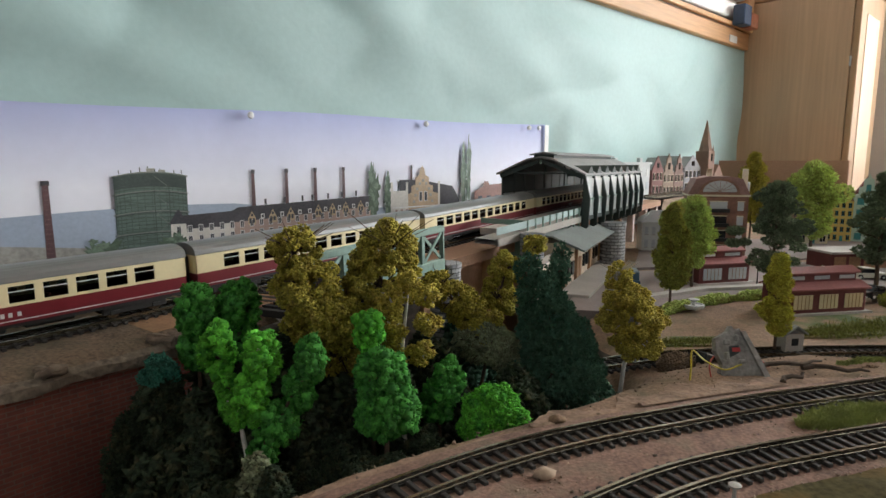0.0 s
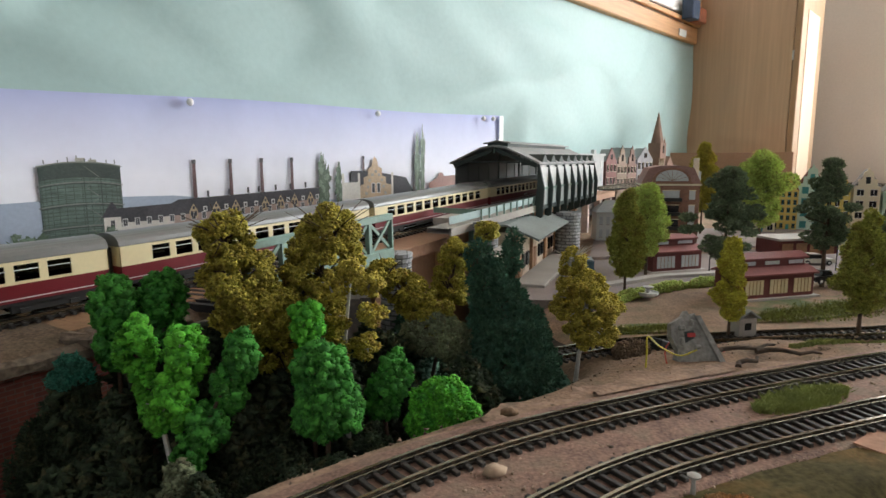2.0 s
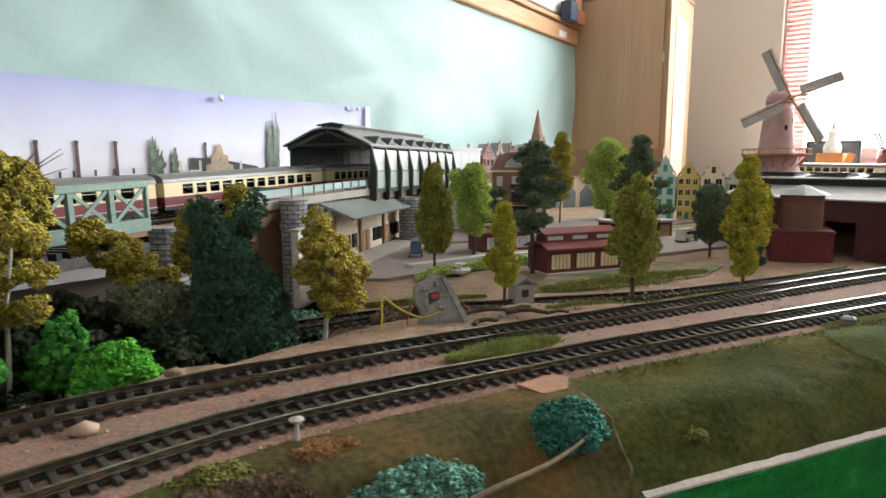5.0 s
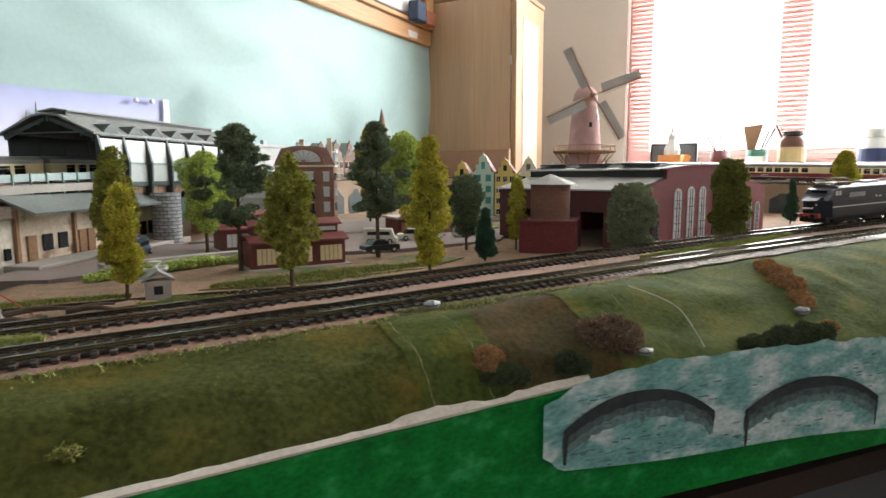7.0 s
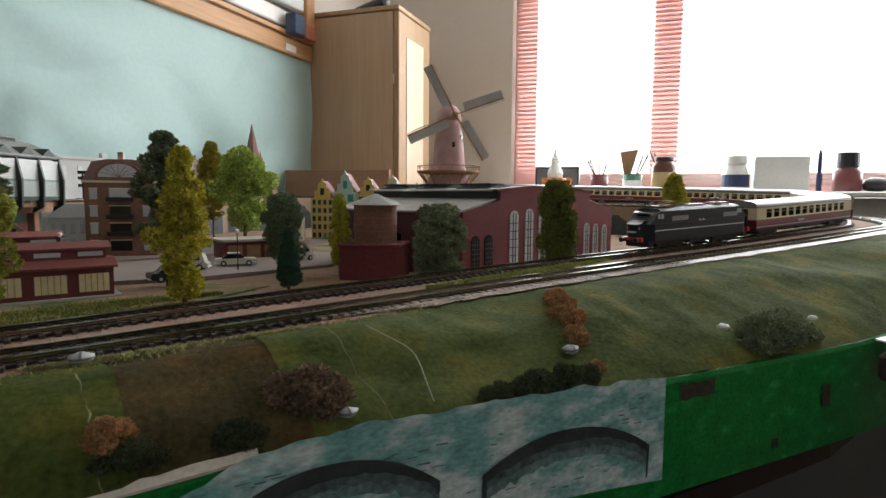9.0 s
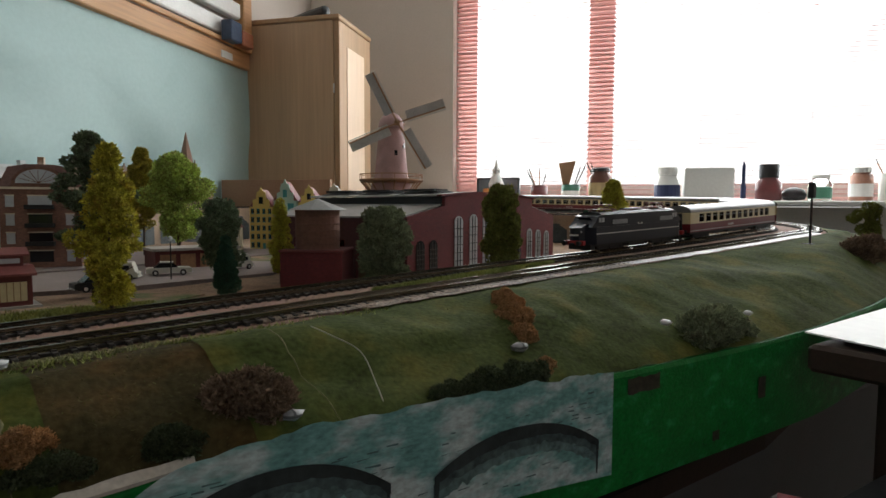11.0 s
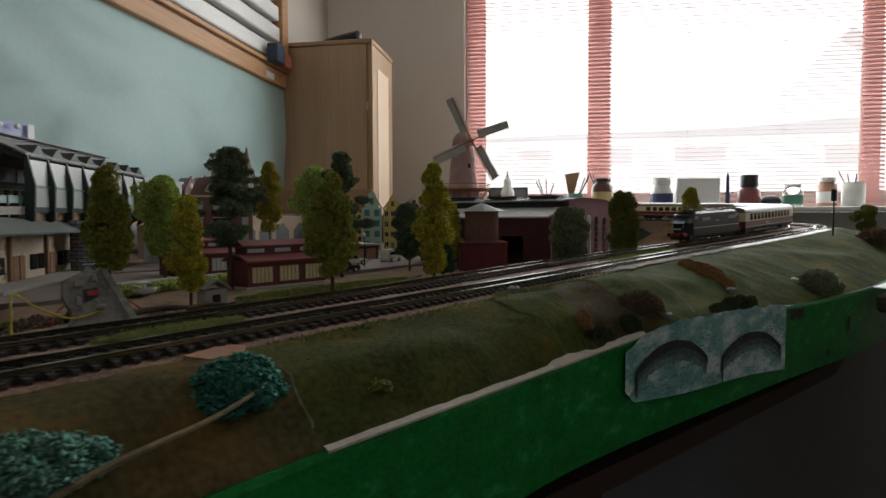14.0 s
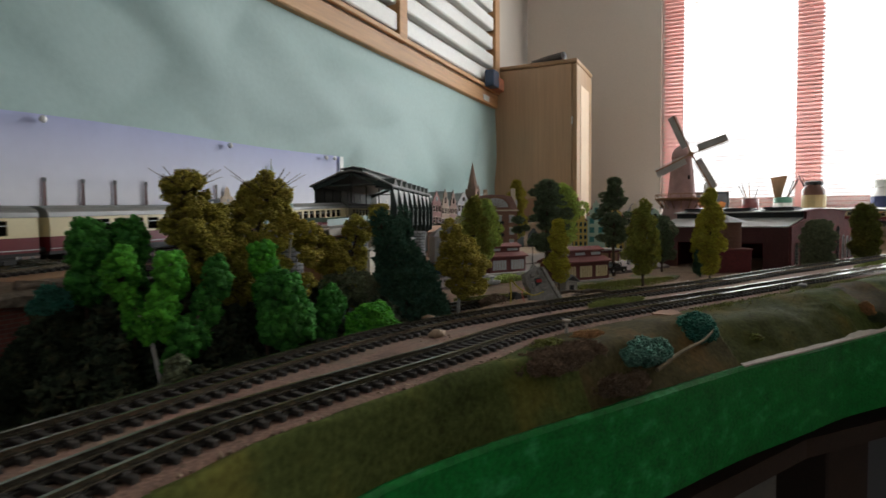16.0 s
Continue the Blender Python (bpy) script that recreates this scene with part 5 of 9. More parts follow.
# ---- embankment, bridge, viaduct and station hall ----
via_e = even(VIA, 0.01)


def ribbon(line, a, b, dz, n0=0, n1=None):
    """Strip along a line from offset a to b (left positive)."""
    L, R = aside(line, a, dz)[n0:n1], aside(line, b, dz)[n0:n1]
    return L, R


def slab(line, a, b, top, bottom, n0=0, n1=None):
    """A solid strip along a line; top and bottom are offsets from the line's height, or bottom a level below 1.0."""
    L, R = ribbon(line, a, b, top, n0, n1)
    rows = []
    for l, r in zip(L, R):
        zb = bottom if bottom > 0.5 else l[2] - top + bottom
        rows.append([(l[0], l[1], zb), tuple(l), tuple(r), (r[0], r[1], zb), (l[0], l[1], zb)])
    return MB().sheet(rows)


def stop_at(line, x):
    return int(np.argmax(line[:, 0] >= x))


i_br, i_end = stop_at(via_e, -0.235), stop_at(via_e, -0.06)
# embankment left of the bridge: earth shoulder, brick retaining wall
rows = []
for k, (p, n) in enumerate(zip(via_e[:i_br + 8], left_of(via_e)[:i_br + 8])):
    j = lambda a: 0.003 * noise.noise(Vector((p[0] * 30, p[1] * 30, a)))
    pts = [p + n * 0.11 + np.array((0, 0, -0.06)), p + n * 0.09 + np.array((0, 0, -BED)), p + np.array((0, 0, -BED)), p - n * 0.026 + np.array((0, 0, -BED)), p - n * 0.050 + np.array((0, 0, -BED - 0.001 + j(1))), p - n * (0.063 + j(2)) + np.array((0, 0, -0.012 + j(3))), p - n * (0.069 + j(4)) + np.array((0, 0, -0.016 + j(5)))]
    rows.append([tuple(q) for q in pts])
solid("embankment", MB().sheet(rows), mat("dusty_bank_earth", (0.165, 0.112, 0.072), 0.95, spread=0.6, grain=420, blot=36, bump=1.0, second=(0.085, 0.066, 0.042), mix=0.55), "earthy embankment top beside the elevated track", "embankment", kind="structure", smooth=True)
rows = []
for p, n in zip(via_e[:i_br + 6], left_of(via_e)[:i_br + 6]):
    q = p - n * 0.068
    rows.append([(q[0], q[1], p[2] - 0.013), (q[0] - n[0] * 0.004, q[1] - n[1] * 0.004, 0.88), (q[0] + n[0] * 0.02, q[1] + n[1] * 0.02, 0.88), (q[0] + n[0] * 0.012, q[1] + n[1] * 0.012, p[2] - 0.014)])
_w = via_e[i_br] - via_e[i_br - 20]
WALL_TURN = math.atan2(_w[1], _w[0])
inv = Matrix.Rotation(-WALL_TURN, 4, "Z")
solid("retaining_wall", MB().add([inv @ Vector(p) for r in MB().sheet(rows).v for p in [r]], MB().sheet(rows).f), M_BRICK, "worn red brick retaining wall under the embankment", "wall", Matrix.Rotation(WALL_TURN, 4, "Z"), kind="structure")

# broken plaster along the wall's top
rows = []
for p, n in zip(via_e[:i_br + 6], left_of(via_e)[:i_br + 6]):
    j = lambda a, f: noise.noise(Vector((p[0] * f, p[1] * f, a)))
    rows.append([tuple(p - n * (0.0665 + 0.004 * j(1, 45)) + np.array((0, 0, -0.0095))), tuple(p - n * (0.068 + 0.004 * j(2, 60)) + np.array((0, 0, -0.0088 + 0.002 * j(3, 50)))), tuple(p - n * (0.0728 + 0.002 * j(5, 70)) + np.array((0, 0, -0.012 + 0.003 * j(4, 50)))), tuple(p - n * 0.0725 + np.array((0, 0, -0.018 + 0.006 * j(6, 40))))])
solid("plaster_lip", MB().sheet(rows), mat("broken_plaster", (0.17, 0.13, 0.095), 0.95, spread=0.6, grain=250, blot=60, bump=1.0, second=(0.09, 0.065, 0.045), mix=0.5), "broken plaster lip along the brick wall's top", "plaster edge", kind="structure")

# broken rocks along the lip
rng = np.random.default_rng(12)
M_ROCK = mat("sandy_rock", (0.20, 0.15, 0.11), 0.95, spread=0.5, grain=300, blot=70, bump=0.8, second=(0.09, 0.07, 0.05), mix=0.4)
lip_n = left_of(via_e)
for k in range(26):
    i = int(rng.integers(8, i_br + 4))
    r = 0.0035 + 0.005 * rng.random() ** 2
    q = via_e[i] - lip_n[i] * (0.058 + 0.013 * rng.random())
    blk = MB().box(-r * 1.5, r * 1.5, -r * 0.8, r * 0.8, -r * 0.5, r * 0.5, r * 0.3, pose(0, 0, 0, rng.normal() * 12, rng.normal() * 12, rng.random() * 180))
    blk.v = [tuple(c + 0.3 * r * noise.noise(Vector((p[0] * 300 + k, p[1] * 300, p[2] * 300 + j * 9))) for j, c in enumerate(p)) for p in blk.v]
    solid("rock", blk, M_ROCK, "broken sandy rock on the embankment's lip", "rock", pose(q[0], q[1], via_e[i][2] - 0.009), group="rocks on the embankment")

# truss bridge
bridge = thing("truss_bridge", "grey-green steel truss bridge carrying the elevated tracks", "bridge")


def girder(p, q, h, n, name="truss_girder"):
    """One lattice side from p to q."""
    p, q = Vector(p), Vector(q)
    d = (q - p)
    turn = Matrix.Translation(p) @ Matrix.Rotation(math.atan2(d.y, d.x), 4, "Z") @ Matrix.Rotation(-math.atan2(d.z, math.hypot(d.x, d.y)), 4, "Y")
    L = d.length
    g = part(name, MB().box(0, L, -0.003, 0.003, 0.0, 0.0105, 0.0006, turn), M_TRUSS, bridge)
    part("top_chord", MB().box(0, L, -0.003, 0.003, h - 0.0055, h, 0.0006, turn), M_TRUSS, g)
    for k in range(n + 1):
        x = L * k / n
        part("post", MB().box(max(0, x - 0.002), min(L, x + 0.002), -0.0022, 0.0022, 0.0105, h - 0.0055, 0, turn), M_TRUSS, g)
    for k in range(n):
        a, b = L * k / n + 0.003, L * (k + 1) / n - 0.003
        for z0, z1 in ((0.011, h - 0.006), (h - 0.006, 0.011)):
            dx, dz = b - a, z1 - z0
            ang = math.degrees(math.atan2(dz, dx))
            part("brace", MB().box(0, math.hypot(dx, dz), -0.0012 if z1 > z0 else 0.0, 0.0 if z1 > z0 else 0.0012, -0.0014, 0.0014, 0, turn @ pose(a, 0, z0, 0, -ang, 0)), M_TRUSS, g)


girder((-0.096, 0.420, 1.0393), (-0.003, 0.556, 1.0455), 0.041, 5)
girder((-0.353, 0.426, 1.034), (-0.175, 0.662, 1.042), 0.029, 5)
deck = MB()
for k in range(14):
    t = k / 13
    a, b = Vector((-0.105, 0.445, 1.036)).lerp(Vector((-0.025, 0.560, 1.041)), t), Vector((-0.252, 0.51, 1.035)).lerp(Vector((-0.167, 0.617, 1.041)), t)
    d = b - a
    deck.box(0, d.length, -0.0025, 0.0025, -0.011, -0.0055, 0, Matrix.Translation(a) @ Matrix.Rotation(math.atan2(d.y, d.x), 4, "Z"))
tagged(part("cross_beam", deck, M_UNDER, bridge), kind="stuff")
part("track_board", slab(via_e, 0.075, -0.05, -0.0052, -0.009, i_br - 2, i_end + 2), M_TIMBER, bridge)


def pier(x, y, z0, z1, r, label):
    prof = [(r * 1.06, z0), (r * 1.06, z0 + 0.006)]
    n = max(3, int((z1 - z0) / 0.006))
    for k in range(n):
        a = z0 + 0.006 + (z1 - z0 - 0.012) * k / n
        b = z0 + 0.006 + (z1 - z0 - 0.012) * (k + 1) / n
        prof += [(r * 0.975, a), (r, a + 0.0007), (r, b - 0.0007), (r * 0.975, b)]
    prof += [(r * 1.05, z1 - 0.006), (r * 1.05, z1)]
    return solid("bridge_pier", MB().lathe(prof, 22, pose(x, y, 0)), M_STONE, label, "pier", group="stone piers of the viaduct")


pier(0.000, 0.600, 0.88, 1.044, 0.0155, "round pale stone pier under the bridge end")
pier(0.105, 0.715, 0.93, 1.060, 0.0145, "round pale stone pier under the platform")
pier(0.272, 0.955, 0.970, 1.050, 0.0195, "thick round stone pier beside the goods shed")

M_LIMED = mat("pinkish_limed_strut", (0.55, 0.45, 0.40), 0.8, spread=0.25, grain=300, blot=40)
# brown viaduct board and its uprights between bridge and goods shed
brown = thing("viaduct_trestle", "brown hardboard trestle carrying the station track", "trestle")
i0, i1 = stop_at(via_e, -0.06), stop_at(via_e, 0.47)
part("deck", slab(via_e, 0.05, -0.062, -BED, -0.018, i0, i1), M_BOARD, brown)
part("front_board", slab(via_e, -0.040, -0.046, -0.019, 0.885, i0, stop_at(via_e, 0.14)), M_BOARD, brown)
for k in range(i0 + 3, i1, 9):
    p, n = via_e[k], left_of(via_e)[k]
    q = p - n * 0.052
    part("upright", MB().box(-0.005, 0.005, -0.007, 0.007, 0.885, p[2] - 0.0182, 0.0008, pose(q[0], q[1], 0, 0, 0, 55)), M_BEAM if k == i0 + 12 else M_LIMED if p[0] > 0.33 else M_BOARD, brown)

# platform along the right of the track
plat = thing("station_platform", "raised platform with grey-green steel railing", "platform")
P0, P1 = stop_at(via_e, 0.026), stop_at(via_e, 0.29)
part("deck", slab(via_e, -0.019, -0.088, 0.0115, 0.0055, P0, P1), M_PAVE, plat)
part("edge_beam", slab(via_e, -0.088, -0.0905, 0.0125, 0.0035, P0, P1), M_PAVE, plat)
part("railing", slab(via_e, -0.0875, -0.0885, 0.025, 0.0165, P0, P1), M_RAILING, plat)
P00 = stop_at(via_e, -0.012)
part("deck_tongue", slab(via_e, -0.058, -0.088, 0.0115, 0.0055, P00, P0 + 1), M_PAVE, plat)
part("edge_beam", slab(via_e, -0.088, -0.0905, 0.0125, 0.0035, P00, P0 + 1), M_PAVE, plat)
part("railing", slab(via_e, -0.0875, -0.0885, 0.025, 0.0165, P00, P0 + 1), M_RAILING, plat)
p, n = via_e[P0], left_of(via_e)[P0]
e0, e1 = p - n * 0.021, p - n * 0.088
d = e1 - e0
part("end_railing", MB().box(0, float(np.hypot(d[0], d[1])), -0.001, 0.001, p[2] + 0.0185, p[2] + 0.025, 0, pose(e0[0], e0[1], 0, 0, 0, math.degrees(math.atan2(d[1], d[0])))), M_TRUSS, plat)
part("end_beam", MB().box(0, float(np.hypot(d[0], d[1])), -0.0018, 0.0008, p[2] + 0.0035, p[2] + 0.0125, 0, pose(e0[0], e0[1], 0, 0, 0, math.degrees(math.atan2(d[1], d[0])))), M_PAVE, plat)
for k in range(P0, P1, 2):
    q = via_e[k] - left_of(via_e)[k] * 0.0892
    part("rail_post", MB().box(-0.0008, 0.0008, -0.0008, 0.0008, via_e[k][2] - 0.002, via_e[k][2] + 0.026, 0, pose(q[0], q[1], 0, 0, 0, 55)), M_TRUSS, plat)
q = via_e[P0 + 2] - left_of(via_e)[P0 + 2] * 0.062
part("bracket", MB().prism([(-0.02, -0.004), (0.02, -0.004), (0.006, -0.026), (-0.006, -0.026)], -0.004, 0.004, "y", pose(q[0], q[1], via_e[P0 + 2][2], 0, 0, -35)), M_TRUSS, plat)

# station hall
HALL = pose(0.146, 0.912, 0, 0, 0, 59.3)
hall = thing("station_hall", "dark green steel and glass train shed with grey roof", "station hall", HALL)
HL, HW, ZB, ZE = 0.36, 0.067, 1.062, 1.130


ROOF = [(-HW - 0.004, ZE - 0.002), (-0.02, 1.1505), (0.0, 1.1535), (0.02, 1.1505), (HW + 0.004, ZE - 0.002), (HW + 0.004, ZE - 0.0045), (0.02, 1.148), (0.0, 1.151), (-0.02, 1.148), (-HW - 0.004, ZE - 0.0045)]
part("roof", MB().prism(ROOF, -0.006, HL + 0.004, "x"), M_ROOF, hall)
lan = part("roof_lantern", MB().prism([(-0.022, 1.1570), (0.0, 1.1605), (0.022, 1.1570), (0.022, 1.1553), (0.0, 1.1588), (-0.022, 1.1553)], 0.008, HL - 0.02, "x"), M_ROOF, hall)
part("lantern_wall", MB().box(0.012, HL - 0.024, -0.016, 0.016, 1.149, 1.1565), M_HALL, lan)
for x in (0.0, HL):
    for s in (-1, 1):
        part("gable_truss", MB().prism([(s * HW, ZE - 0.004), (s * 0.004, 1.148), (s * 0.004, 1.1435), (s * HW * 0.97, ZE - 0.010)], x - 0.0015, x + 0.0015, "x"), M_HALL, hall)
    part("tie_beam", MB().box(x - 0.0012, x + 0.0012, -HW, HW, ZE - 0.0025, ZE - 0.0005), M_HALL, hall)
for k in range(9):
    y = -0.056 + 0.014 * k
    zt = 1.1485 - abs(y) * 0.31
    part("bracing", MB().box(-0.0012, 0.0012, y - 0.0008, y + 0.0008, zt - 0.006, zt), M_TRUSS, hall)
# far side wall: milky sheets between posts
for k in range(9):
    x = 0.004 + (HL - 0.008) * k / 8
    part("post", MB().box(x - 0.0012, x + 0.0012, HW - 0.004, HW - 0.0015, ZB - 0.015, ZE - 0.003), M_HALL, hall)
    if k < 8:
        part("glazing", MB().box(x + 0.0012, x + (HL - 0.008) / 8 - 0.0012, HW - 0.003, HW - 0.002, ZB - 0.01, ZB + 0.034), M_GLAZE, hall)
        part("dark_panel", MB().box(x + 0.0012, x + (HL - 0.008) / 8 - 0.0012, HW - 0.003, HW - 0.002, ZB + 0.0342, ZE - 0.003), M_HALL, hall)
# near side: seven glazed bays with dark brackets and saw-tooth gablets
NB = 8
for k in range(NB + 1):
    x = 0.002 + (HL - 0.004) * k / NB
    part("bracket", MB().prism([(-HW - 0.002, ZE - 0.004), (-HW - 0.010, ZB + 0.03), (-HW - 0.008, ZB - 0.012), (-HW + 0.012, ZB - 0.022), (-HW + 0.006, ZB - 0.006), (-HW + 0.001, ZB + 0.03), (-HW + 0.001, ZE - 0.004)], x - 0.0018, x + 0.0018, "x"), M_HALL, hall)
    if k < NB:
        w = (HL - 0.004) / NB
        part("glazing", MB().box(x + 0.0018, x + w - 0.0018, -HW - 0.0018, -HW - 0.0008, ZB + 0.030, ZE - 0.009), M_GLAZE, hall)
        part("glazing", MB().box(x + 0.0018, x + w - 0.0018, -HW - 0.0028, -HW - 0.0018, ZB + 0.004, ZB + 0.027), mat("grey_green_glazing", (0.40, 0.44, 0.42), 0.35, spread=0.1) if "grey_green_glazing" not in bpy.data.materials else bpy.data.materials["grey_green_glazing"], hall)
        part("transom", MB().box(x + 0.0018, x + w - 0.0018, -HW - 0.004, -HW - 0.0008, ZB + 0.0272, ZB + 0.0298), M_TRUSS, hall)
        part("gablet", MB().prism([(x + 0.003, ZE - 0.006), (x + w - 0.003, ZE - 0.006), (x + w * 0.5, ZE + 0.010)], -HW - 0.003, -HW + 0.028, "y"), M_HALL, hall)
part("sill_beam", MB().box(0, HL, -HW - 0.004, -HW + 0.002, ZB - 0.002, ZB + 0.004), M_HALL, hall)
part("floor_slab", MB().box(0, HL, -HW + 0.002, -0.01, ZB - 0.012, ZB + 0.001), M_BOARD, hall)
for x in (0.10, 0.2, 0.3):
    part("inner_post", MB().box(x - 0.0012, x + 0.0012, 0.03, 0.0324, ZB - 0.01, 1.140), M_HALL, hall)

# goods shed below
GOODS = pose(0.148, 0.748, 0.977, 0, 0, 65.0)
gs = thing("goods_shed", "weathered beige goods shed with grey lean-to roof", "shed", GOODS)
GL = 0.265
body = part("wall", MB().box(0, GL, 0.002, 0.05, 0.0, 0.066), M_PLASTER, gs)
part("roof", MB().prism([(-0.030, 0.060), (0.012, 0.0765), (0.05, 0.0765), (0.05, 0.0745), (0.012, 0.074), (-0.029, 0.0575)], -0.006, GL + 0.004, "x"), mat("slate_grey_roof", (0.19, 0.215, 0.205), 0.55, spread=0.25, grain=300, blot=18), gs)
for k, (x, kind_) in enumerate(((0.022, "d"), (0.045, "w"), (0.068, "w"), (0.10, "d"), (0.115, "d"), (0.145, "w"), (0.165, "w"), (0.195, "d"), (0.222, "w"), (0.244, "w"))):
    z0, z1, wd = (0.0, 0.034, 0.006) if kind_ == "d" else (0.016, 0.034, 0.0065)
    part("door" if kind_ == "d" else "window", MB().box(x - wd, x + wd, -0.0005, 0.0025, z0, z1), M_TIMBER if kind_ == "d" else M_WIN, gs)
M_LIME = mat("whitewashed_wall", (0.74, 0.68, 0.58), 0.85, spread=0.2, grain=250, blot=40, second=(0.55, 0.43, 0.32), mix=0.25)
annex = part("annex_wall", MB().box(-0.085, -0.0005, 0.002, 0.010, -0.03, 0.052), M_LIME, gs)
part("door", MB().box(-0.034, -0.024, -0.0006, 0.0025, 0.0, 0.022), M_TEAL, annex)
part("window", MB().box(-0.014, -0.007, -0.0006, 0.0025, 0.012, 0.024), M_WIN, annex)
part("coping", MB().box(-0.087, -0.0005, 0.0, 0.012, 0.0522, 0.0545), M_PAVE, annex)
for x in (0.0, 0.085, 0.178, 0.262):
    part("pilaster", MB().box(x, x + 0.004, -0.002, 0.002, 0, 0.062), M_TIMBER, gs)
part("loading_platform", MB().box(-0.02, GL + 0.01, -0.040, -0.001, -0.006, 0.0075, 0.0008), M_PAVE, gs)

# ---- the town ----
def flat(name, pts, z0, z1, material, label, category, kind="structure"):
    return solid(name, MB().prism(pts, z0, z1, "z"), material, label, category, kind=kind)


flat("road", [(0.13, 0.66), (0.20, 0.645), (0.30, 0.71), (0.42, 0.745), (0.56, 0.745), (0.72, 0.80), (0.80, 0.93), (0.70, 1.02), (0.45, 0.93), (0.30, 0.90), (0.26, 0.93), (0.17, 0.75)], 0.966, 0.981, M_ROAD, "mauve-grey street surface of the model town", "road")
flat("road", [(0.30, 0.93), (0.45, 0.96), (0.72, 1.06), (0.95, 1.18), (0.86, 1.32), (0.42, 1.25)], 0.966, 0.9805, M_ROAD, "mauve-grey street surface behind the houses", "road")
flat("pavement", [(0.235, 0.70), (0.34, 0.755), (0.45, 0.775), (0.45, 0.787), (0.335, 0.767), (0.228, 0.711)], 0.975, 0.985, M_PAVE, "pale pavement strip before the red cabin", "pavement")
flat("lawn", [(0.33, 0.555), (0.43, 0.57), (0.54, 0.60), (0.61, 0.66), (0.55, 0.70), (0.50, 0.655), (0.37, 0.63)], 0.970, 0.9792, M_LAWN, "dull green lawn in front of the cabins", "lawn")
flat("lawn", [(0.19, 0.53), (0.27, 0.535), (0.275, 0.56), (0.20, 0.56)], 0.970, 0.9792, M_LAWN, "small green lawn patch beside the siding", "lawn")
flat("lawn", [(0.62, 0.88), (0.78, 0.98), (0.92, 1.08), (0.82, 1.12), (0.62, 1.0)], 0.970, 0.9792, M_LAWN, "light green lawn by the yellow houses", "lawn")

ICO_V = []
OCT_V = np.array([(1, 0, 0), (-1, 0, 0), (0, 1, 0), (0, -1, 0), (0, 0, 1), (0, 0, -1)], float)
OCT_F = np.array([(0, 2, 4), (2, 1, 4), (1, 3, 4), (3, 0, 4), (2, 0, 5), (1, 2, 5), (3, 1, 5), (0, 3, 5)])
_g = (1 + 5 ** 0.5) / 2
for a, b in ((-1, _g), (1, _g), (-1, -_g), (1, -_g)):
    ICO_V.append((a, b, 0))
for a, b in ((-1, _g), (1, _g), (-1, -_g), (1, -_g)):
    ICO_V.append((0, a, b))
for a, b in ((_g, -1), (_g, 1), (-_g, -1), (-_g, 1)):
    ICO_V.append((a, 0, b))
ICO_V = np.array(ICO_V) / math.hypot(1, _g)
ICO_F = np.array([(0, 11, 5), (0, 5, 1), (0, 1, 7), (0, 7, 10), (0, 10, 11), (1, 5, 9), (5, 11, 4), (11, 10, 2), (10, 7, 6), (7, 1, 8), (3, 9, 4), (3, 4, 2), (3, 2, 6), (3, 6, 8), (3, 8, 9), (4, 9, 5), (2, 4, 11), (6, 2, 10), (8, 6, 7), (9, 8, 1)])


TET_V = np.array([(1, 0, -0.35), (-0.5, 0.87, -0.35), (-0.5, -0.87, -0.35), (0, 0, 1)])
TET_F = np.array([(0, 2, 1), (0, 1, 3), (1, 2, 3), (2, 0, 3)])


def clumps(centres, sizes, rng, squash=0.7):
    """Mesh arrays of many small ragged tufts."""
    n = len(centres)
    v = np.repeat(TET_V[None], n, 0) * (1 + 0.9 * (rng.random((n, 4, 1)) - 0.5))
    ax = rng.normal(size=(n, 3))
    ax /= np.linalg.norm(ax, axis=1)[:, None]
    ang = rng.random(n) * 6.28
    K = np.zeros((n, 3, 3))
    K[:, 0, 1], K[:, 0, 2], K[:, 1, 0], K[:, 1, 2], K[:, 2, 0], K[:, 2, 1] = -ax[:, 2], ax[:, 1], ax[:, 2], -ax[:, 0], -ax[:, 1], ax[:, 0]
    R = np.eye(3)[None] + np.sin(ang)[:, None, None] * K + (1 - np.cos(ang))[:, None, None] * (K @ K)
    v = v * np.array((1.3, 1.0, squash))
    v = np.einsum("nij,nkj->nki", R, v) * np.asarray(sizes)[:, None, None] + np.asarray(centres)[:, None, :]
    f = (TET_F[None] + (np.arange(n) * 4)[:, None, None]).reshape(-1, 3)
    return v.reshape(-1, 3), f


def blades(centres, out, sizes, rng):
    """Mesh arrays of small pointed leaf pairs that lean outwards and up."""
    n = len(centres)
    d = out * 0.8 + rng.normal(size=(n, 3)) * 0.55 + np.array((0, 0, 0.25))
    d /= np.linalg.norm(d, axis=1)[:, None]
    a = np.cross(d, rng.normal(size=(n, 3)))
    a /= np.linalg.norm(a, axis=1)[:, None]
    b = np.cross(d, a)
    sz = np.asarray(sizes)[:, None]
    tip, root = centres + d * sz * 1.5, centres - d * sz * 0.4
    v = np.stack([root - a * sz * 0.55, root + a * sz * 0.55, tip, root - b * sz * 0.55, root + b * sz * 0.55, tip + a * sz * 0.3], 1)
    f = (np.array([(0, 1, 2), (3, 4, 5)])[None] + (np.arange(n) * 6)[:, None, None]).reshape(-1, 3)
    return v.reshape(-1, 3), f


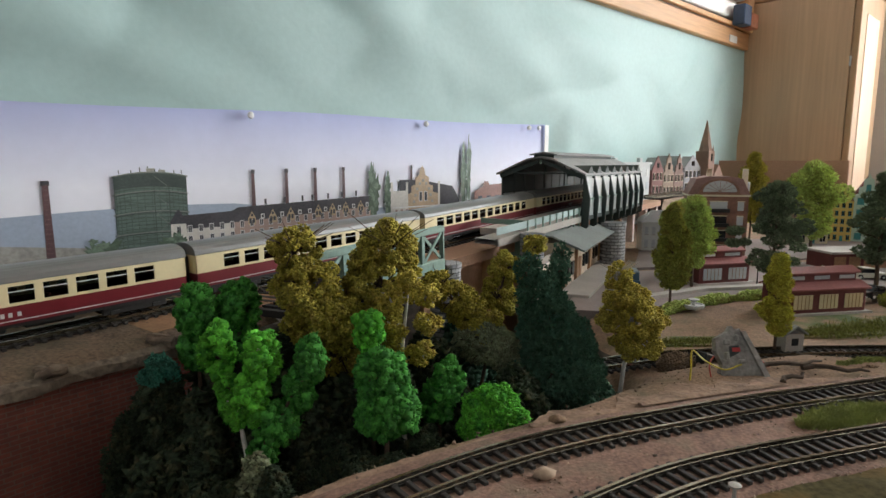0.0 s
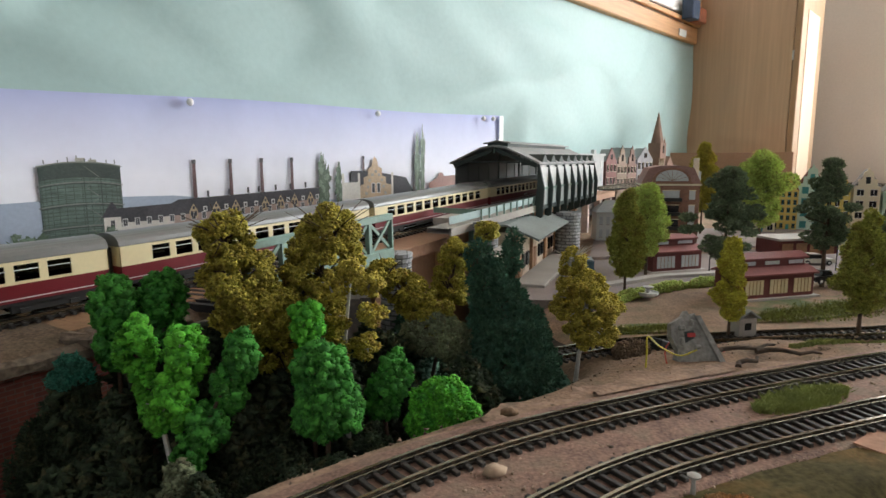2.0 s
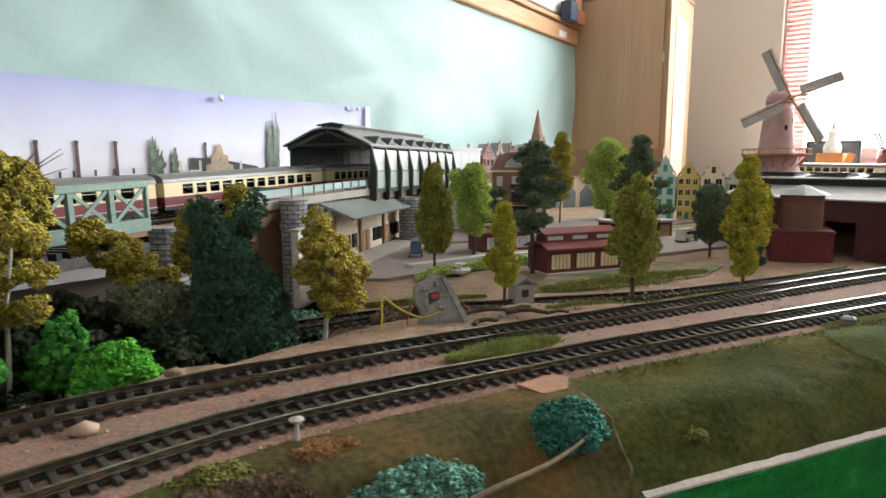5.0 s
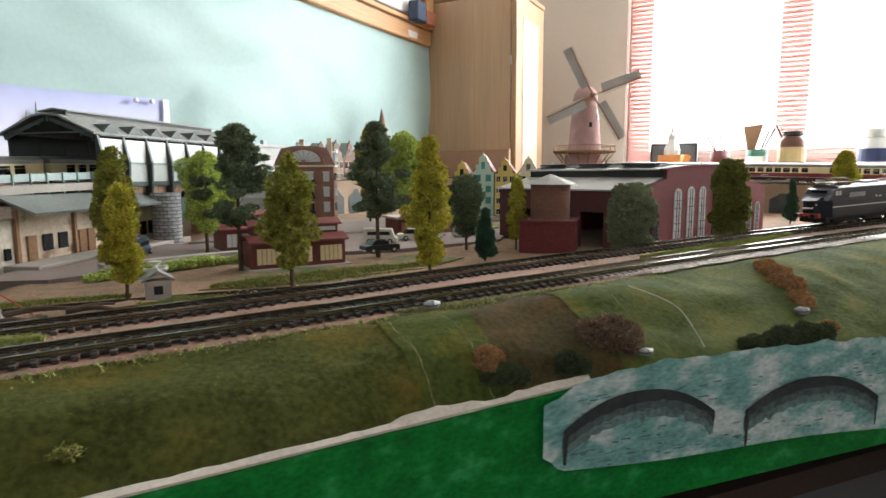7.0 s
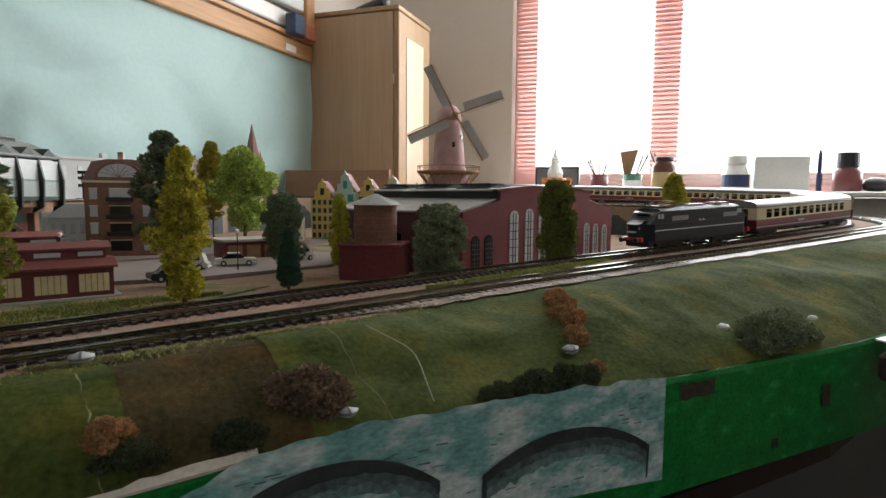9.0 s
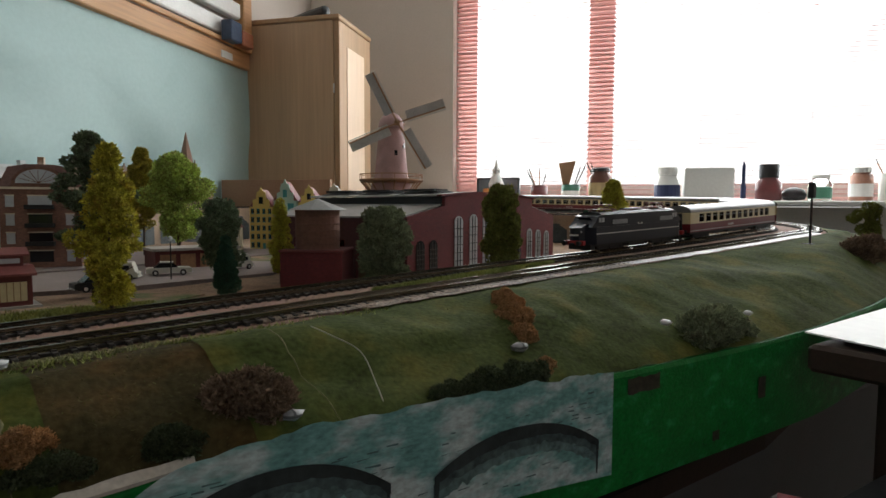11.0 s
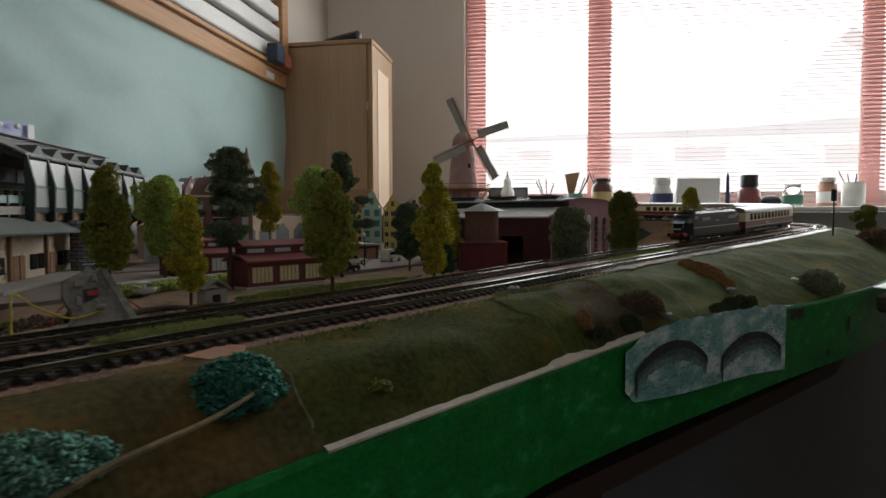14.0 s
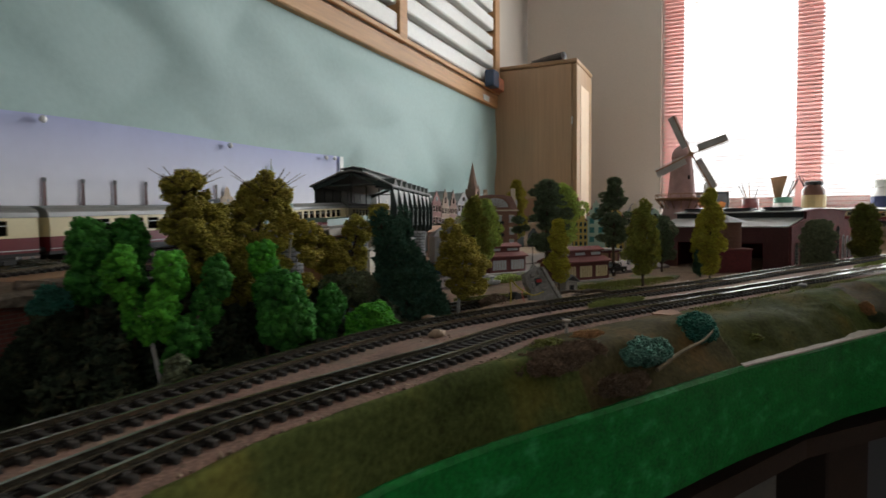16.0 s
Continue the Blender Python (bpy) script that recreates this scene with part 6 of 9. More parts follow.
def cauliflower(mid, rad, size, rng, most=9000, flat=0.8, leafy=False):
    """Tufts gathered into knobbly sprays round the given middles."""
    area = float((4 * math.pi * rad ** 2).sum())
    n = int(0.75 * area / (size * size)) + 40
    if n > most:
        size, n = size * math.sqrt(n / most), most
    k = rng.choice(len(mid), n, p=rad ** 2 / (rad ** 2).sum())
    d = rng.normal(size=(n, 3))
    d /= np.linalg.norm(d, axis=1)[:, None]
    d[:, 2] *= flat
    c = mid[k] + d * (rad[k] * (1.05 - (0.4 if leafy else 0.6) * rng.random(n) ** 2))[:, None]
    if leafy:
        return blades(c, d, size * (0.55 + 0.8 * rng.random(n)), rng)
    return clumps(c, size * (0.55 + 0.8 * rng.random(n)), rng)


def foam_mesh(name, v, f, material):
    me = bpy.data.meshes.new(name)
    me.vertices.add(len(v)), me.loops.add(3 * len(f)), me.polygons.add(len(f))
    me.vertices.foreach_set("co", v.astype(np.float32).ravel())
    me.loops.foreach_set("vertex_index", f.astype(np.int32).ravel())
    me.polygons.foreach_set("loop_start", np.arange(0, 3 * len(f), 3, dtype=np.int32))
    me.materials.append(material)
    me.update(), me.validate()
    return me


PROFILES = {
    "column": [(0, 0.5), (0.1, 0.82), (0.35, 1.0), (0.65, 0.9), (0.85, 0.68), (1.0, 0.28)],
    "round": [(0, 0.5), (0.2, 0.9), (0.5, 1.0), (0.8, 0.85), (1.0, 0.35)],
    "cone": [(0, 0.85), (0.12, 1.0), (0.5, 0.7), (0.85, 0.3), (1.0, 0.06)],
    "poplar": [(0, 0.35), (0.12, 0.75), (0.3, 1.0), (0.55, 0.8), (0.75, 0.62), (0.92, 0.4), (1.0, 0.15)],
    "clipped": [(0, 0.75), (0.1, 0.95), (0.3, 1.0), (0.7, 0.98), (0.9, 0.86), (1.0, 0.55)],
    "pine": [(0, 0.5), (0.15, 0.95), (0.4, 1.0), (0.62, 0.75), (0.85, 0.55), (1.0, 0.3)],
}


def tree(x, y, z0, z1, r, shape, leaf, label, seed, crown0=0.18, size=0.0034, ragged=0.3, bark=None, lean=(0, 0), name="tree", dens=1.0, tiers=0, knob=0.34):
    """Trunk, limbs and a crown of many small foam tufts."""
    rng, rnd = np.random.default_rng(seed), random.Random(seed)
    h = z1 - z0
    t = thing(name, label, "tree" if name == "tree" else "bush", pose(x, y, z0), group="model trees" if name == "tree" else "model bushes")
    c0, ch = h * crown0, h * (1 - crown0)
    prof = np.array(PROFILES[shape])
    trunk = MB().tube([(0, 0, -0.004), (rnd.uniform(-1, 1) * 0.001, 0.001, h * 0.3), (lean[0] * 0.5, lean[1] * 0.5, h * 0.6), (lean[0] * 0.9, lean[1] * 0.9, h * 0.93)], max(0.0013, r * 0.085), 7, 0.0004)
    part("trunk", trunk, bark or M_TRUNK, t)
    limbs = MB()
    for k in range(9):
        a, zz = rnd.uniform(0, 6.28), c0 + ch * rnd.uniform(0.0, 0.75)
        rr = r * float(np.interp((zz - c0) / ch, prof[:, 0], prof[:, 1])) * 0.8
        limbs.tube([(lean[0] * zz / h, lean[1] * zz / h, zz - 0.004), (rr * 0.5 * math.cos(a), rr * 0.5 * math.sin(a), zz + 0.002), (rr * math.cos(a), rr * math.sin(a), zz + 0.006)], 0.0011 if bark else 0.0007, 4, 0.0003)
    part("limb", limbs, bark or M_TRUNK, t)
    cl = knob * r
    m = int(dens * 1.25 * (2 * math.pi * r * ch) / (math.pi * cl * cl)) + 8
    u = rng.random(m) ** 0.92
    zz = c0 + cl * 0.5 + (ch - cl * 1.1) * u
    pr = np.interp(u, prof[:, 0], prof[:, 1])
    pr = pr * (1 + ragged * 0.7 * np.array([noise.noise(Vector((q * 3.2, seed * 1.7, 0))) for q in u]))
    a = rng.random(m) * 2 * math.pi
    lump = np.array([noise.noise(Vector((math.cos(q) * 1.6 + seed, math.sin(q) * 1.6, zq / max(r, 0.01) * 1.2))) for q, zq in zip(a, zz)])
    if tiers:
        pr = pr * (0.62 + 0.5 * np.abs(np.sin(u * math.pi * tiers + 0.6 * np.sin(a))))
    keep = (rng.random(m) < 0.3 + 0.8 * pr) & (lump > -0.42 * (1.5 - ragged))
    rad = np.maximum(r * pr * (1 + ragged * 1.3 * lump) - cl * 0.55, 0) * (1 - 0.75 * rng.random(m) ** 1.5)
    mid = np.stack([rad * np.cos(a) + lean[0] * zz / h, rad * np.sin(a) + lean[1] * zz / h, zz], 1)[keep]
    v, f = cauliflower(mid, cl * (0.65 + 0.6 * rng.random(len(mid))), size * (0.5 if leaf in ("bright", "leaf") else 0.42), rng, 9000 if leaf in ("bright", "leaf") else 17000, 0.55 if tiers else 0.85, leaf not in ("bright", "leaf"))
    ob = new("crown", foam_mesh("crown", v, f, LEAF[leaf]))
    ob.parent = t
    return t


def bush(x, y, z, rx, ry, rz, leaf, label, seed, size=0.0028, turn=0, dens=1.0, twiggy=False):
    """A low cushion of lichen or foam tufts on a hidden stem."""
    rng = np.random.default_rng(seed)
    cl = 0.3 * min(max(rx, ry), 1.6 * min(rx, ry), 2.2 * rz)
    m = int(dens * 4 * (rx * ry + rx * rz + ry * rz) / (cl * cl)) + 6
    d = rng.normal(size=(m, 3))
    d /= np.linalg.norm(d, axis=1)[:, None]
    d[:, 2] = np.abs(d[:, 2]) * 1.05 - 0.12
    lump = np.array([noise.noise(Vector((q[0] * 1.8 + seed, q[1] * 1.8, q[2] * 1.8))) for q in d])
    mid = d * (np.maximum(1 - 0.5 * rng.random(m) ** 2, 0) * (1 + 0.4 * lump))[:, None] * (np.array((rx, ry, rz)) - cl * 0.5)
    v, f = cauliflower(mid[lump > -0.4], cl * (0.7 + 0.5 * rng.random(int((lump > -0.4).sum()))), size * (0.5 if twiggy else 0.62), rng, 6000 if size > 0.0025 else 15000, 0.8, twiggy)
    b = thing("bush", label, "bush", pose(x, y, z, 0, 0, turn), group="model bushes")
    ob = new("foliage", foam_mesh("foliage", v, f, LEAF[leaf]))
    ob.parent = b
    part("stem", MB().tube([(0, 0, -0.004), (0, 0.0005, rz * 0.3), (0.001, 0, rz * 0.7)], 0.001, 5, 0.0004), M_TRUNK, b)
    return b


# trees of the town
tree(0.255, 0.665, 0.978, 1.100, 0.0195, "column", "mossgold", "dense moss-green columnar tree beside the hedge", 11, 0.2, ragged=0.15, knob=0.26)
tree(0.330, 0.785, 0.980, 1.103, 0.027, "round", "lime", "light lime-green leafy tree by the cabin", 12, 0.25, ragged=0.3, size=0.0042)
tree(0.366, 0.660, 0.978, 1.127, 0.033, "pine", "pine", "tall dark green tree with bare lower trunk", 13, 0.3, ragged=0.5, size=0.0034, tiers=5, dens=0.75, knob=0.24)
tree(0.652, 1.05, 0.978, 1.147, 0.042, "round", "lime", "large spreading green tree by the town houses", 14, 0.22, ragged=0.35, size=0.0055)
tree(0.62, 1.20, 0.978, 1.163, 0.024, "column", "olive", "tall olive autumn tree behind the brown house", 15, 0.25, ragged=0.3, size=0.0045)
tree(0.520, 0.708, 0.979, 1.135, 0.034, "pine", "pine", "tall dark green tree with straight trunk", 16, 0.28, ragged=0.5, size=0.0034, tiers=5, dens=0.75, knob=0.24)
tree(0.402, 0.503, 0.985, 1.092, 0.022, "poplar", "mossgold", "mossy olive tree close to the main tracks", 17, 0.16, ragged=0.5, size=0.003, dens=0.8, knob=0.28)
tree(0.521, 0.515, 0.990, 1.106, 0.0205, "poplar", "yellow", "bright yellow-green poplar close to the tracks", 18, 0.06, ragged=0.42, size=0.003, dens=0.85, knob=0.28)
tree(0.736, 0.524, 0.990, 1.064, 0.0245, "clipped", "grey", "clipped grey-green rounded tree before the shed", 19, 0.08, ragged=0.08, size=0.0026, knob=0.2)
tree(0.90, 0.563, 0.99, 1.090, 0.0205, "clipped", "moss", "clipped olive columnar tree before the shed", 20, 0.05, ragged=0.1, size=0.0026, knob=0.24)
tree(1.075, 0.560, 0.998, 1.098, 0.0255, "poplar", "yellow", "bushy yellow-green tree near the track curve", 21, 0.06, ragged=0.45, size=0.0032, dens=0.85, knob=0.28)
tree(0.642, 0.735, 0.978, 1.072, 0.0225, "clipped", "pine", "dark rounded tree by the water tower", 22, 0.15, ragged=0.15, size=0.0028)
tree(0.624, 0.632, 0.978, 1.036, 0.0135, "cone", "dark", "small blue-green conifer by the water tower", 23, 0.05, ragged=0.15, size=0.0022)
tree(0.702, 0.712, 0.978, 1.074, 0.0125, "poplar", "yellow", "slender yellow-green tree by the water tower", 24, 0.08, ragged=0.35, size=0.0028)
tree(1.345, 0.860, 0.978, 1.064, 0.013, "cone", "dark", "slim dark cypress behind the tracks", 25, 0.08, ragged=0.25, size=0.0024)
tree(0.285, 0.505, 0.988, 1.068, 0.0155, "poplar", "yellow", "small thin yellow-green tree by the siding", 26, 0.1, ragged=0.4, size=0.0026, dens=0.8)
tree(0.345, 0.87, 0.979, 1.09, 0.024, "round", "lime", "leafy green tree behind the cabin", 27, 0.25, ragged=0.3, size=0.0042)
tree(1.30, 0.60, 1.00, 1.052, 0.016, "round", "dark", "dark small tree inside the curve", 28, 0.1, ragged=0.25)

# trees of the dell: crowns of rounded lobes set with foam knobs
def finer_ball():
    """A twenty-sided ball, each face cut in four."""
    v, f, mids = [tuple(q) for q in ICO_V], [], {}

    def mid(a, b):
        key = (min(a, b), max(a, b))
        if key not in mids:
            p = np.array(v[a]) + np.array(v[b])
            mids[key] = len(v)
            v.append(tuple(p / np.linalg.norm(p)))
        return mids[key]

    for a, b, c in ICO_F:
        ab, bc, ca = mid(a, b), mid(b, c), mid(c, a)
        f += [(a, ab, ca), (ab, b, bc), (ca, bc, c), (ab, bc, ca)]
    return np.array(v), np.array(f)


BALL_V, BALL_F = finer_ball()


def knobs(centres, sizes, rng):
    """Mesh arrays of crumbly foam knobs with loose crumbs on them."""
    n = len(centres)
    v = np.repeat(BALL_V[None], n, 0) * (1 + 0.85 * (rng.random((n, len(BALL_V), 1)) - 0.5))
    v = v * (1 + 0.3 * (rng.random((n, 1, 3)) - 0.5)) * np.asarray(sizes)[:, None, None] + centres[:, None, :]
    f = (BALL_F[None] + (np.arange(n) * len(BALL_V))[:, None, None]).reshape(-1, 3)
    k = 22
    d = rng.normal(size=(n * k, 3))
    d /= np.linalg.norm(d, axis=1)[:, None]
    cv, cf = clumps(np.repeat(centres, k, 0) + d * np.repeat(sizes, k)[:, None] * (0.95 + 0.3 * rng.random((n * k, 1))), 0.30 * np.repeat(sizes, k) * (0.5 + rng.random(n * k)), rng)
    v = v.reshape(-1, 3)
    return np.concatenate([v, cv]), np.concatenate([f, cf + len(v)])


def lobed_tree(stem, lobes, leaf, label, seed, knob=0.0029, gap=0.28, bark=None, style="knob", size=0.0013, wisps=0):
    """A tree whose crown is made of lobes (x, y, z, half width, half height), each set with knobs, needles or clumps."""
    rng, rnd = np.random.default_rng(seed), random.Random(seed)
    z0 = land(stem[0], stem[1])
    t = thing("tree", label, "tree", pose(stem[0], stem[1], z0), group="model trees")
    L = np.array([(a - stem[0], b - stem[1], c - z0, r, h) for a, b, c, r, h in lobes])
    order = L[np.argsort(L[:, 2])]
    half = order[: max(1, len(order) // 2), :3].mean(0)
    line = [(0, 0, -0.004), tuple(half * np.array((0.3, 0.3, 0.5))), tuple(half), tuple(half * 0.4 + order[-1, :3] * 0.6), tuple(order[-1, :3])]
    part("trunk", MB().tube(line, 0.0019, 7, 0.0006), bark or M_TRUNK, t)
    limbs = MB()
    for q in L:
        for k in range(7):
            a, b = rnd.uniform(0, 6.28), rnd.uniform(-0.5, 0.6)
            e = q[:3] + np.array((q[3] * 0.85 * math.cos(a), q[3] * 0.85 * math.sin(a), q[4] * b))
            limbs.tube([tuple(q[:3] - np.array((0, 0, q[4] * 0.35))), tuple((q[:3] + e) / 2 + np.array((0, 0, 0.002))), tuple(e)], 0.0009 if bark else 0.0007, 4, 0.0003)
    for k in range(wisps):
        a, q = rnd.uniform(0, 6.28), order[-1]
        e = q[:3] + np.array((q[3] * 1.5 * math.cos(a), q[3] * 1.5 * math.sin(a), q[4] * rnd.uniform(0.6, 1.35)))
        limbs.tube([tuple(q[:3]), tuple((q[:3] + e) / 2 + np.array((0, 0, 0.001))), tuple(e)], 0.0006, 4, 0.0002)
    part("limb", limbs, bark or M_TRUNK, t)
    mids = []
    for i, (x, y, z, r, h) in enumerate(L):
        m = int(60 * (r * h + r * r) / (knob * knob))
        d = rng.normal(size=(m, 3))
        d /= np.linalg.norm(d, axis=1)[:, None]
        inner = 1 - 0.3 * rng.random(m) ** 2.5
        wob = np.array([noise.noise(Vector((q[0] * 1.7 + seed, q[1] * 1.7 + i, q[2] * 1.7))) for q in d])
        p = np.array((x, y, z)) + d * np.array((r - knob * 0.45, r - knob * 0.45, h - knob * 0.45)) * (inner * (1 + 0.22 * wob))[:, None]
        hole = np.array([noise.noise(Vector(tuple(q * (0.33 / knob) + seed))) for q in p])
        ok = hole > -0.75 + gap
        for k, (a, b, c, ra, ha) in enumerate(L):
            if k != i:
                ok &= (((p - np.array((a, b, c))) / np.array((ra, ra, ha))) ** 2).sum(1) > 0.55
        mids.append(p[ok])
    p = np.concatenate(mids)
    taken = []
    for q in p[rng.permutation(len(p))]:
        if not taken or (((np.array(taken) - q) ** 2).sum(1)).min() > (1.25 * knob) ** 2:
            taken.append(q)
    mid = np.array(taken)
    rad = knob * (0.55 + 0.7 * rng.random(len(mid)))
    if style == "knob":
        v, f = knobs(mid, rad, rng)
    else:
        v, f = cauliflower(mid, rad * (1.0 if style == "needle" else 0.85), size * (1.0 if style == "needle" else 0.85), rng, 30000, 0.9, style == "needle")
    ob = new("crown", foam_mesh("crown", v, f, LEAF[leaf]))
    ob.parent = t
    return t


lobed_tree((-0.158, 0.368), [(-0.156, 0.366, 1.054, 0.0122, 0.0160), (-0.158, 0.370, 1.028, 0.0110, 0.0140)], "leaf", "small mid-green tree below the track", 32)
lobed_tree((-0.133, 0.380), [(-0.134, 0.379, 1.053, 0.0122, 0.0170), (-0.133, 0.380, 1.026, 0.0110, 0.0140)], "leaf", "small green tree below the elevated track", 33)
lobed_tree((-0.128, 0.342), [(-0.135, 0.341, 1.036, 0.0100, 0.0155), (-0.129, 0.338, 1.012, 0.0062, 0.0140)], "bright", "bright green foam tree in the dell", 34)
lobed_tree((-0.107, 0.320), [(-0.107, 0.333, 1.034, 0.0098, 0.0155), (-0.112, 0.329, 1.012, 0.0098, 0.0150), (-0.120, 0.327, 1.006, 0.0070, 0.0110)], "bright", "bright green foam tree with visible trunk", 35, gap=0.36, bark=M_BIRCH)
lobed_tree((-0.102, 0.322), [(-0.081, 0.338, 1.031, 0.0086, 0.0150), (-0.087, 0.336, 1.014, 0.0088, 0.0130), (-0.096, 0.328, 0.998, 0.0098, 0.0120), (-0.105, 0.321, 0.986, 0.0080, 0.0110)], "leaf", "green foam tree leaning away from its neighbour", 36, gap=0.34)
lobed_tree((-0.048, 0.366), [(-0.050, 0.364, 1.040, 0.0092, 0.0150), (-0.048, 0.364, 1.018, 0.0088, 0.0130)], "bright", "slim bright green foam tree", 41)
lobed_tree((-0.038, 0.344), [(-0.041, 0.345, 1.018, 0.0148, 0.0165), (-0.037, 0.343, 1.000, 0.0180, 0.0185)], "leaf", "rounded mid-green foam tree", 42, gap=0.36)
lobed_tree((-0.004, 0.376), [(-0.001, 0.375, 1.004, 0.0105, 0.0150), (-0.008, 0.374, 0.992, 0.0105, 0.0150)], "leaf", "small mid green foam tree", 43, gap=0.34)
lobed_tree((-0.078, 0.385), [(-0.099, 0.386, 1.087, 0.0165, 0.0160), (-0.091, 0.384, 1.064, 0.0215, 0.0200), (-0.082, 0.384, 1.042, 0.0225, 0.0200), (-0.074, 0.388, 1.018, 0.0190, 0.0170)], "olive", "tall olive-gold autumn tree", 38, 0.0062, 0.3, style="clump", wisps=14)
lobed_tree((-0.052, 0.418), [(-0.041, 0.418, 1.084, 0.0205, 0.0200), (-0.047, 0.418, 1.064, 0.0265, 0.0220), (-0.055, 0.418, 1.042, 0.0220, 0.0190)], "olive", "tall olive-gold autumn tree by the bridge", 39, 0.0062, 0.28, style="clump", wisps=10)
lobed_tree((-0.028, 0.368), [(-0.036, 0.382, 1.056, 0.0095, 0.0100), (-0.016, 0.378, 1.060, 0.0095, 0.0085), (-0.026, 0.388, 1.066, 0.0090, 0.0075), (-0.037, 0.382, 1.036, 0.0085, 0.0080), (-0.014, 0.380, 1.042, 0.0080, 0.0070), (-0.036, 0.382, 1.018, 0.0080, 0.0090), (-0.018, 0.384, 1.020, 0.0085, 0.0090)], "gold", "olive tree with pale branching trunk", 40, 0.0045, 0.25, bark=M_BIRCH, style="clump")
lobed_tree((0.016, 0.446), [(-0.006, 0.438, 1.053, 0.0130, 0.0125), (0.006, 0.440, 1.043, 0.0150, 0.0140), (0.018, 0.444, 1.030, 0.0150, 0.0150), (0.030, 0.448, 1.018, 0.0140, 0.0150), (0.038, 0.452, 1.006, 0.0110, 0.0140)], "olive", "wide olive bush-like tree sloping down from the bridge pier", 44, 0.0058, 0.2, style="clump", wisps=5)
lobed_tree((0.046, 0.486), [(0.048, 0.484, 1.058, 0.0120, 0.0150), (0.043, 0.486, 1.036, 0.0140, 0.0170)], "olive", "olive tree before the brown trestle", 49, 0.0056, 0.25, style="clump")
lobed_tree((0.071, 0.500), [(0.074, 0.500, 1.076, 0.0095, 0.0088), (0.071, 0.500, 1.058, 0.0070, 0.0100)], "olive", "small olive treetop before the platform", 50, 0.0045, 0.2, style="clump")
lobed_tree((0.028, 0.432), [(0.030, 0.432, 1.010, 0.0210, 0.0150), (0.016, 0.428, 1.014, 0.0120, 0.0110), (0.042, 0.434, 1.000, 0.0120, 0.0120)], "grey", "dark grey-green bush with small pale leaves", 52, 0.0042, 0.45, style="needle", size=0.0014)
lobed_tree((0.080, 0.440), [(0.082, 0.434, 0.992, 0.0330, 0.0240), (0.080, 0.436, 1.012, 0.0280, 0.0220), (0.073, 0.438, 1.032, 0.0200, 0.0190), (0.066, 0.440, 1.050, 0.0140, 0.0160), (0.059, 0.442, 1.066, 0.0095, 0.0150), (0.084, 0.458, 1.058, 0.0085, 0.0150), (0.090, 0.472, 1.070, 0.0062, 0.0120)], "dark", "dense dark blue-green conifer with two leaning tops", 46, 0.0050, style="needle", size=0.0017)
lobed_tree((0.134, 0.450), [(0.131, 0.457, 1.057, 0.0105, 0.0115), (0.137, 0.452, 1.043, 0.0185, 0.0125), (0.142, 0.450, 1.025, 0.0235, 0.0145), (0.146, 0.452, 1.006, 0.0195, 0.0115)], "gold", "olive-yellow tree with pale bare roots", 51, 0.0050, 0.42, bark=M_BIRCH, style="clump", wisps=6)
# Dark scrub trees; the last two only fill shaded gaps.
for x, y, z1, r, label, seed in ((-0.172, 0.352, 1.018, 0.019, "dark scrubby bush-like tree in the dell", 31), (-0.113, 0.353, 0.990, 0.015, "low dull green tree at the dell's edge", 37), (-0.186, 0.338, 1.000, 0.016, "dark bushy tree by the brick wall", 53), (-0.070, 0.345, 0.985, 0.018, "dark filler tree in the shaded gap between the foam trees", 55), (-0.020, 0.400, 1.000, 0.020, "dark filler tree for the shade under the pale trunk", 56)):
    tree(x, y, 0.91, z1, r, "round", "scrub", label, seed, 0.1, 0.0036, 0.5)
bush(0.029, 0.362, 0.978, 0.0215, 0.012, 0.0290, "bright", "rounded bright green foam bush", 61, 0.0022)
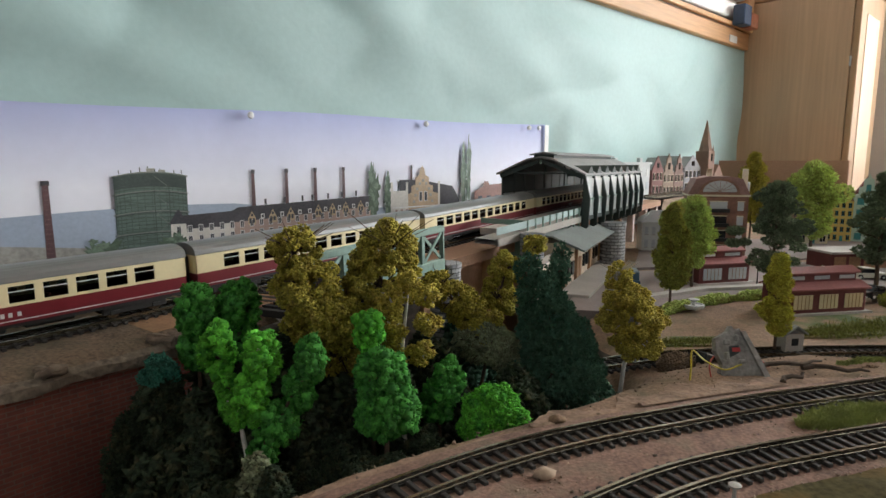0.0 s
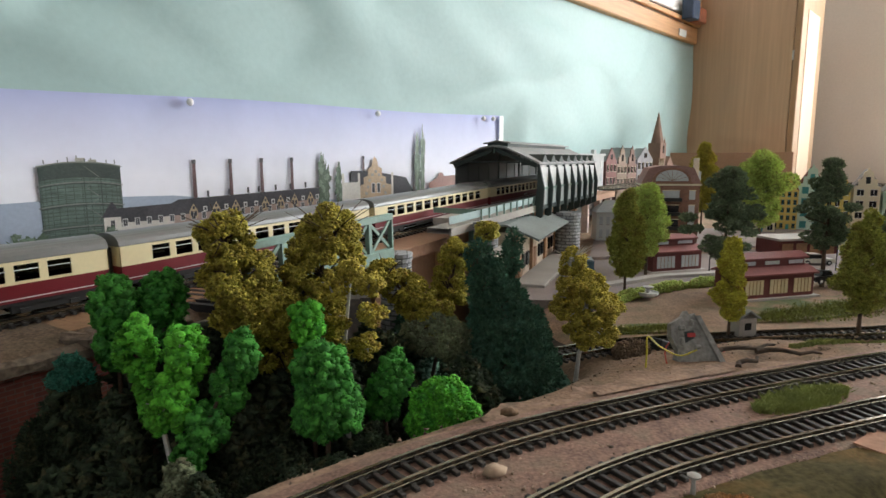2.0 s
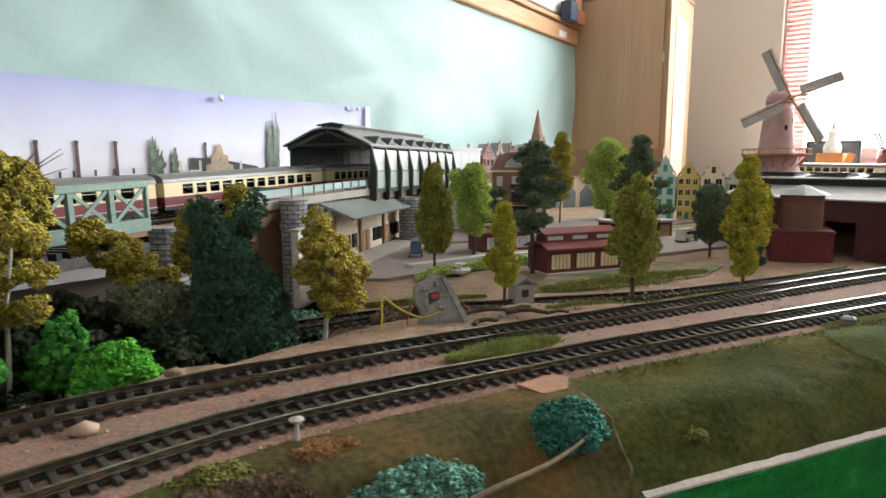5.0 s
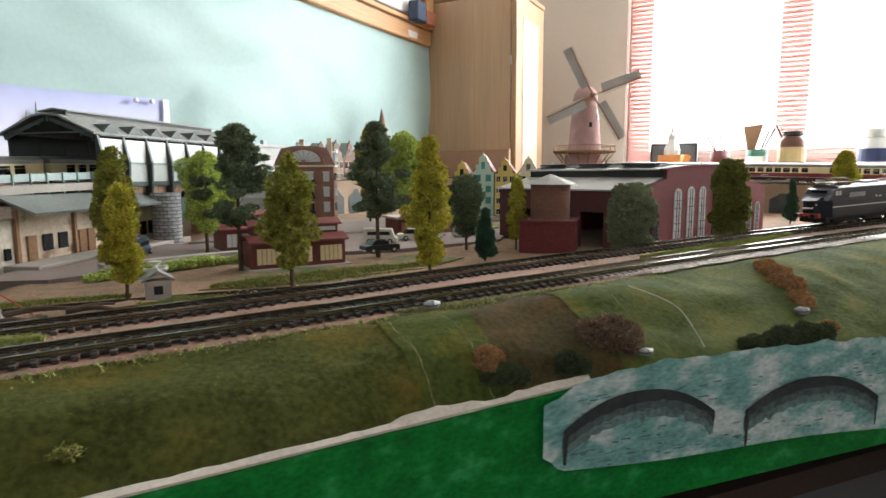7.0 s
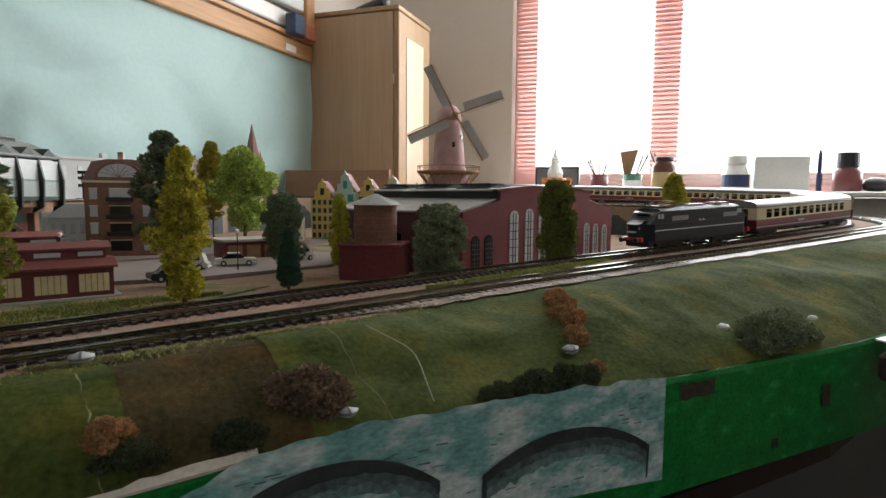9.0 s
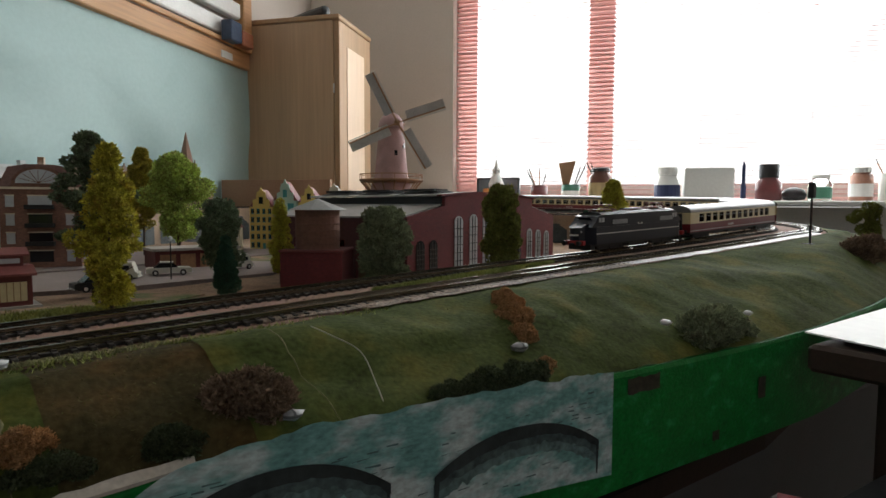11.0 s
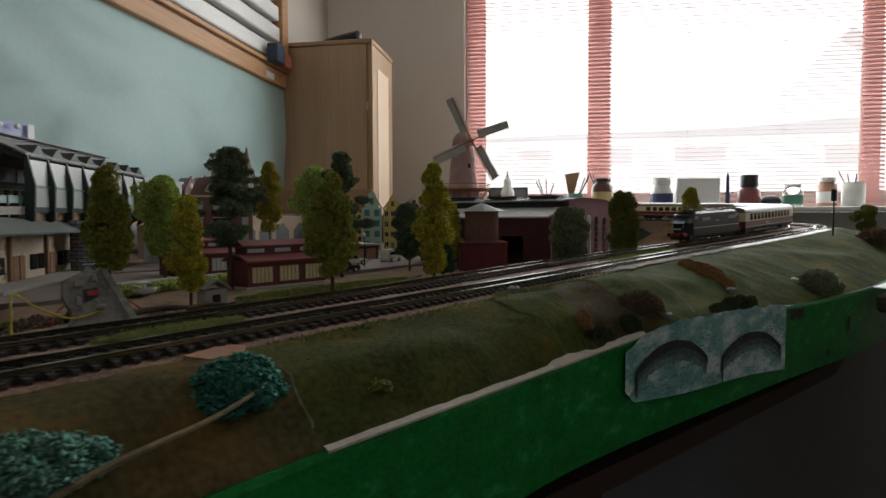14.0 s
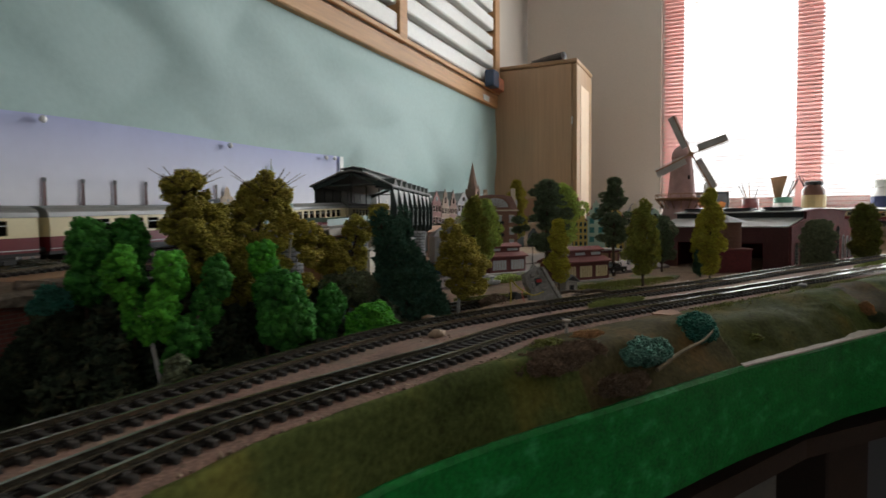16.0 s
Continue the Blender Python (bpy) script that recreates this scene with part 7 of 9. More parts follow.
# Dark scrub at the left; the other dark bushes stand for shaded gaps.
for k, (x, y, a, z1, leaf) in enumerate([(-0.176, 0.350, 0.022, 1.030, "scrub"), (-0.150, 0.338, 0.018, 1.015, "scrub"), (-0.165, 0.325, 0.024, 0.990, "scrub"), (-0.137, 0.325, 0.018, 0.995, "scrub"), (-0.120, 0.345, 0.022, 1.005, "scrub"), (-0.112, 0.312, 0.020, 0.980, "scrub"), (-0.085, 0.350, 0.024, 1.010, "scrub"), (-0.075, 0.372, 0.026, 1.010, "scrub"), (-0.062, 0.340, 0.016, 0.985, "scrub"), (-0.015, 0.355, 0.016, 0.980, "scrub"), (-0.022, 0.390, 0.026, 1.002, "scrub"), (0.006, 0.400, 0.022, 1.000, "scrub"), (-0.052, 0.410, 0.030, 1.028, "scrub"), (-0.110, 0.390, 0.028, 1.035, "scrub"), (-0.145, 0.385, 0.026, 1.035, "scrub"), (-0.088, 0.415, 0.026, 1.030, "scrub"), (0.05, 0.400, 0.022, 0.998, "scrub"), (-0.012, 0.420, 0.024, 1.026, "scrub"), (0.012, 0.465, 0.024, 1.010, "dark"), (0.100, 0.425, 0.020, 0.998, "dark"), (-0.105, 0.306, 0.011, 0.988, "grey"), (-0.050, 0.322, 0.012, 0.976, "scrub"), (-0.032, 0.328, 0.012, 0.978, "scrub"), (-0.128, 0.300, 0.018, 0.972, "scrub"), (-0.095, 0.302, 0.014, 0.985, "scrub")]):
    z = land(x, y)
    bush(x, y, z, a, a * 0.9, max(z1 - z, 0.012), leaf, "dull olive lichen tuft on the bank" if leaf == "grey" else "dark scrub, partly added to fill shaded gaps between the dell trees", 160 + k, 0.0023 if leaf in ("scrub", "dark") else 0.0018)
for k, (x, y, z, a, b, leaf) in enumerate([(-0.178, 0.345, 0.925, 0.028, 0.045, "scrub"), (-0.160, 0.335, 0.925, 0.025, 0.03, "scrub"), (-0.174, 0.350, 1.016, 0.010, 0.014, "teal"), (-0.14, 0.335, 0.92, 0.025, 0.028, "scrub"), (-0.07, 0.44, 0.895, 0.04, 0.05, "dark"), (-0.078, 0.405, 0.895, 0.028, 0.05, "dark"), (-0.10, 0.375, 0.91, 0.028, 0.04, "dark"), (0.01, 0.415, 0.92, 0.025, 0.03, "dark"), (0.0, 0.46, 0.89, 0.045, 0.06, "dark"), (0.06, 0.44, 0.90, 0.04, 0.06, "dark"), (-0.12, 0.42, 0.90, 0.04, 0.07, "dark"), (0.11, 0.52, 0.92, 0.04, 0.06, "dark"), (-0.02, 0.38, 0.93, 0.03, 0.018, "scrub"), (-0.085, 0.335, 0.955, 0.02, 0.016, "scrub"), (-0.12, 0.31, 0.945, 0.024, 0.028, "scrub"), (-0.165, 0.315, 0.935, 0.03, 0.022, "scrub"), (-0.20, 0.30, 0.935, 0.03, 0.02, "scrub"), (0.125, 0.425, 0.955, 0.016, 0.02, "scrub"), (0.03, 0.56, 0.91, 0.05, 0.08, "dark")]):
    bush(x, y, z, a, a * 0.8, b, leaf, "teal lichen tuft on the dark scrub" if leaf == "teal" else "dark scrub in the dell, partly added to stand for shade" if leaf in ("dark", "scrub") else "mossy scrub", 70 + k, 0.0024, twiggy=leaf == "teal")

# the long hedge
hedge_line = [(0.235, 0.645), (0.29, 0.69), (0.35, 0.715), (0.405, 0.735)]
for k in range(3):
    (xa, ya), (xb, yb) = hedge_line[k], hedge_line[k + 1]
    L = math.hypot(xb - xa, yb - ya)
    bush((xa + xb) / 2, (ya + yb) / 2, 0.979, L * 0.53, 0.006, 0.009, "lime", "low clipped light green hedge", 90 + k, 0.0018, math.degrees(math.atan2(yb - ya, xb - xa)))


# red cabins with clerestory roofs
def cabin(at, L, D, panes, cream, label):
    c = thing("cabin", label, "cabin", at, group="red cabins")
    part("wall", MB().box(0, L, 0, D, 0, 0.0275), M_DKRED, c)
    part("eaves_roof", MB().prism([(-0.004, 0.0265), (D * 0.28, 0.0325), (D * 0.72, 0.0325), (D + 0.004, 0.0265), (D + 0.004, 0.0285), (D * 0.72, 0.0345), (D * 0.28, 0.0345), (-0.004, 0.0285)], -0.003, L + 0.003, "x"), M_REDROOF, c)
    part("clerestory", MB().box(0.004, L - 0.004, D * 0.26, D * 0.74, 0.0335, 0.0425), M_DKRED, c)
    part("upper_roof", MB().prism([(D * 0.20, 0.0425), (D * 0.5, 0.0475), (D * 0.80, 0.0425), (D * 0.80, 0.0442), (D * 0.5, 0.0495), (D * 0.20, 0.0442)], 0.0, L, "x"), M_REDROOF, c)
    w = L / panes
    for k in range(panes):
        win_ = part("window", MB().box(w * k + w * 0.16, w * (k + 1) - w * 0.12, -0.0008, 0.0005, 0.0055, 0.0215), cream, c)
        for q in range(1, 5):
            x = w * k + w * 0.16 + w * 0.72 * q / 5
            part("glazing_bar", MB().box(x - 0.0003, x + 0.0003, -0.0012, -0.0006, 0.0055, 0.0215), M_TIMBER, win_)
        part("top_window", MB().box(w * k + w * 0.2, w * (k + 1) - w * 0.2, D * 0.26 - 0.0007, D * 0.26 + 0.0005, 0.0365, 0.0405), M_PALEWIN, c)
    for y in (D * 0.3, D * 0.7):
        part("side_window", MB().box(L - 0.0005, L + 0.0008, y - 0.006, y + 0.006, 0.006, 0.021), M_PALEWIN, c)
    part("foundation", MB().box(-0.004, L + 0.006, -0.005, D + 0.003, -0.004, 0.0015), M_PAVE, c)
    return c


cabin(pose(0.376, 0.640, 0.979, 0, 0, 11), 0.098, 0.042, 3, M_CREAM, "dark red wooden cabin with cream windows")
cabin(pose(0.346, 0.800, 0.980, 0, 0, 14), 0.080, 0.042, 2, M_PALEWIN, "dark red wooden cabin with pale windows")

# water tower
wt = thing("water_tower", "brown water tower with grey cone roof on red base", "water tower", pose(0.738, 0.690, 0.974, 0, 0, -36))
part("base", MB().box(-0.034, 0.034, -0.03, 0.03, 0, 0.041, 0.0008), M_DEPOT, wt)
part("base_cornice", MB().box(-0.0355, 0.0355, -0.0315, 0.0315, 0.0405, 0.0435, 0.0008), M_DKRED, wt)
prof = [(0.0245, 0.0432)]
for k in range(6):
    z = 0.0432 + 0.0072 * k
    prof += [(0.0245, z + 0.0062), (0.0252, z + 0.0064), (0.0252, z + 0.0071), (0.0245, z + 0.0072)]
part("drum", MB().lathe(prof + [(0.0245, 0.0885)], 26), M_TANK, wt)
part("cone_roof", MB().cyl(0, 0, 0.0868, 0.0995, 0.0335, 0.001, 8), M_ROOF, wt)

# engine shed
DEP = pose(0.82, 0.63, 0.974, 0, 0, 18.9)
dp = thing("engine_shed", "wine-red brick engine shed with grey clerestory roof", "engine shed", DEP)
DW, DD = 0.347, 0.235
gable = [(0, 0), (DW, 0), (DW, 0.079), (0.279, 0.092), (0.279, 0.1035), (0.222, 0.1085), (0.128, 0.1085), (0.068, 0.1035), (0.068, 0.092), (0, 0.079)]
part("gable_wall", MB().prism(gable, 0.0, 0.004, "y"), M_DEPOT, dp)
part("coping", MB().prism([(0.06, 0.1035), (0.128, 0.1085), (0.222, 0.1085), (0.287, 0.1035), (0.287, 0.1055), (0.222, 0.1105), (0.128, 0.1105), (0.06, 0.1055)], -0.0015, 0.006, "y"), M_DEPOT, dp)
M_SIDE = brick_mat("wine_brick_side", (0.21, 0.034, 0.034), (0.165, 0.027, 0.029), (0.09, 0.03, 0.03), 0.004, 0.0014, turn=(radians(90), 0, radians(90)))
y0 = 0.0045
for a, b in ((0.045, 0.083), (0.103, 0.141), (0.161, 0.199)):
    part("gate_pillar", MB().box(0.0, 0.004, y0, a, 0, 0.077), M_SIDE, dp)
    part("gate_lintel", MB().box(0.0, 0.004, a, b, 0.050, 0.077), M_SIDE, dp)
    y0 = b
part("gate_pillar", MB().box(0.0, 0.004, y0, DD, 0, 0.077), M_SIDE, dp)
part("far_wall", MB().box(DW - 0.004, DW, 0.0045, DD, 0, 0.077), M_DEPOT, dp)
part("rear_wall", MB().box(0.0045, DW - 0.0045, DD - 0.004, DD, 0, 0.077), M_DEPOT, dp)
for s in (0, 1):
    prof = [(-0.004, 0.0775), (0.066, 0.0925), (0.066, 0.0945), (-0.004, 0.0795)]
    prof = prof if s == 0 else [(DW - p, z) for p, z in prof][::-1]
    part("aisle_roof", MB().prism(prof, 0.0045, DD + 0.004, "y"), M_DEPROOF, dp)
    x0, x1 = (0.0665, 0.070) if s == 0 else (0.277, 0.2805)
    part("clerestory", MB().box(x0, x1, 0.0045, DD, 0.092, 0.1035), M_BLACK, dp)
part("upper_roof", MB().prism([(0.060, 0.1038), (0.128, 0.1085), (0.219, 0.1085), (0.287, 0.1038), (0.287, 0.1058), (0.219, 0.1106), (0.128, 0.1106), (0.060, 0.1058)], 0.0065, DD + 0.004, "y"), M_DEPROOF, dp)
for k in range(3):
    y = 0.022 + 0.075 * k
    v_ = part("roof_vent", MB().prism([(0.072, 0.1075), (0.094, 0.1125), (0.116, 0.1105), (0.116, 0.1085), (0.072, 0.1062)], y, y + 0.055, "y"), M_BLACK, dp)
    for q in range(6):
        part("louvre", MB().box(0.078 + 0.005 * q, 0.0805 + 0.005 * q, y + 0.002, y + 0.053, 0.111, 0.1135), M_BLACK, v_)
for k, (x, h, wd) in enumerate(((0.022, 0.052, 0.0075), (0.046, 0.052, 0.0075), (0.096, 0.080, 0.0085), (0.128, 0.082, 0.0085), (0.158, 0.082, 0.0085), (0.196, 0.080, 0.0085), (0.238, 0.078, 0.0085), (0.272, 0.06, 0.0075), (0.298, 0.058, 0.0075), (0.324, 0.056, 0.0075))):
    pts = [(x - wd, 0.014), (x + wd, 0.014), (x + wd, h - 0.006), (x + wd * 0.6, h - 0.0015), (x, h), (x - wd * 0.6, h - 0.0015), (x - wd, h - 0.006)]
    w_ = part("window", MB().prism(pts, -0.0008, 0.0005, "y"), M_PALEWIN if k in (2, 3, 4, 7, 8, 9) else M_WIN, dp)
    for q in (-0.33, 0.33):
        part("glazing_bar", MB().box(x + wd * q - 0.0005, x + wd * q + 0.0005, -0.0014, -0.0007, 0.014, h - 0.003), M_BLACK, w_)
    for q in range(1, 6):
        z = 0.014 + (h - 0.02) * q / 6
        part("glazing_bar", MB().box(x - wd, x + wd, -0.0014, -0.0007, z - 0.0004, z + 0.0004), M_BLACK, w_)
part("floor_slab", MB().box(0.005, DW - 0.005, 0.005, DD - 0.005, -0.002, 0.002), M_UNDER, dp)
for a in (0.064, 0.122):
    part("smoke_duct", MB().box(0.05, 0.054, a - 0.002, a + 0.002, 0.05, 0.091), M_BLACK, dp)

# windmill
MILL = pose(1.072, 1.137, 0.974)
mill = thing("windmill", "pinkish brick tower windmill with four lattice sails", "windmill", MILL)
part("tower", MB().lathe([(0.062, 0), (0.058, 0.05), (0.045, 0.12), (0.0335, 0.158), (0.031, 0.19), (0.0265, 0.235), (0.024, 0.250)], 20), M_MILL, mill, smooth=True)
part("cap", MB().lathe([(0.025, 0.250), (0.026, 0.254), (0.0235, 0.266), (0.016, 0.277), (0.006, 0.283), (0.0006, 0.284)], 18), M_MILL, mill, smooth=True)
gal = part("gallery", MB().lathe([(0.034, 0.140), (0.064, 0.1435), (0.0655, 0.1455), (0.0655, 0.1475), (0.034, 0.1465)], 24), M_TIMBER, mill)
for k in range(16):
    a = 2 * math.pi * k / 16
    part("gallery_strut", MB().tube([(0.036 * math.cos(a), 0.036 * math.sin(a), 0.112), (0.062 * math.cos(a), 0.062 * math.sin(a), 0.143)], 0.0013, 5), M_TIMBER, gal)
    part("rail_post", MB().tube([(0.064 * math.cos(a), 0.064 * math.sin(a), 0.147), (0.064 * math.cos(a), 0.064 * math.sin(a), 0.1575)], 0.0006, 5), M_TIMBER, gal)
part("handrail", MB().tube([(0.064 * math.cos(2 * math.pi * k / 24), 0.064 * math.sin(2 * math.pi * k / 24), 0.1575) for k in range(25)], 0.0009, 5), M_TIMBER, gal)
for a, z in ((-100, 0.2), (-140, 0.17), (-60, 0.215)):
    part("window", MB().box(-0.003, 0.003, -0.0006, 0.001, -0.005, 0.005, 0, pose(0.030 * math.cos(radians(a)), 0.030 * math.sin(radians(a)), z, 0, 0, a + 90)), M_WIN, mill)
HUB = pose(-0.006, -0.036, 0.258, 0, 0, -14)
part("axle", MB().cyl(0, 0, -0.012, 0.030, 0.003, n=10, m=HUB @ pose(0, 0, 0, -90)), M_TIMBER, mill)
part("hub", MB().box(-0.005, 0.005, -0.0045, 0.0035, -0.005, 0.005, 0.001, HUB), M_TIMBER, mill)
for k in range(4):
    S = HUB @ pose(0, -0.003, 0, 0, (-20, -118, -205, -303)[k], 0)
    sail = part("sail", MB().box(0.0, 0.106, -0.0014, 0.0014, -0.0014, 0.0014, 0, S), M_TIMBER, mill)
    fr = MB()
    for z in (-0.0045, 0.0165):
        fr.box(0.022, 0.106, -0.0008, 0.0008, z - 0.0008, z + 0.0008, 0, S)
    for q in range(17):
        x = 0.022 + 0.084 * q / 16
        fr.box(x - 0.0006, x + 0.0006, -0.0007, 0.0007, -0.0045, 0.0165, 0, S)
    for z in (0.004, 0.0075, 0.011, 0.0135):
        fr.box(0.022, 0.106, -0.0005, 0.0005, z - 0.0005, z + 0.0005, 0, S)
    part("lattice", fr, M_SAIL, sail)
    part("canvas", MB().box(0.022, 0.106, 0.0009, 0.0013, 0.0015, 0.0155, 0, S), M_SAIL, sail)
part("tail_pole", MB().tube([(0.01, 0.02, 0.262), (0.042, 0.03, 0.262)], 0.0012, 6), M_TIMBER, mill)
part("cross_pole", MB().tube([(0.036, 0.01, 0.266), (0.05, 0.04, 0.255)], 0.0012, 6), M_TIMBER, mill)


# houses
def gable_house(at, w, d, h, top, wall_m, roof_m, trim, floors, bays, label, stepped=True, win=M_WIN, door_m=M_TEAL, name="town_house"):
    """A narrow house with a shaped front gable, front along x."""
    c = thing(name, label, "house", at, group="town houses")
    if stepped:
        g = [(0, 0), (w, 0), (w, h), (w * 0.86, h), (w * 0.86, h + (top - h) * 0.35), (w * 0.72, h + (top - h) * 0.4), (w * 0.68, h + (top - h) * 0.75), (w * 0.58, h + (top - h) * 0.8), (w * 0.5, top), (w * 0.42, h + (top - h) * 0.8), (w * 0.32, h + (top - h) * 0.75), (w * 0.28, h + (top - h) * 0.4), (w * 0.14, h + (top - h) * 0.35), (w * 0.14, h), (0, h)]
    else:
        g = [(0, 0), (w, 0), (w, h), (w * 0.5, top), (0, h)]
    part("front_wall", MB().prism(g, 0, 0.003, "y"), wall_m, c)
    part("body", MB().box(0.0005, w - 0.0005, 0.003, d, 0, h), wall_m, c)
    part("roof", MB().prism([(-0.001, h), (w * 0.5, top - (top - h) * 0.12), (w + 0.001, h), (w - 0.001, h - 0.001), (w * 0.5, top - (top - h) * 0.2), (0.001, h - 0.001)], 0.0032, d + 0.002, "y"), roof_m, c)
    for f in range(floors):
        for b in range(bays):
            x = w * (b + 0.5) / bays
            z = h * (f + 0.22) / floors
            ww, hh = w / bays * 0.26, h / floors * 0.52
            if f == 0 and b == bays // 2:
                part("door", MB().box(x - ww, x + ww, -0.0006, 0.0004, 0, hh * 1.3), door_m, c)
                continue
            w_ = part("window", MB().box(x - ww, x + ww, -0.0005, 0.0004, z, z + hh), win, c)
            part("window_frame", MB().box(x - ww - 0.0006, x + ww + 0.0006, -0.0011, -0.0006, z + hh, z + hh + 0.0008).box(x - ww - 0.0006, x + ww + 0.0006, -0.0011, -0.0006, z - 0.001, z).box(x - 0.0003, x + 0.0003, -0.0011, -0.0006, z, z + hh), trim, w_)
    part("attic_window", MB().box(w * 0.5 - w * 0.09, w * 0.5 + w * 0.09, -0.0006, 0.0004, h + (top - h) * 0.15, h + (top - h) * 0.5), win, c)
    return c


gable_house(pose(0.822, 1.275, 0.98, 0, 0, -32), 0.046, 0.05, 0.085, 0.125, M_YELLOW, M_REDROOF, M_TEAL, 5, 4, "tall yellow gabled town house with dark windows")
gable_house(pose(0.866, 1.258, 0.98, 0, 0, -32), 0.046, 0.05, 0.098, 0.142, M_MINT, M_REDROOF, M_TEAL, 4, 2, "mint and cream gabled town house with teal trim", win=M_TEAL)
gable_house(pose(0.908, 1.232, 0.98, 0, 0, -32), 0.044, 0.05, 0.095, 0.130, M_YELLOW, M_REDROOF, M_WHITE, 4, 3, "yellow gabled town house with white trim")
gable_house(pose(0.951, 1.208, 0.98, 0, 0, -32), 0.046, 0.05, 0.095, 0.135, M_CREAMF, M_ROOF, M_WHITE, 4, 2, "cream gabled town house with rounded top")
gable_house(pose(0.996, 1.183, 0.98, 0, 0, -32), 0.046, 0.05, 0.085, 0.120, M_MINT, M_ROOF, M_WHITE, 3, 2, "pale green gabled town house behind the shed")
gable_house(pose(0.735, 1.23, 0.98, 0, 0, -20), 0.055, 0.05, 0.045, 0.095, M_CREAMF, M_REDROOF, M_WHITE, 2, 3, "small cream house with steep red roof", False)
gable_house(pose(0.30, 1.20, 0.98, 0, 0, -15), 0.045, 0.04, 0.025, 0.045, M_CREAMF, M_REDROOF, M_WHITE, 1, 3, "small cream house with red roof", False)

# tall brown apartment house with an arched dormer
ap = thing("apartment_house", "tall brown brick apartment house with arched pale dormer", "house", pose(0.429, 1.043, 0.978, 0, 0, -14), group="town houses")
AW, AD, AH = 0.094, 0.070, 0.112
part("wall", MB().box(0, AW, 0, AD, 0, AH), M_HOUSE, ap)
part("mansard_roof", MB().prism([(-0.003, AH), (0.010, AH + 0.027), (0.03, AH + 0.031), (AW - 0.03, AH + 0.031), (AW - 0.010, AH + 0.027), (AW + 0.003, AH)], 0.004, AD - 0.002, "y"), mat("faded_mansard_slate", (0.27, 0.155, 0.135), 0.7, spread=0.25), ap)
arcp = [(0.012, AH)] + [(AW * 0.5 - 0.032 * math.cos(math.pi * k / 14), AH + 0.004 + 0.024 * math.sin(math.pi * k / 14)) for k in range(15)] + [(AW - 0.012, AH)]
dm = part("arched_dormer", MB().prism(arcp, -0.002, 0.02, "y"), M_HOUSE, ap)
arcq = [(AW * 0.5 - 0.027 * math.cos(math.pi * k / 14), AH + 0.005 + 0.019 * math.sin(math.pi * k / 14)) for k in range(15)]
part("arched_window", MB().prism(arcq, -0.0032, -0.0021, "y"), M_PALEWIN, dm)
for k in range(1, 8):
    a = math.pi * k / 8
    part("glazing_bar", MB().tube([(AW * 0.5, -0.0036, AH + 0.0055), (AW * 0.5 - 0.026 * math.cos(a), -0.0036, AH + 0.005 + 0.018 * math.sin(a))], 0.0004, 4), M_HOUSE, dm)
for f in range(4):
    z = 0.010 + 0.025 * f
    for k, x in enumerate((0.012, AW * 0.5, AW - 0.012)):
        ww = 0.005 if k != 1 else 0.014
        w_ = part("window", MB().box(x - ww, x + ww, -0.0006, 0.0004, z, z + 0.015), M_WIN if k == 1 and f < 3 else M_PALEWIN, ap)
        part("window_frame", MB().box(x - ww - 0.0008, x + ww + 0.0008, -0.0013, -0.0007, z + 0.015, z + 0.0165), M_CREAMF, w_)
    for y in (0.018, 0.038, 0.058):
        part("window", MB().box(AW - 0.0004, AW + 0.0006, y - 0.0045, y + 0.0045, z, z + 0.014), M_PALEWIN if (f + int(y * 100)) % 2 else M_WIN, ap)
    if f:
        part("balcony", MB().box(AW * 0.5 - 0.017, AW * 0.5 + 0.017, -0.008, -0.0007, z - 0.003, z + 0.003), M_UNDER, ap)
part("cornice", MB().box(-0.0025, AW + 0.0025, -0.0025, AD, AH - 0.003, AH), M_CREAMF, ap)
for x, y in ((AW - 0.006, 0.01), (AW * 0.4, 0.05)):
    part("chimney", MB().box(x - 0.004, x + 0.004, y - 0.004, y + 0.004, AH + 0.008, AH + 0.044, 0.0006), M_PLASTER, ap)
for y in (0.02, 0.045):
    part("side_dormer", MB().box(AW - 0.008, AW + 0.004, y - 0.007, y + 0.007, AH + 0.004, AH + 0.022, 0.002), M_PALEWIN, ap)

# low white house behind the station hall, and a dark signal gantry on the line
wh = thing("town_house", "low white house with grey hipped roof", "house", pose(0.375, 1.120, 0.979, 0, 0, -8), group="town houses")
part("wall", MB().box(0, 0.068, 0, 0.05, 0, 0.055), M_GLAZE, wh)
part("roof", MB().add([(-0.004, -0.004, 0.055), (0.072, -0.004, 0.055), (0.072, 0.054, 0.055), (-0.004, 0.054, 0.055), (0.02, 0.025, 0.076), (0.048, 0.025, 0.076)], [(0, 1, 5, 4), (1, 2, 5), (2, 3, 4, 5), (3, 0, 4), (3, 2, 1, 0)]), M_ROOF, wh)
for f_ in range(2):
    for b_ in range(5):
        x = 0.008 + 0.013 * b_
        w_ = part("window", MB().box(x - 0.003, x + 0.003, -0.0006, 0.0004, 0.008 + 0.024 * f_, 0.022 + 0.024 * f_), M_PALEWIN, wh)
        part("window_sill", MB().box(x - 0.0038, x + 0.0038, -0.0012, -0.0006, 0.0068 + 0.024 * f_, 0.008 + 0.024 * f_), M_PAVE, w_)
sg = thing("signal_mast", "dark lattice signal with two arms on the elevated line", "signal", pose(0.409, 1.372, 1.066))
part("mast", MB().box(-0.0015, 0.0015, -0.0015, 0.0015, -0.004, 0.048), M_UNDER, sg)
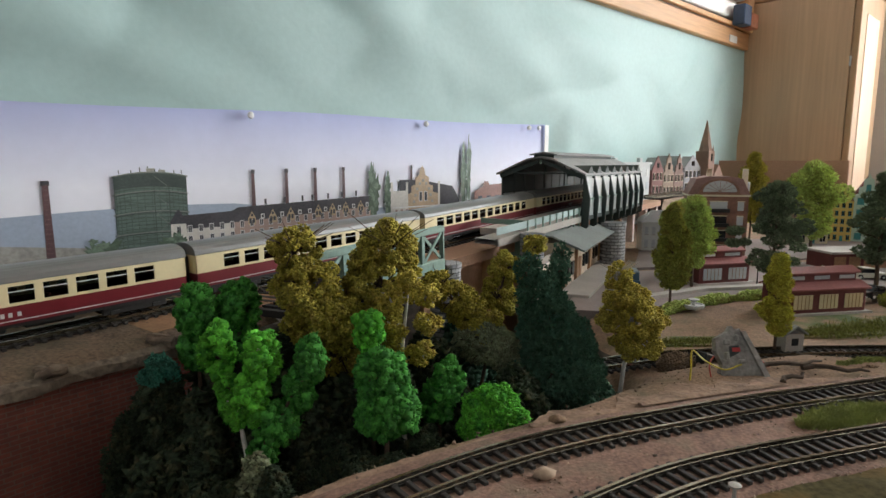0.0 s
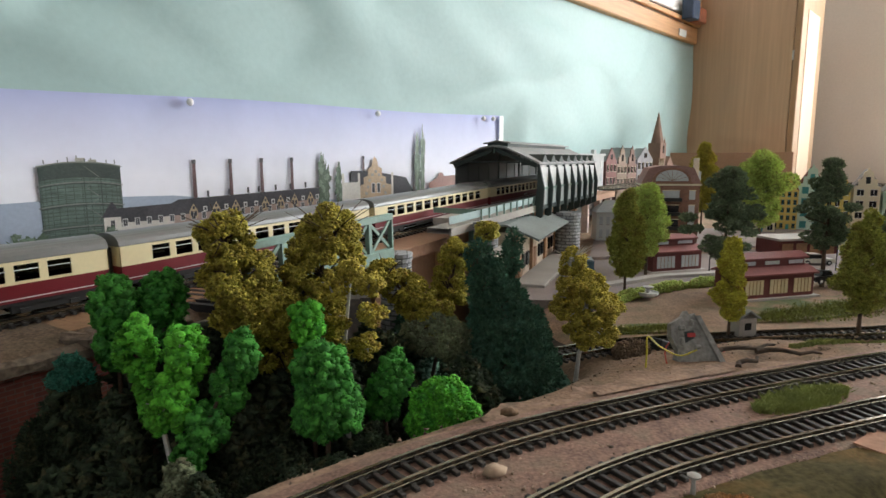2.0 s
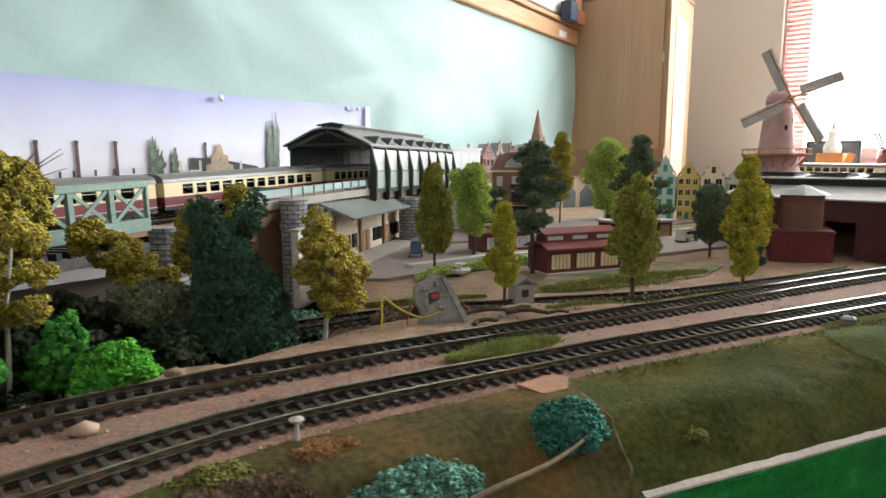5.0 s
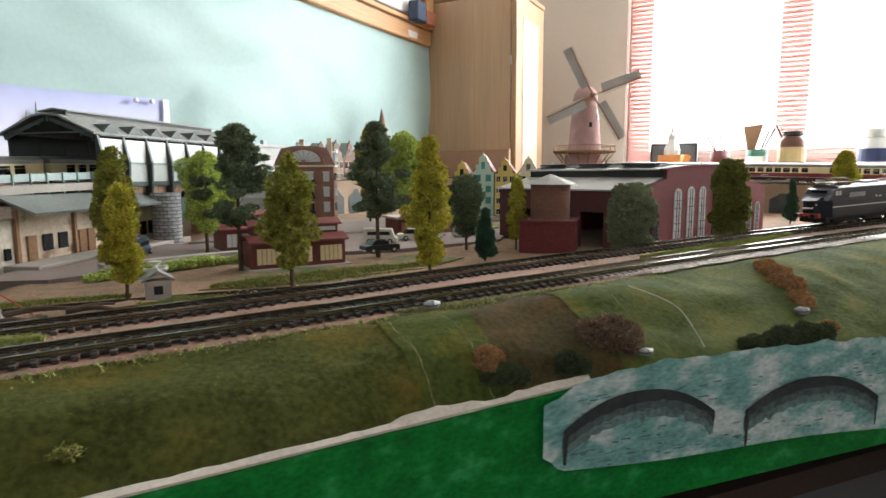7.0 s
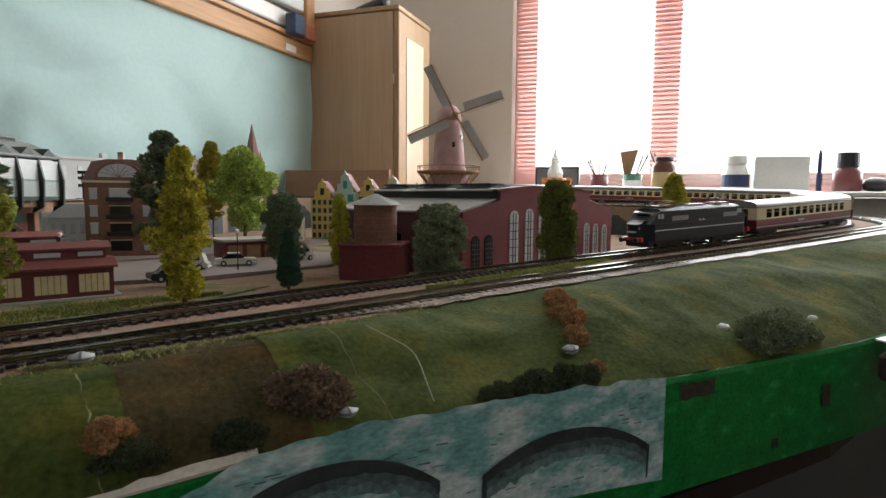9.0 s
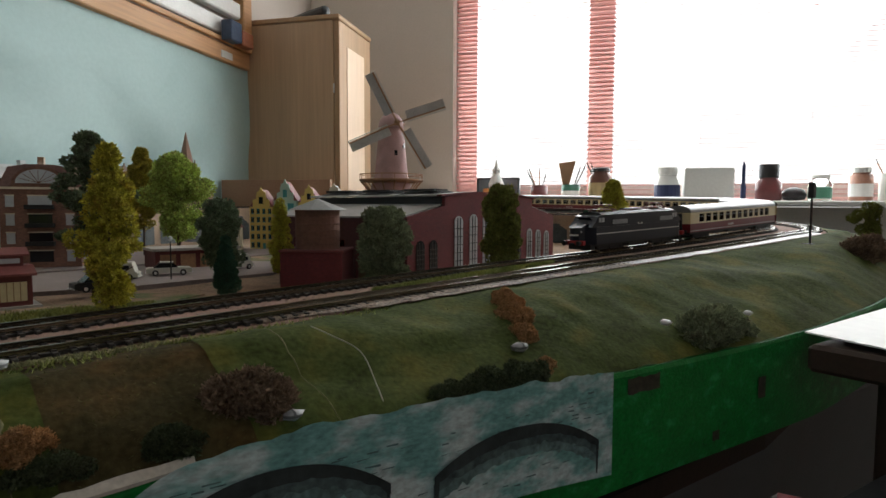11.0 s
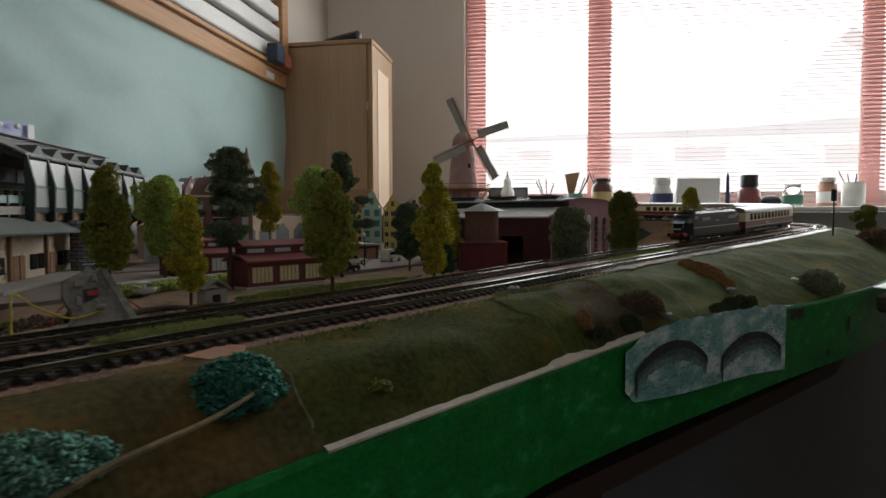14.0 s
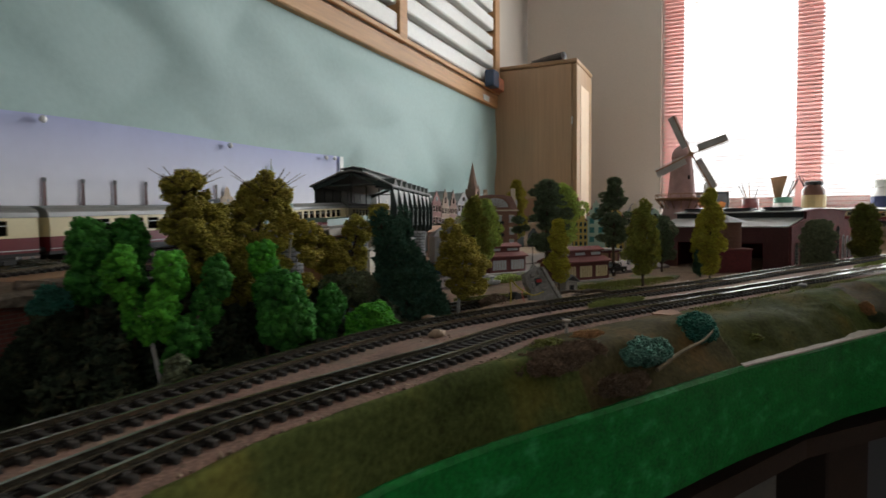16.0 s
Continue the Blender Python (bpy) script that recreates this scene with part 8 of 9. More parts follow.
for z in (0.020, 0.034, 0.045):
    part("signal_arm", MB().box(-0.008, 0.007, -0.001, 0.001, z - 0.003, z + 0.003, 0.0006), M_BLACK, sg)
part("foot", MB().box(-0.012, 0.012, -0.004, 0.004, -0.006, -0.004), M_UNDER, sg)
# low-relief street front along the papered wall
def relief(s0, s1, z1, top, wall_m, label, v=0.08, bays=3, floors=4, roof_m=M_ROOF, stepped=False, win=M_WIN):
    return gable_house(ROOM @ pose(s0, -v, 0.985), s1 - s0, 0.03, z1 - 0.985, top - 0.985, wall_m, roof_m, M_CREAMF, floors, bays, label, stepped, win)


wb = thing("pale_palace", "pale grey-white classical building front along the wall", "house", ROOM @ pose(0.17, -0.075, 0.985), group="town houses")
M_PALEB = mat("pale_stucco", (0.52, 0.53, 0.52), 0.8, spread=0.08)
part("wall", MB().box(0, 0.31, 0, 0.03, 0, 0.155), M_PALEB, wb)
part("cornice", MB().box(-0.003, 0.313, -0.004, 0.03, 0.155, 0.161), M_PALEB, wb)
for f in range(4):
    for b in range(9):
        x, z = 0.016 + 0.035 * b, 0.02 + 0.034 * f
        part("window", MB().box(x - 0.005, x + 0.005, -0.0008, 0.0005, z, z + 0.020), M_CARD if f % 2 else M_PALEWIN, wb)
for x in (0.03, 0.155, 0.28):
    part("chimney", MB().box(x - 0.006, x + 0.006, 0.01, 0.02, 0.161, 0.172), M_PALEB, wb)
relief(0.485, 0.545, 1.125, 1.163, mat("brick_red_front", (0.20, 0.095, 0.085), 0.8), "narrow red gabled house front")
relief(0.548, 0.61, 1.118, 1.170, mat("ochre_front", (0.25, 0.18, 0.135), 0.8), "narrow ochre gabled house front with dark roof", stepped=True)
relief(0.613, 0.67, 1.118, 1.170, mat("rust_front", (0.21, 0.13, 0.105), 0.8), "narrow rust-brown gabled house front", stepped=True)
relief(0.675, 0.78, 1.13, 1.168, mat("slate_front", (0.24, 0.23, 0.235), 0.8), "slate-grey gabled house front", bays=4)
ch = thing("church", "brown brick church with tall pointed spire", "church", ROOM @ pose(0.786, -0.10, 0.985))
M_CH = mat("brown_church_brick", (0.24, 0.145, 0.105), 0.85, spread=0.2)
part("tower", MB().box(0, 0.042, 0, 0.04, 0, 0.195, 0.001), M_CH, ch)
part("spire", MB().cyl(0.021, 0.02, 0.195, 0.288, 0.0205, 0.0008, 8), M_CH, ch)
part("nave", MB().prism([(0.045, 0), (0.11, 0), (0.11, 0.12), (0.0775, 0.155), (0.045, 0.12)], 0.0, 0.03, "y"), M_CH, ch)
for k, z in enumerate((0.07, 0.12, 0.165)):
    part("window", MB().box(0.016, 0.026, -0.001, 0.0005, z, z + 0.022), M_WIN, ch)
for x in (0.006, 0.036):
    part("pinnacle", MB().cyl(x, 0.004, 0.195, 0.213, 0.003, 0.0005, 6), M_CH, ch)

# brown hardboard screen before the cabinet, and the arcaded wall of the rear line
solid("hardboard_screen", MB().box(1.055, 1.07, -0.40, -0.02, 0.96, 1.152, 0.001), M_BOARD, "brown hardboard screen standing before the cabinet", "board", ROOM)
inner = even(FAR[14 * 14:], 0.01)
inner_off = aside(inner, 0.032)
wall = thing("arcade_wall", "sand-brown retaining wall with arch shade painted on, under the rear line", "wall", kind="structure")
rows = [[(p[0], p[1], 0.965), (p[0], p[1], p[2] - 0.006), *[(q[0], q[1], q[2] - 0.006) for q in (p + (r - p) * 0.12,)]] for p, r in zip(inner_off, inner)]
M_ARCADE = mat("sandy_arcade_card", (0.30, 0.22, 0.15), 0.85, spread=0.2, grain=300, blot=25)
part("masonry", MB().sheet(rows), M_ARCADE, wall)
off2, off3 = aside(inner, 0.0335), aside(inner, 0.036)
# Flat dark sheets on the wall stand for shade inside arches.
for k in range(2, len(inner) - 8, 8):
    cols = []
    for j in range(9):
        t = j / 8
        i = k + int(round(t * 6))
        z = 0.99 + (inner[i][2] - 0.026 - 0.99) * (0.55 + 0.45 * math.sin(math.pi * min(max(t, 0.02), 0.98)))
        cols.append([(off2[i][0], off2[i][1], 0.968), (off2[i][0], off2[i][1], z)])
    part("recess_shade", MB().sheet(cols[::1]), M_ARCHDK if k % 16 else M_BOARD, wall)
part("parapet", MB().sheet([[(a[0], a[1], a[2] - 0.0125), (b[0], b[1], b[2] - 0.0125), (b[0], b[1], b[2] - 0.005), (a[0], a[1], a[2] - 0.005)] for a, b in zip(inner_off, off3)]), M_ARCADE, wall)

# ---- hobby things on the window sill ----
SILL = 1.0955


def on_sill(s, v, z=SILL, turn=0.0):
    return WIN @ pose(s, -v, z, 0, 0, turn)


M_GLASSJ = glass("jar_glass", (0.85, 0.9, 0.88), 0.08)
M_BROWNL = mat("brown_lacquer", (0.10, 0.035, 0.02), 0.3, spread=0.1, bump=0)
M_LABELY = mat("ochre_label", (0.38, 0.28, 0.13), 0.5, spread=0.1, bump=0)
M_GREENP = mat("green_paint_label", (0.06, 0.20, 0.13), 0.5, spread=0.1, bump=0)
M_NAVY = mat("navy_label", (0.02, 0.03, 0.09), 0.5, spread=0.2, bump=0)
M_CLOUDY = mat("cloudy_bottle", (0.68, 0.67, 0.64), 0.35, spread=0.05, bump=0)
M_CORK = mat("orange_card_toy", (0.55, 0.20, 0.05), 0.6, spread=0.2)

ob = thing("monitor", "dark flat box standing on the sill", "box", on_sill(1.86, 0.80))
part("case", MB().box(-0.015, 0.015, -0.09, 0.09, 0.0, 0.098, 0.004), M_BLACK, ob)
part("front_panel", MB().box(-0.0165, -0.0152, -0.082, 0.082, 0.01, 0.09), mat("grey_screen", (0.10, 0.11, 0.12), 0.3), ob)
toy = thing("card_toy", "orange box with a small grey figure-like ornament", "ornament", on_sill(1.80, 0.80, SILL + 0.0005, -10))
part("box", MB().box(-0.035, 0.035, -0.045, 0.045, 0, 0.05, 0.003), M_CORK, toy)
part("ornament", MB().lathe([(0.03, 0.05), (0.032, 0.07), (0.024, 0.09), (0.016, 0.11), (0.018, 0.125), (0.008, 0.14), (0.003, 0.165), (0.0005, 0.17)], 12), M_CARD, toy)
part("flap", MB().box(-0.036, -0.034, -0.065, -0.04, 0.03, 0.07, 0, pose(0, 0, 0, 20)), M_CORK, toy)


def jar(s, v, r, h, body_m, label, lid_m=None, label_m=None, brushes=0, seed=0, lid_h=0.014, name="jar", shoulder=0.8):
    t = thing(name, label, "jar", on_sill(s, v), group="jars on the sill")
    part("body", MB().lathe([(r * 0.9, 0), (r, 0.004), (r, h * shoulder), (r * 0.72, h * 0.93), (r * 0.72, h)], 20), body_m, t, smooth=True)
    if label_m:
        part("label", MB().lathe([(r * 1.01, h * 0.15), (r * 1.012, h * 0.16), (r * 1.012, h * 0.6), (r * 1.01, h * 0.61)], 20), label_m, t)
    if lid_m:
        part("lid", MB().lathe([(r * 0.78, h), (r * 0.8, h + 0.002), (r * 0.8, h + lid_h - 0.002), (r * 0.74, h + lid_h)], 20), lid_m, t)
    rnd = random.Random(seed)
    for k in range(brushes):
        a, l = rnd.uniform(0, 6.28), rnd.uniform(0.09, 0.13)
        q = (0.45 * l * math.cos(a), 0.45 * l * math.sin(a))
        b = part("brush", MB().tube([(0, 0, h * 0.3), (q[0] * 0.9, q[1] * 0.9, h * 0.3 + l * 0.85)], 0.0022, 6, 0.0028), M_TIMBER if k % 2 else M_BLACK, t)
        part("bristles", MB().tube([(q[0] * 0.9, q[1] * 0.9, h * 0.3 + l * 0.85), (q[0], q[1], h * 0.3 + l)], 0.003, 6, 0.0008), M_BLACK, b)
    return t


# Pot, tin, can and ochre label muted in colour to stand for backlight.
M_POT = mat("backlit_red_enamel", (0.15, 0.035, 0.035), 0.4, spread=0.2)
jar(1.80, 0.975, 0.034, 0.062, M_POT, "dark red paint pot holding brushes", brushes=4, seed=3, shoulder=0.96)
gj = jar(1.80, 1.10, 0.036, 0.065, M_GREENP, "green and white pot with wide brush", label_m=M_WHITE, brushes=3, seed=5, shoulder=0.96)
part("wide_brush", MB().prism([(-0.012, 0.06), (0.012, 0.06), (0.03, 0.15), (-0.04, 0.16)], -0.003, 0.003, "x", pose(0, 0.02, 0, 0, 0, 20)), M_TIMBER, gj)
jar(1.80, 1.215, 0.046, 0.115, M_BROWNL, "brown glass jar with ochre label and dark lid", M_BLACK, M_LABELY, 3, 8)
jar(1.80, 1.462, 0.047, 0.098, M_CLOUDY, "cloudy white plastic bottle with navy label", M_CARD, M_NAVY, 0, 2, 0.03, "bottle", 0.6)
solid("white_box", MB().box(-0.03, 0.03, -0.088, 0.088, 0, 0.125, 0.003), M_CARD, "plain greyish white carton on the sill", "box", on_sill(1.82, 1.61, SILL + 0.0005, 3))
solid("marker_pen", MB().lathe([(0.009, 0), (0.0095, 0.06), (0.007, 0.065), (0.0065, 0.13), (0.003, 0.145)], 10), M_NAVY, "dark blue and white upright marker pen", "pen", on_sill(1.80, 1.73))
jar(1.80, 1.815, 0.044, 0.085, M_POT, "dark red tin with round white label", M_BLACK, None, 0, 4, 0.05, "paint_tin")
solid("black_pouch", MB().lathe([(0.012, 0), (0.036, 0.006), (0.042, 0.022), (0.032, 0.042), (0.008, 0.05)], 14), M_BLACK, "rounded black pouch on the sill", "pouch", on_sill(1.80, 1.90), smooth=True)
jar(1.80, 1.985, 0.038, 0.08, M_GLASSJ, "clear glass jar with green content", M_CARD, M_GREENP, 0, 6)
jar(1.80, 2.115, 0.037, 0.10, mat("backlit_orange_can", (0.42, 0.20, 0.13), 0.4), "orange spray can with white lid", M_CARD, M_WHITE, 0, 7, 0.02, "spray_can", 0.92)
cup = jar(1.80, 2.215, 0.042, 0.10, M_CARD, "pale grey beaker holding pens", brushes=4, seed=9, name="beaker", shoulder=0.97)

# ---- small things on the layout ----
M_CARW = mat("white_car_paint", (0.62, 0.60, 0.52), 0.3, spread=0.04, bump=0)
M_CARB = mat("black_car_paint", (0.015, 0.015, 0.017), 0.3, spread=0.04, bump=0)


def car(at, L, paint, label, van=False):
    c = thing("model_car", label, "car", at, group="model cars")
    w = L * 0.19
    body = [(-L / 2, 0.003), (L / 2, 0.003), (L / 2, 0.0075), (L * 0.47, 0.009), (L * 0.2, 0.0095), (-L * 0.42, 0.0095), (-L / 2, 0.0085)]
    part("body", MB().prism(body, -w, w, "y"), paint, c)
    roof = [(L * 0.2, 0.0094), (L * 0.1, 0.0148), (-L * 0.2, 0.0152), (-L * 0.34, 0.0094)] if not van else [(L * 0.44, 0.0088), (L * 0.36, 0.019), (-L * 0.46, 0.0195), (-L * 0.48, 0.0088)]
    part("cabin", MB().prism(roof, -w * 0.86, w * 0.86, "y"), M_WIN if not van else paint, c)
    top = [(p, z + 0.0006) for p, z in roof[1:3]]
    part("roof_panel", MB().prism([(top[0][0], top[0][1]), (top[0][0], top[0][1] + 0.0006), (top[1][0], top[1][1] + 0.0006), (top[1][0], top[1][1])], -w * 0.84, w * 0.84, "y"), paint, c)
    if van:
        for s in (-1, 1):
            part("side_window", MB().box(-L * 0.35, L * 0.3, *sorted((s * w * 0.86, s * (w * 0.86 + 0.0005))), 0.012, 0.0165), M_WIN, c)
    for x in (-L * 0.3, L * 0.31):
        for s in (-1, 1):
            wh = part("wheel", MB().cyl(0, 0, -0.0012, 0.0012, 0.0036, n=14, m=pose(x, s * w, 0.0036, 90)), M_BLACK, c)
            part("hubcap", MB().cyl(0, 0, -0.0014, 0.0014, 0.0018, n=10, m=pose(x, s * (w + 0.0001), 0.0036, 90)), M_STRIPE, wh)
    for s in (-0.7, 0.7):
        part("headlight", MB().cyl(0, 0, 0, 0.0007, 0.0014, n=8, m=pose(L / 2, s * w, 0.0065, 0, 90)), M_PALEWIN, c)
    part("bumper", MB().box(L / 2, L / 2 + 0.0008, -w, w, 0.003, 0.0042).box(-L / 2 - 0.0008, -L / 2, -w, w, 0.003, 0.0042), M_STRIPE, c)
    return c


car(pose(0.605, 0.84, 0.981, 0, 0, -6), 0.050, M_CARW, "cream white model saloon car on the street")
car(pose(0.548, 0.815, 0.981, 0, 0, -20), 0.046, M_CARW, "white model van parked on the street", True)
car(pose(0.523, 0.712, 0.9825, 0, 0, 15), 0.045, M_CARB, "small black model car beside the tree")
car(pose(0.69, 0.86, 0.981, 0, 0, 30), 0.045, M_CARW, "pale model van by the low garage", True)
car(pose(1.075, 0.665, 0.977, 0, 0, 10), 0.048, mat("dark_teal_car", (0.02, 0.12, 0.12), 0.3, bump=0), "dark teal model car beside the engine shed")
car(pose(0.255, 0.80, 0.981, 0, 0, 80), 0.04, mat("blue_grey_car", (0.05, 0.11, 0.16), 0.3, bump=0), "blue-grey model car by the pavement", True)

gar = thing("garage", "low dark garage with pale flat roof", "garage", pose(0.60, 0.915, 0.979, 0, 0, 8))
part("wall", MB().box(0, 0.11, 0, 0.05, 0, 0.026), M_DKRED, gar)
part("flat_roof", MB().box(-0.004, 0.114, -0.006, 0.054, 0.026, 0.0295), M_PAVE, gar)
for k in range(4):
    part("garage_door", MB().box(0.006 + 0.026 * k, 0.026 + 0.026 * k, -0.0008, 0.0004, 0.001, 0.021), M_TIMBER, gar)

# leaning grey wedge and hut by the siding
M_CAST = mat("grey_cast_plaster", (0.27, 0.26, 0.24), 0.85, spread=0.45, grain=300, blot=60, bump=0.7)
ruin = thing("concrete_ruin", "leaning grey broken concrete-like plate, half buried", "ruin", pose(0.217, 0.424, 0.986, 0, 0, 4))
LEANT = pose(0, 0, 0, -20, 0, 0)
part("plate", MB().prism([(-0.012, -0.004), (0.019, -0.005), (0.0135, 0.010), (0.006, 0.026), (0.000, 0.038), (-0.003, 0.036), (-0.006, 0.040), (-0.009, 0.036), (-0.013, 0.034), (-0.019, 0.031), (-0.020, 0.022), (-0.016, 0.012), (-0.018, 0.006)], -0.003, 0.003, "y", LEANT), M_CAST, ruin)
part("edge_strip", MB().prism([(0.0165, -0.005), (0.021, -0.005), (0.003, 0.036), (-0.0005, 0.036)], -0.0055, 0.0055, "y", LEANT), M_CAST, ruin)
for x, z, w_, h_ in ((-0.012, 0.028, 0.005, 0.004), (-0.004, 0.031, 0.003, 0.005), (-0.013, 0.018, 0.003, 0.006), (-0.002, 0.014, 0.005, 0.003)):
    part("rubble", MB().box(x - w_ / 2, x + w_ / 2, -0.006, -0.0032, z - h_ / 2, z + h_ / 2, 0.0008, LEANT), M_CAST, ruin)
part("red_mark", MB().box(-0.008, -0.002, -0.0042, -0.0031, 0.021, 0.024, 0, LEANT), M_BUFFER, ruin)
# Flat dark patch painted for the shade of a hollow.
part("hollow_shade", MB().prism([(-0.010, 0.017), (-0.003, 0.020), (-0.0025, 0.0255), (-0.010, 0.025)], -0.0036, -0.0032, "y", LEANT), M_ARCHDK, ruin)
for k, (x, y, L_, turn_) in enumerate(((0.258, 0.436, 0.06, 12), (0.285, 0.425, 0.045, -14), (0.245, 0.408, 0.03, 30))):
    rnd = random.Random(k)
    log = MB().tube([(-L_ / 2, 0, 0), (-L_ * 0.3, 0.003, 0.001), (-L_ * 0.1, 0.0005, 0.002), (L_ * 0.15, -0.002, 0.0005), (L_ * 0.35, 0.001, 0.0015), (L_ / 2, 0.003, 0)], 0.0021, 7, 0.0009)
    solid("driftwood_log", log, mat("rotten_log_" + "abc"[k], (0.075, 0.052, 0.036), 0.95, spread=0.5, grain=500, blot=90, bump=1.0, stretch=(0.3, 1, 1)), "dark rotten log lying on the bank", "log", pose(x, y, land(x, y) + 0.003, 0, 0, turn_))
bush(0.322, 0.438, 0.985, 0.013, 0.007, 0.006, "dusk", "charred black tuft beside the track", 160, 0.0014)
bush(0.186, 0.472, 0.980, 0.016, 0.010, 0.012, "dusk", "tangle of dark twigs by the siding", 161, 0.0014, 20)
plug = thing("cable_plug", "small black cable plug lying on the bank", "plug", pose(0.207, 0.468, 0.986, 0, 20, 30))
part("body", MB().box(-0.006, 0.006, -0.0045, 0.0045, -0.001, 0.007, 0.001), M_BLACK, plug)
part("pin", MB().cyl(0, 0, 0.006, 0.011, 0.0008, n=8, m=pose(0, 0, 0.003, 0, 90)), M_RAIL, plug)
hut = thing("signal_hut", "tiny pale hut with tiled roof by the track", "hut", Matrix.Translation((0.304, 0.517, 0.980)) @ Matrix.Rotation(0.17, 4, "Z") @ Matrix.Scale(0.8, 4))
part("wall", MB().box(-0.011, 0.011, -0.009, 0.009, 0, 0.020), M_PAVE, hut)
part("roof", MB().prism([(-0.014, 0.019), (0, 0.028), (0.014, 0.019), (0.014, 0.021), (0, 0.030), (-0.014, 0.021)], -0.012, 0.012, "y"), M_ROOF, hut)
part("window", MB().box(-0.004, 0.004, -0.0096, -0.0088, 0.007, 0.015), M_WIN, hut)
part("door", MB().box(0.0108, 0.0116, -0.003, 0.003, 0, 0.015), M_TIMBER, hut)

fnt = thing("fountain", "small grey-green stone fountain with round basin", "fountain", pose(0.285, 0.672, 0.979))
part("basin", MB().lathe([(0.010, 0), (0.012, 0.002), (0.012, 0.005), (0.010, 0.005), (0.0095, 0.0035)], 12), M_CARD, fnt)
part("bowl", MB().lathe([(0.002, 0.003), (0.002, 0.008), (0.006, 0.010), (0.006, 0.011), (0.001, 0.012)], 12), M_CARD, fnt)


def lamp_post(x, y, z, h, label):
    t = thing("street_lamp", label, "lamp", pose(x, y, z), group="model street lamps")
    part("pole", MB().cyl(0, 0, 0, h, 0.0008, 0.0006, 6), M_UNDER, t)
    part("globe", MB().lathe([(0.0005, h), (0.0024, h + 0.002), (0.0024, h + 0.004), (0.0005, h + 0.0055)], 10), M_WHITE, t)


lamp_post(0.42, 0.79, 0.98, 0.045, "tiny street lamp with white globe by the cabin")
lamp_post(0.60, 0.79, 0.98, 0.045, "tiny street lamp with white globe on the street")

# trackside things
pt = thing("track_lamp", "small white trackside lamp lying by the rail", "lamp", pose(0.125, 0.252, 0.9925))
part("dish", MB().lathe([(0.0009, 0.0085), (0.0027, 0.0095), (0.0029, 0.0104), (0.0008, 0.0110)], 12), M_PAVE, pt)
part("stalk", MB().cyl(0, 0, 0, 0.0088, 0.0013, 0.0008, 8), M_PAVE, pt)
rnd = random.Random(77)
for k, (x, y, z, r, m_, lab) in enumerate([(0.044, 0.2725, 0.9952, 0.0042, mat("tan_pebble", (0.42, 0.30, 0.21), 0.9), "flat sandy stone between the tracks"), (0.063, 0.336, 0.9945, 0.004, M_EARTH, "brown pebble at the track's edge"), (0.466, 0.346, 0.9975, 0.0042, M_STONE, "sandy stone on the grass edge"), (0.839, 0.306, 0.984, 0.0035, M_WHITE, "small white ball on the grass"), (0.711, 0.309, 0.982, 0.0042, M_STONE, "pale stone below the rusty tuft"), (0.569, 0.286, 0.976, 0.0034, M_STONE, "pale chip of stone on the slope"), (0.93, 0.30, 0.983, 0.003, M_WHITE, "small white ball on the grass"), (-0.118, 0.345, 0.962, 0.003, M_WHITE, "white scrap at the dell's edge")]):
    v = ICO_V * np.array((1.3, 1.0, 0.6)) * r * (1 + 0.3 * np.random.default_rng(k).random((12, 1)))
    ob = new("stone", foam_mesh("stone", v, ICO_F, m_))
    ob.location = (x, y, z + r * 0.4)
    tagged(ob, lab, "stone")
sig = thing("signal_mast", "slim dark model signal mast beside the curve", "signal", pose(1.30, 0.432, 1.016))
part("mast", MB().tube([(0, 0, -0.004), (0, 0, 0.078)], 0.0014, 8, 0.0011), M_UNDER, sig)
part("lamp_box", MB().box(-0.004, 0.004, -0.0035, 0.0035, 0.062, 0.082, 0.001), M_BLACK, sig)
part("foot", MB().box(-0.011, 0.011, -0.007, 0.007, -0.004, 0.004, 0.001), M_UNDER, sig)
part("ladder", MB().tube([(0.0028, 0, 0), (0.0028, 0, 0.06)], 0.0005, 4), M_PANTO, sig)

M_YWIRE = mat("yellow_wire", (0.50, 0.40, 0.03), 0.4, bump=0)
M_RWIRE = mat("red_wire", (0.40, 0.05, 0.03), 0.4, bump=0)
solid("wire_loop", MB().tube(spline([(0.172, 0.412, 0.985), (0.173, 0.413, 1.000), (0.174, 0.415, 1.012), (0.184, 0.418, 1.004), (0.20, 0.42, 0.996), (0.215, 0.425, 0.998)], 6), 0.0006, 6), M_YWIRE, "loose yellow wire loop sticking up", "wire")
solid("wire_loop", MB().tube(spline([(0.19, 0.415, 0.986), (0.195, 0.43, 1.0), (0.22, 0.44, 1.008), (0.245, 0.44, 0.990)], 6), 0.0005, 6), M_RWIRE, "thin red wire beside the siding", "wire")
solid("grey_thread", MB().tube(spline([(0.598, 0.342, 1.002), (0.602, 0.326, 1.0), (0.612, 0.312, 0.993), (0.612, 0.295, 0.981), (0.613, 0.286, 0.970)], 6), 0.00028, 5), M_TORN, "pale loose thread hanging down the slope", "thread")
solid("brown_twig", MB().tube(spline([(0.165, 0.215, 0.975), (0.19, 0.222, 0.982), (0.22, 0.232, 0.986), (0.243, 0.245, 0.990)], 5), 0.0014, 6, 0.0007), mat("dry_twig_bark", (0.24, 0.19, 0.11), 0.9, spread=0.4), "pale dry twig lying on the slope", "twig")
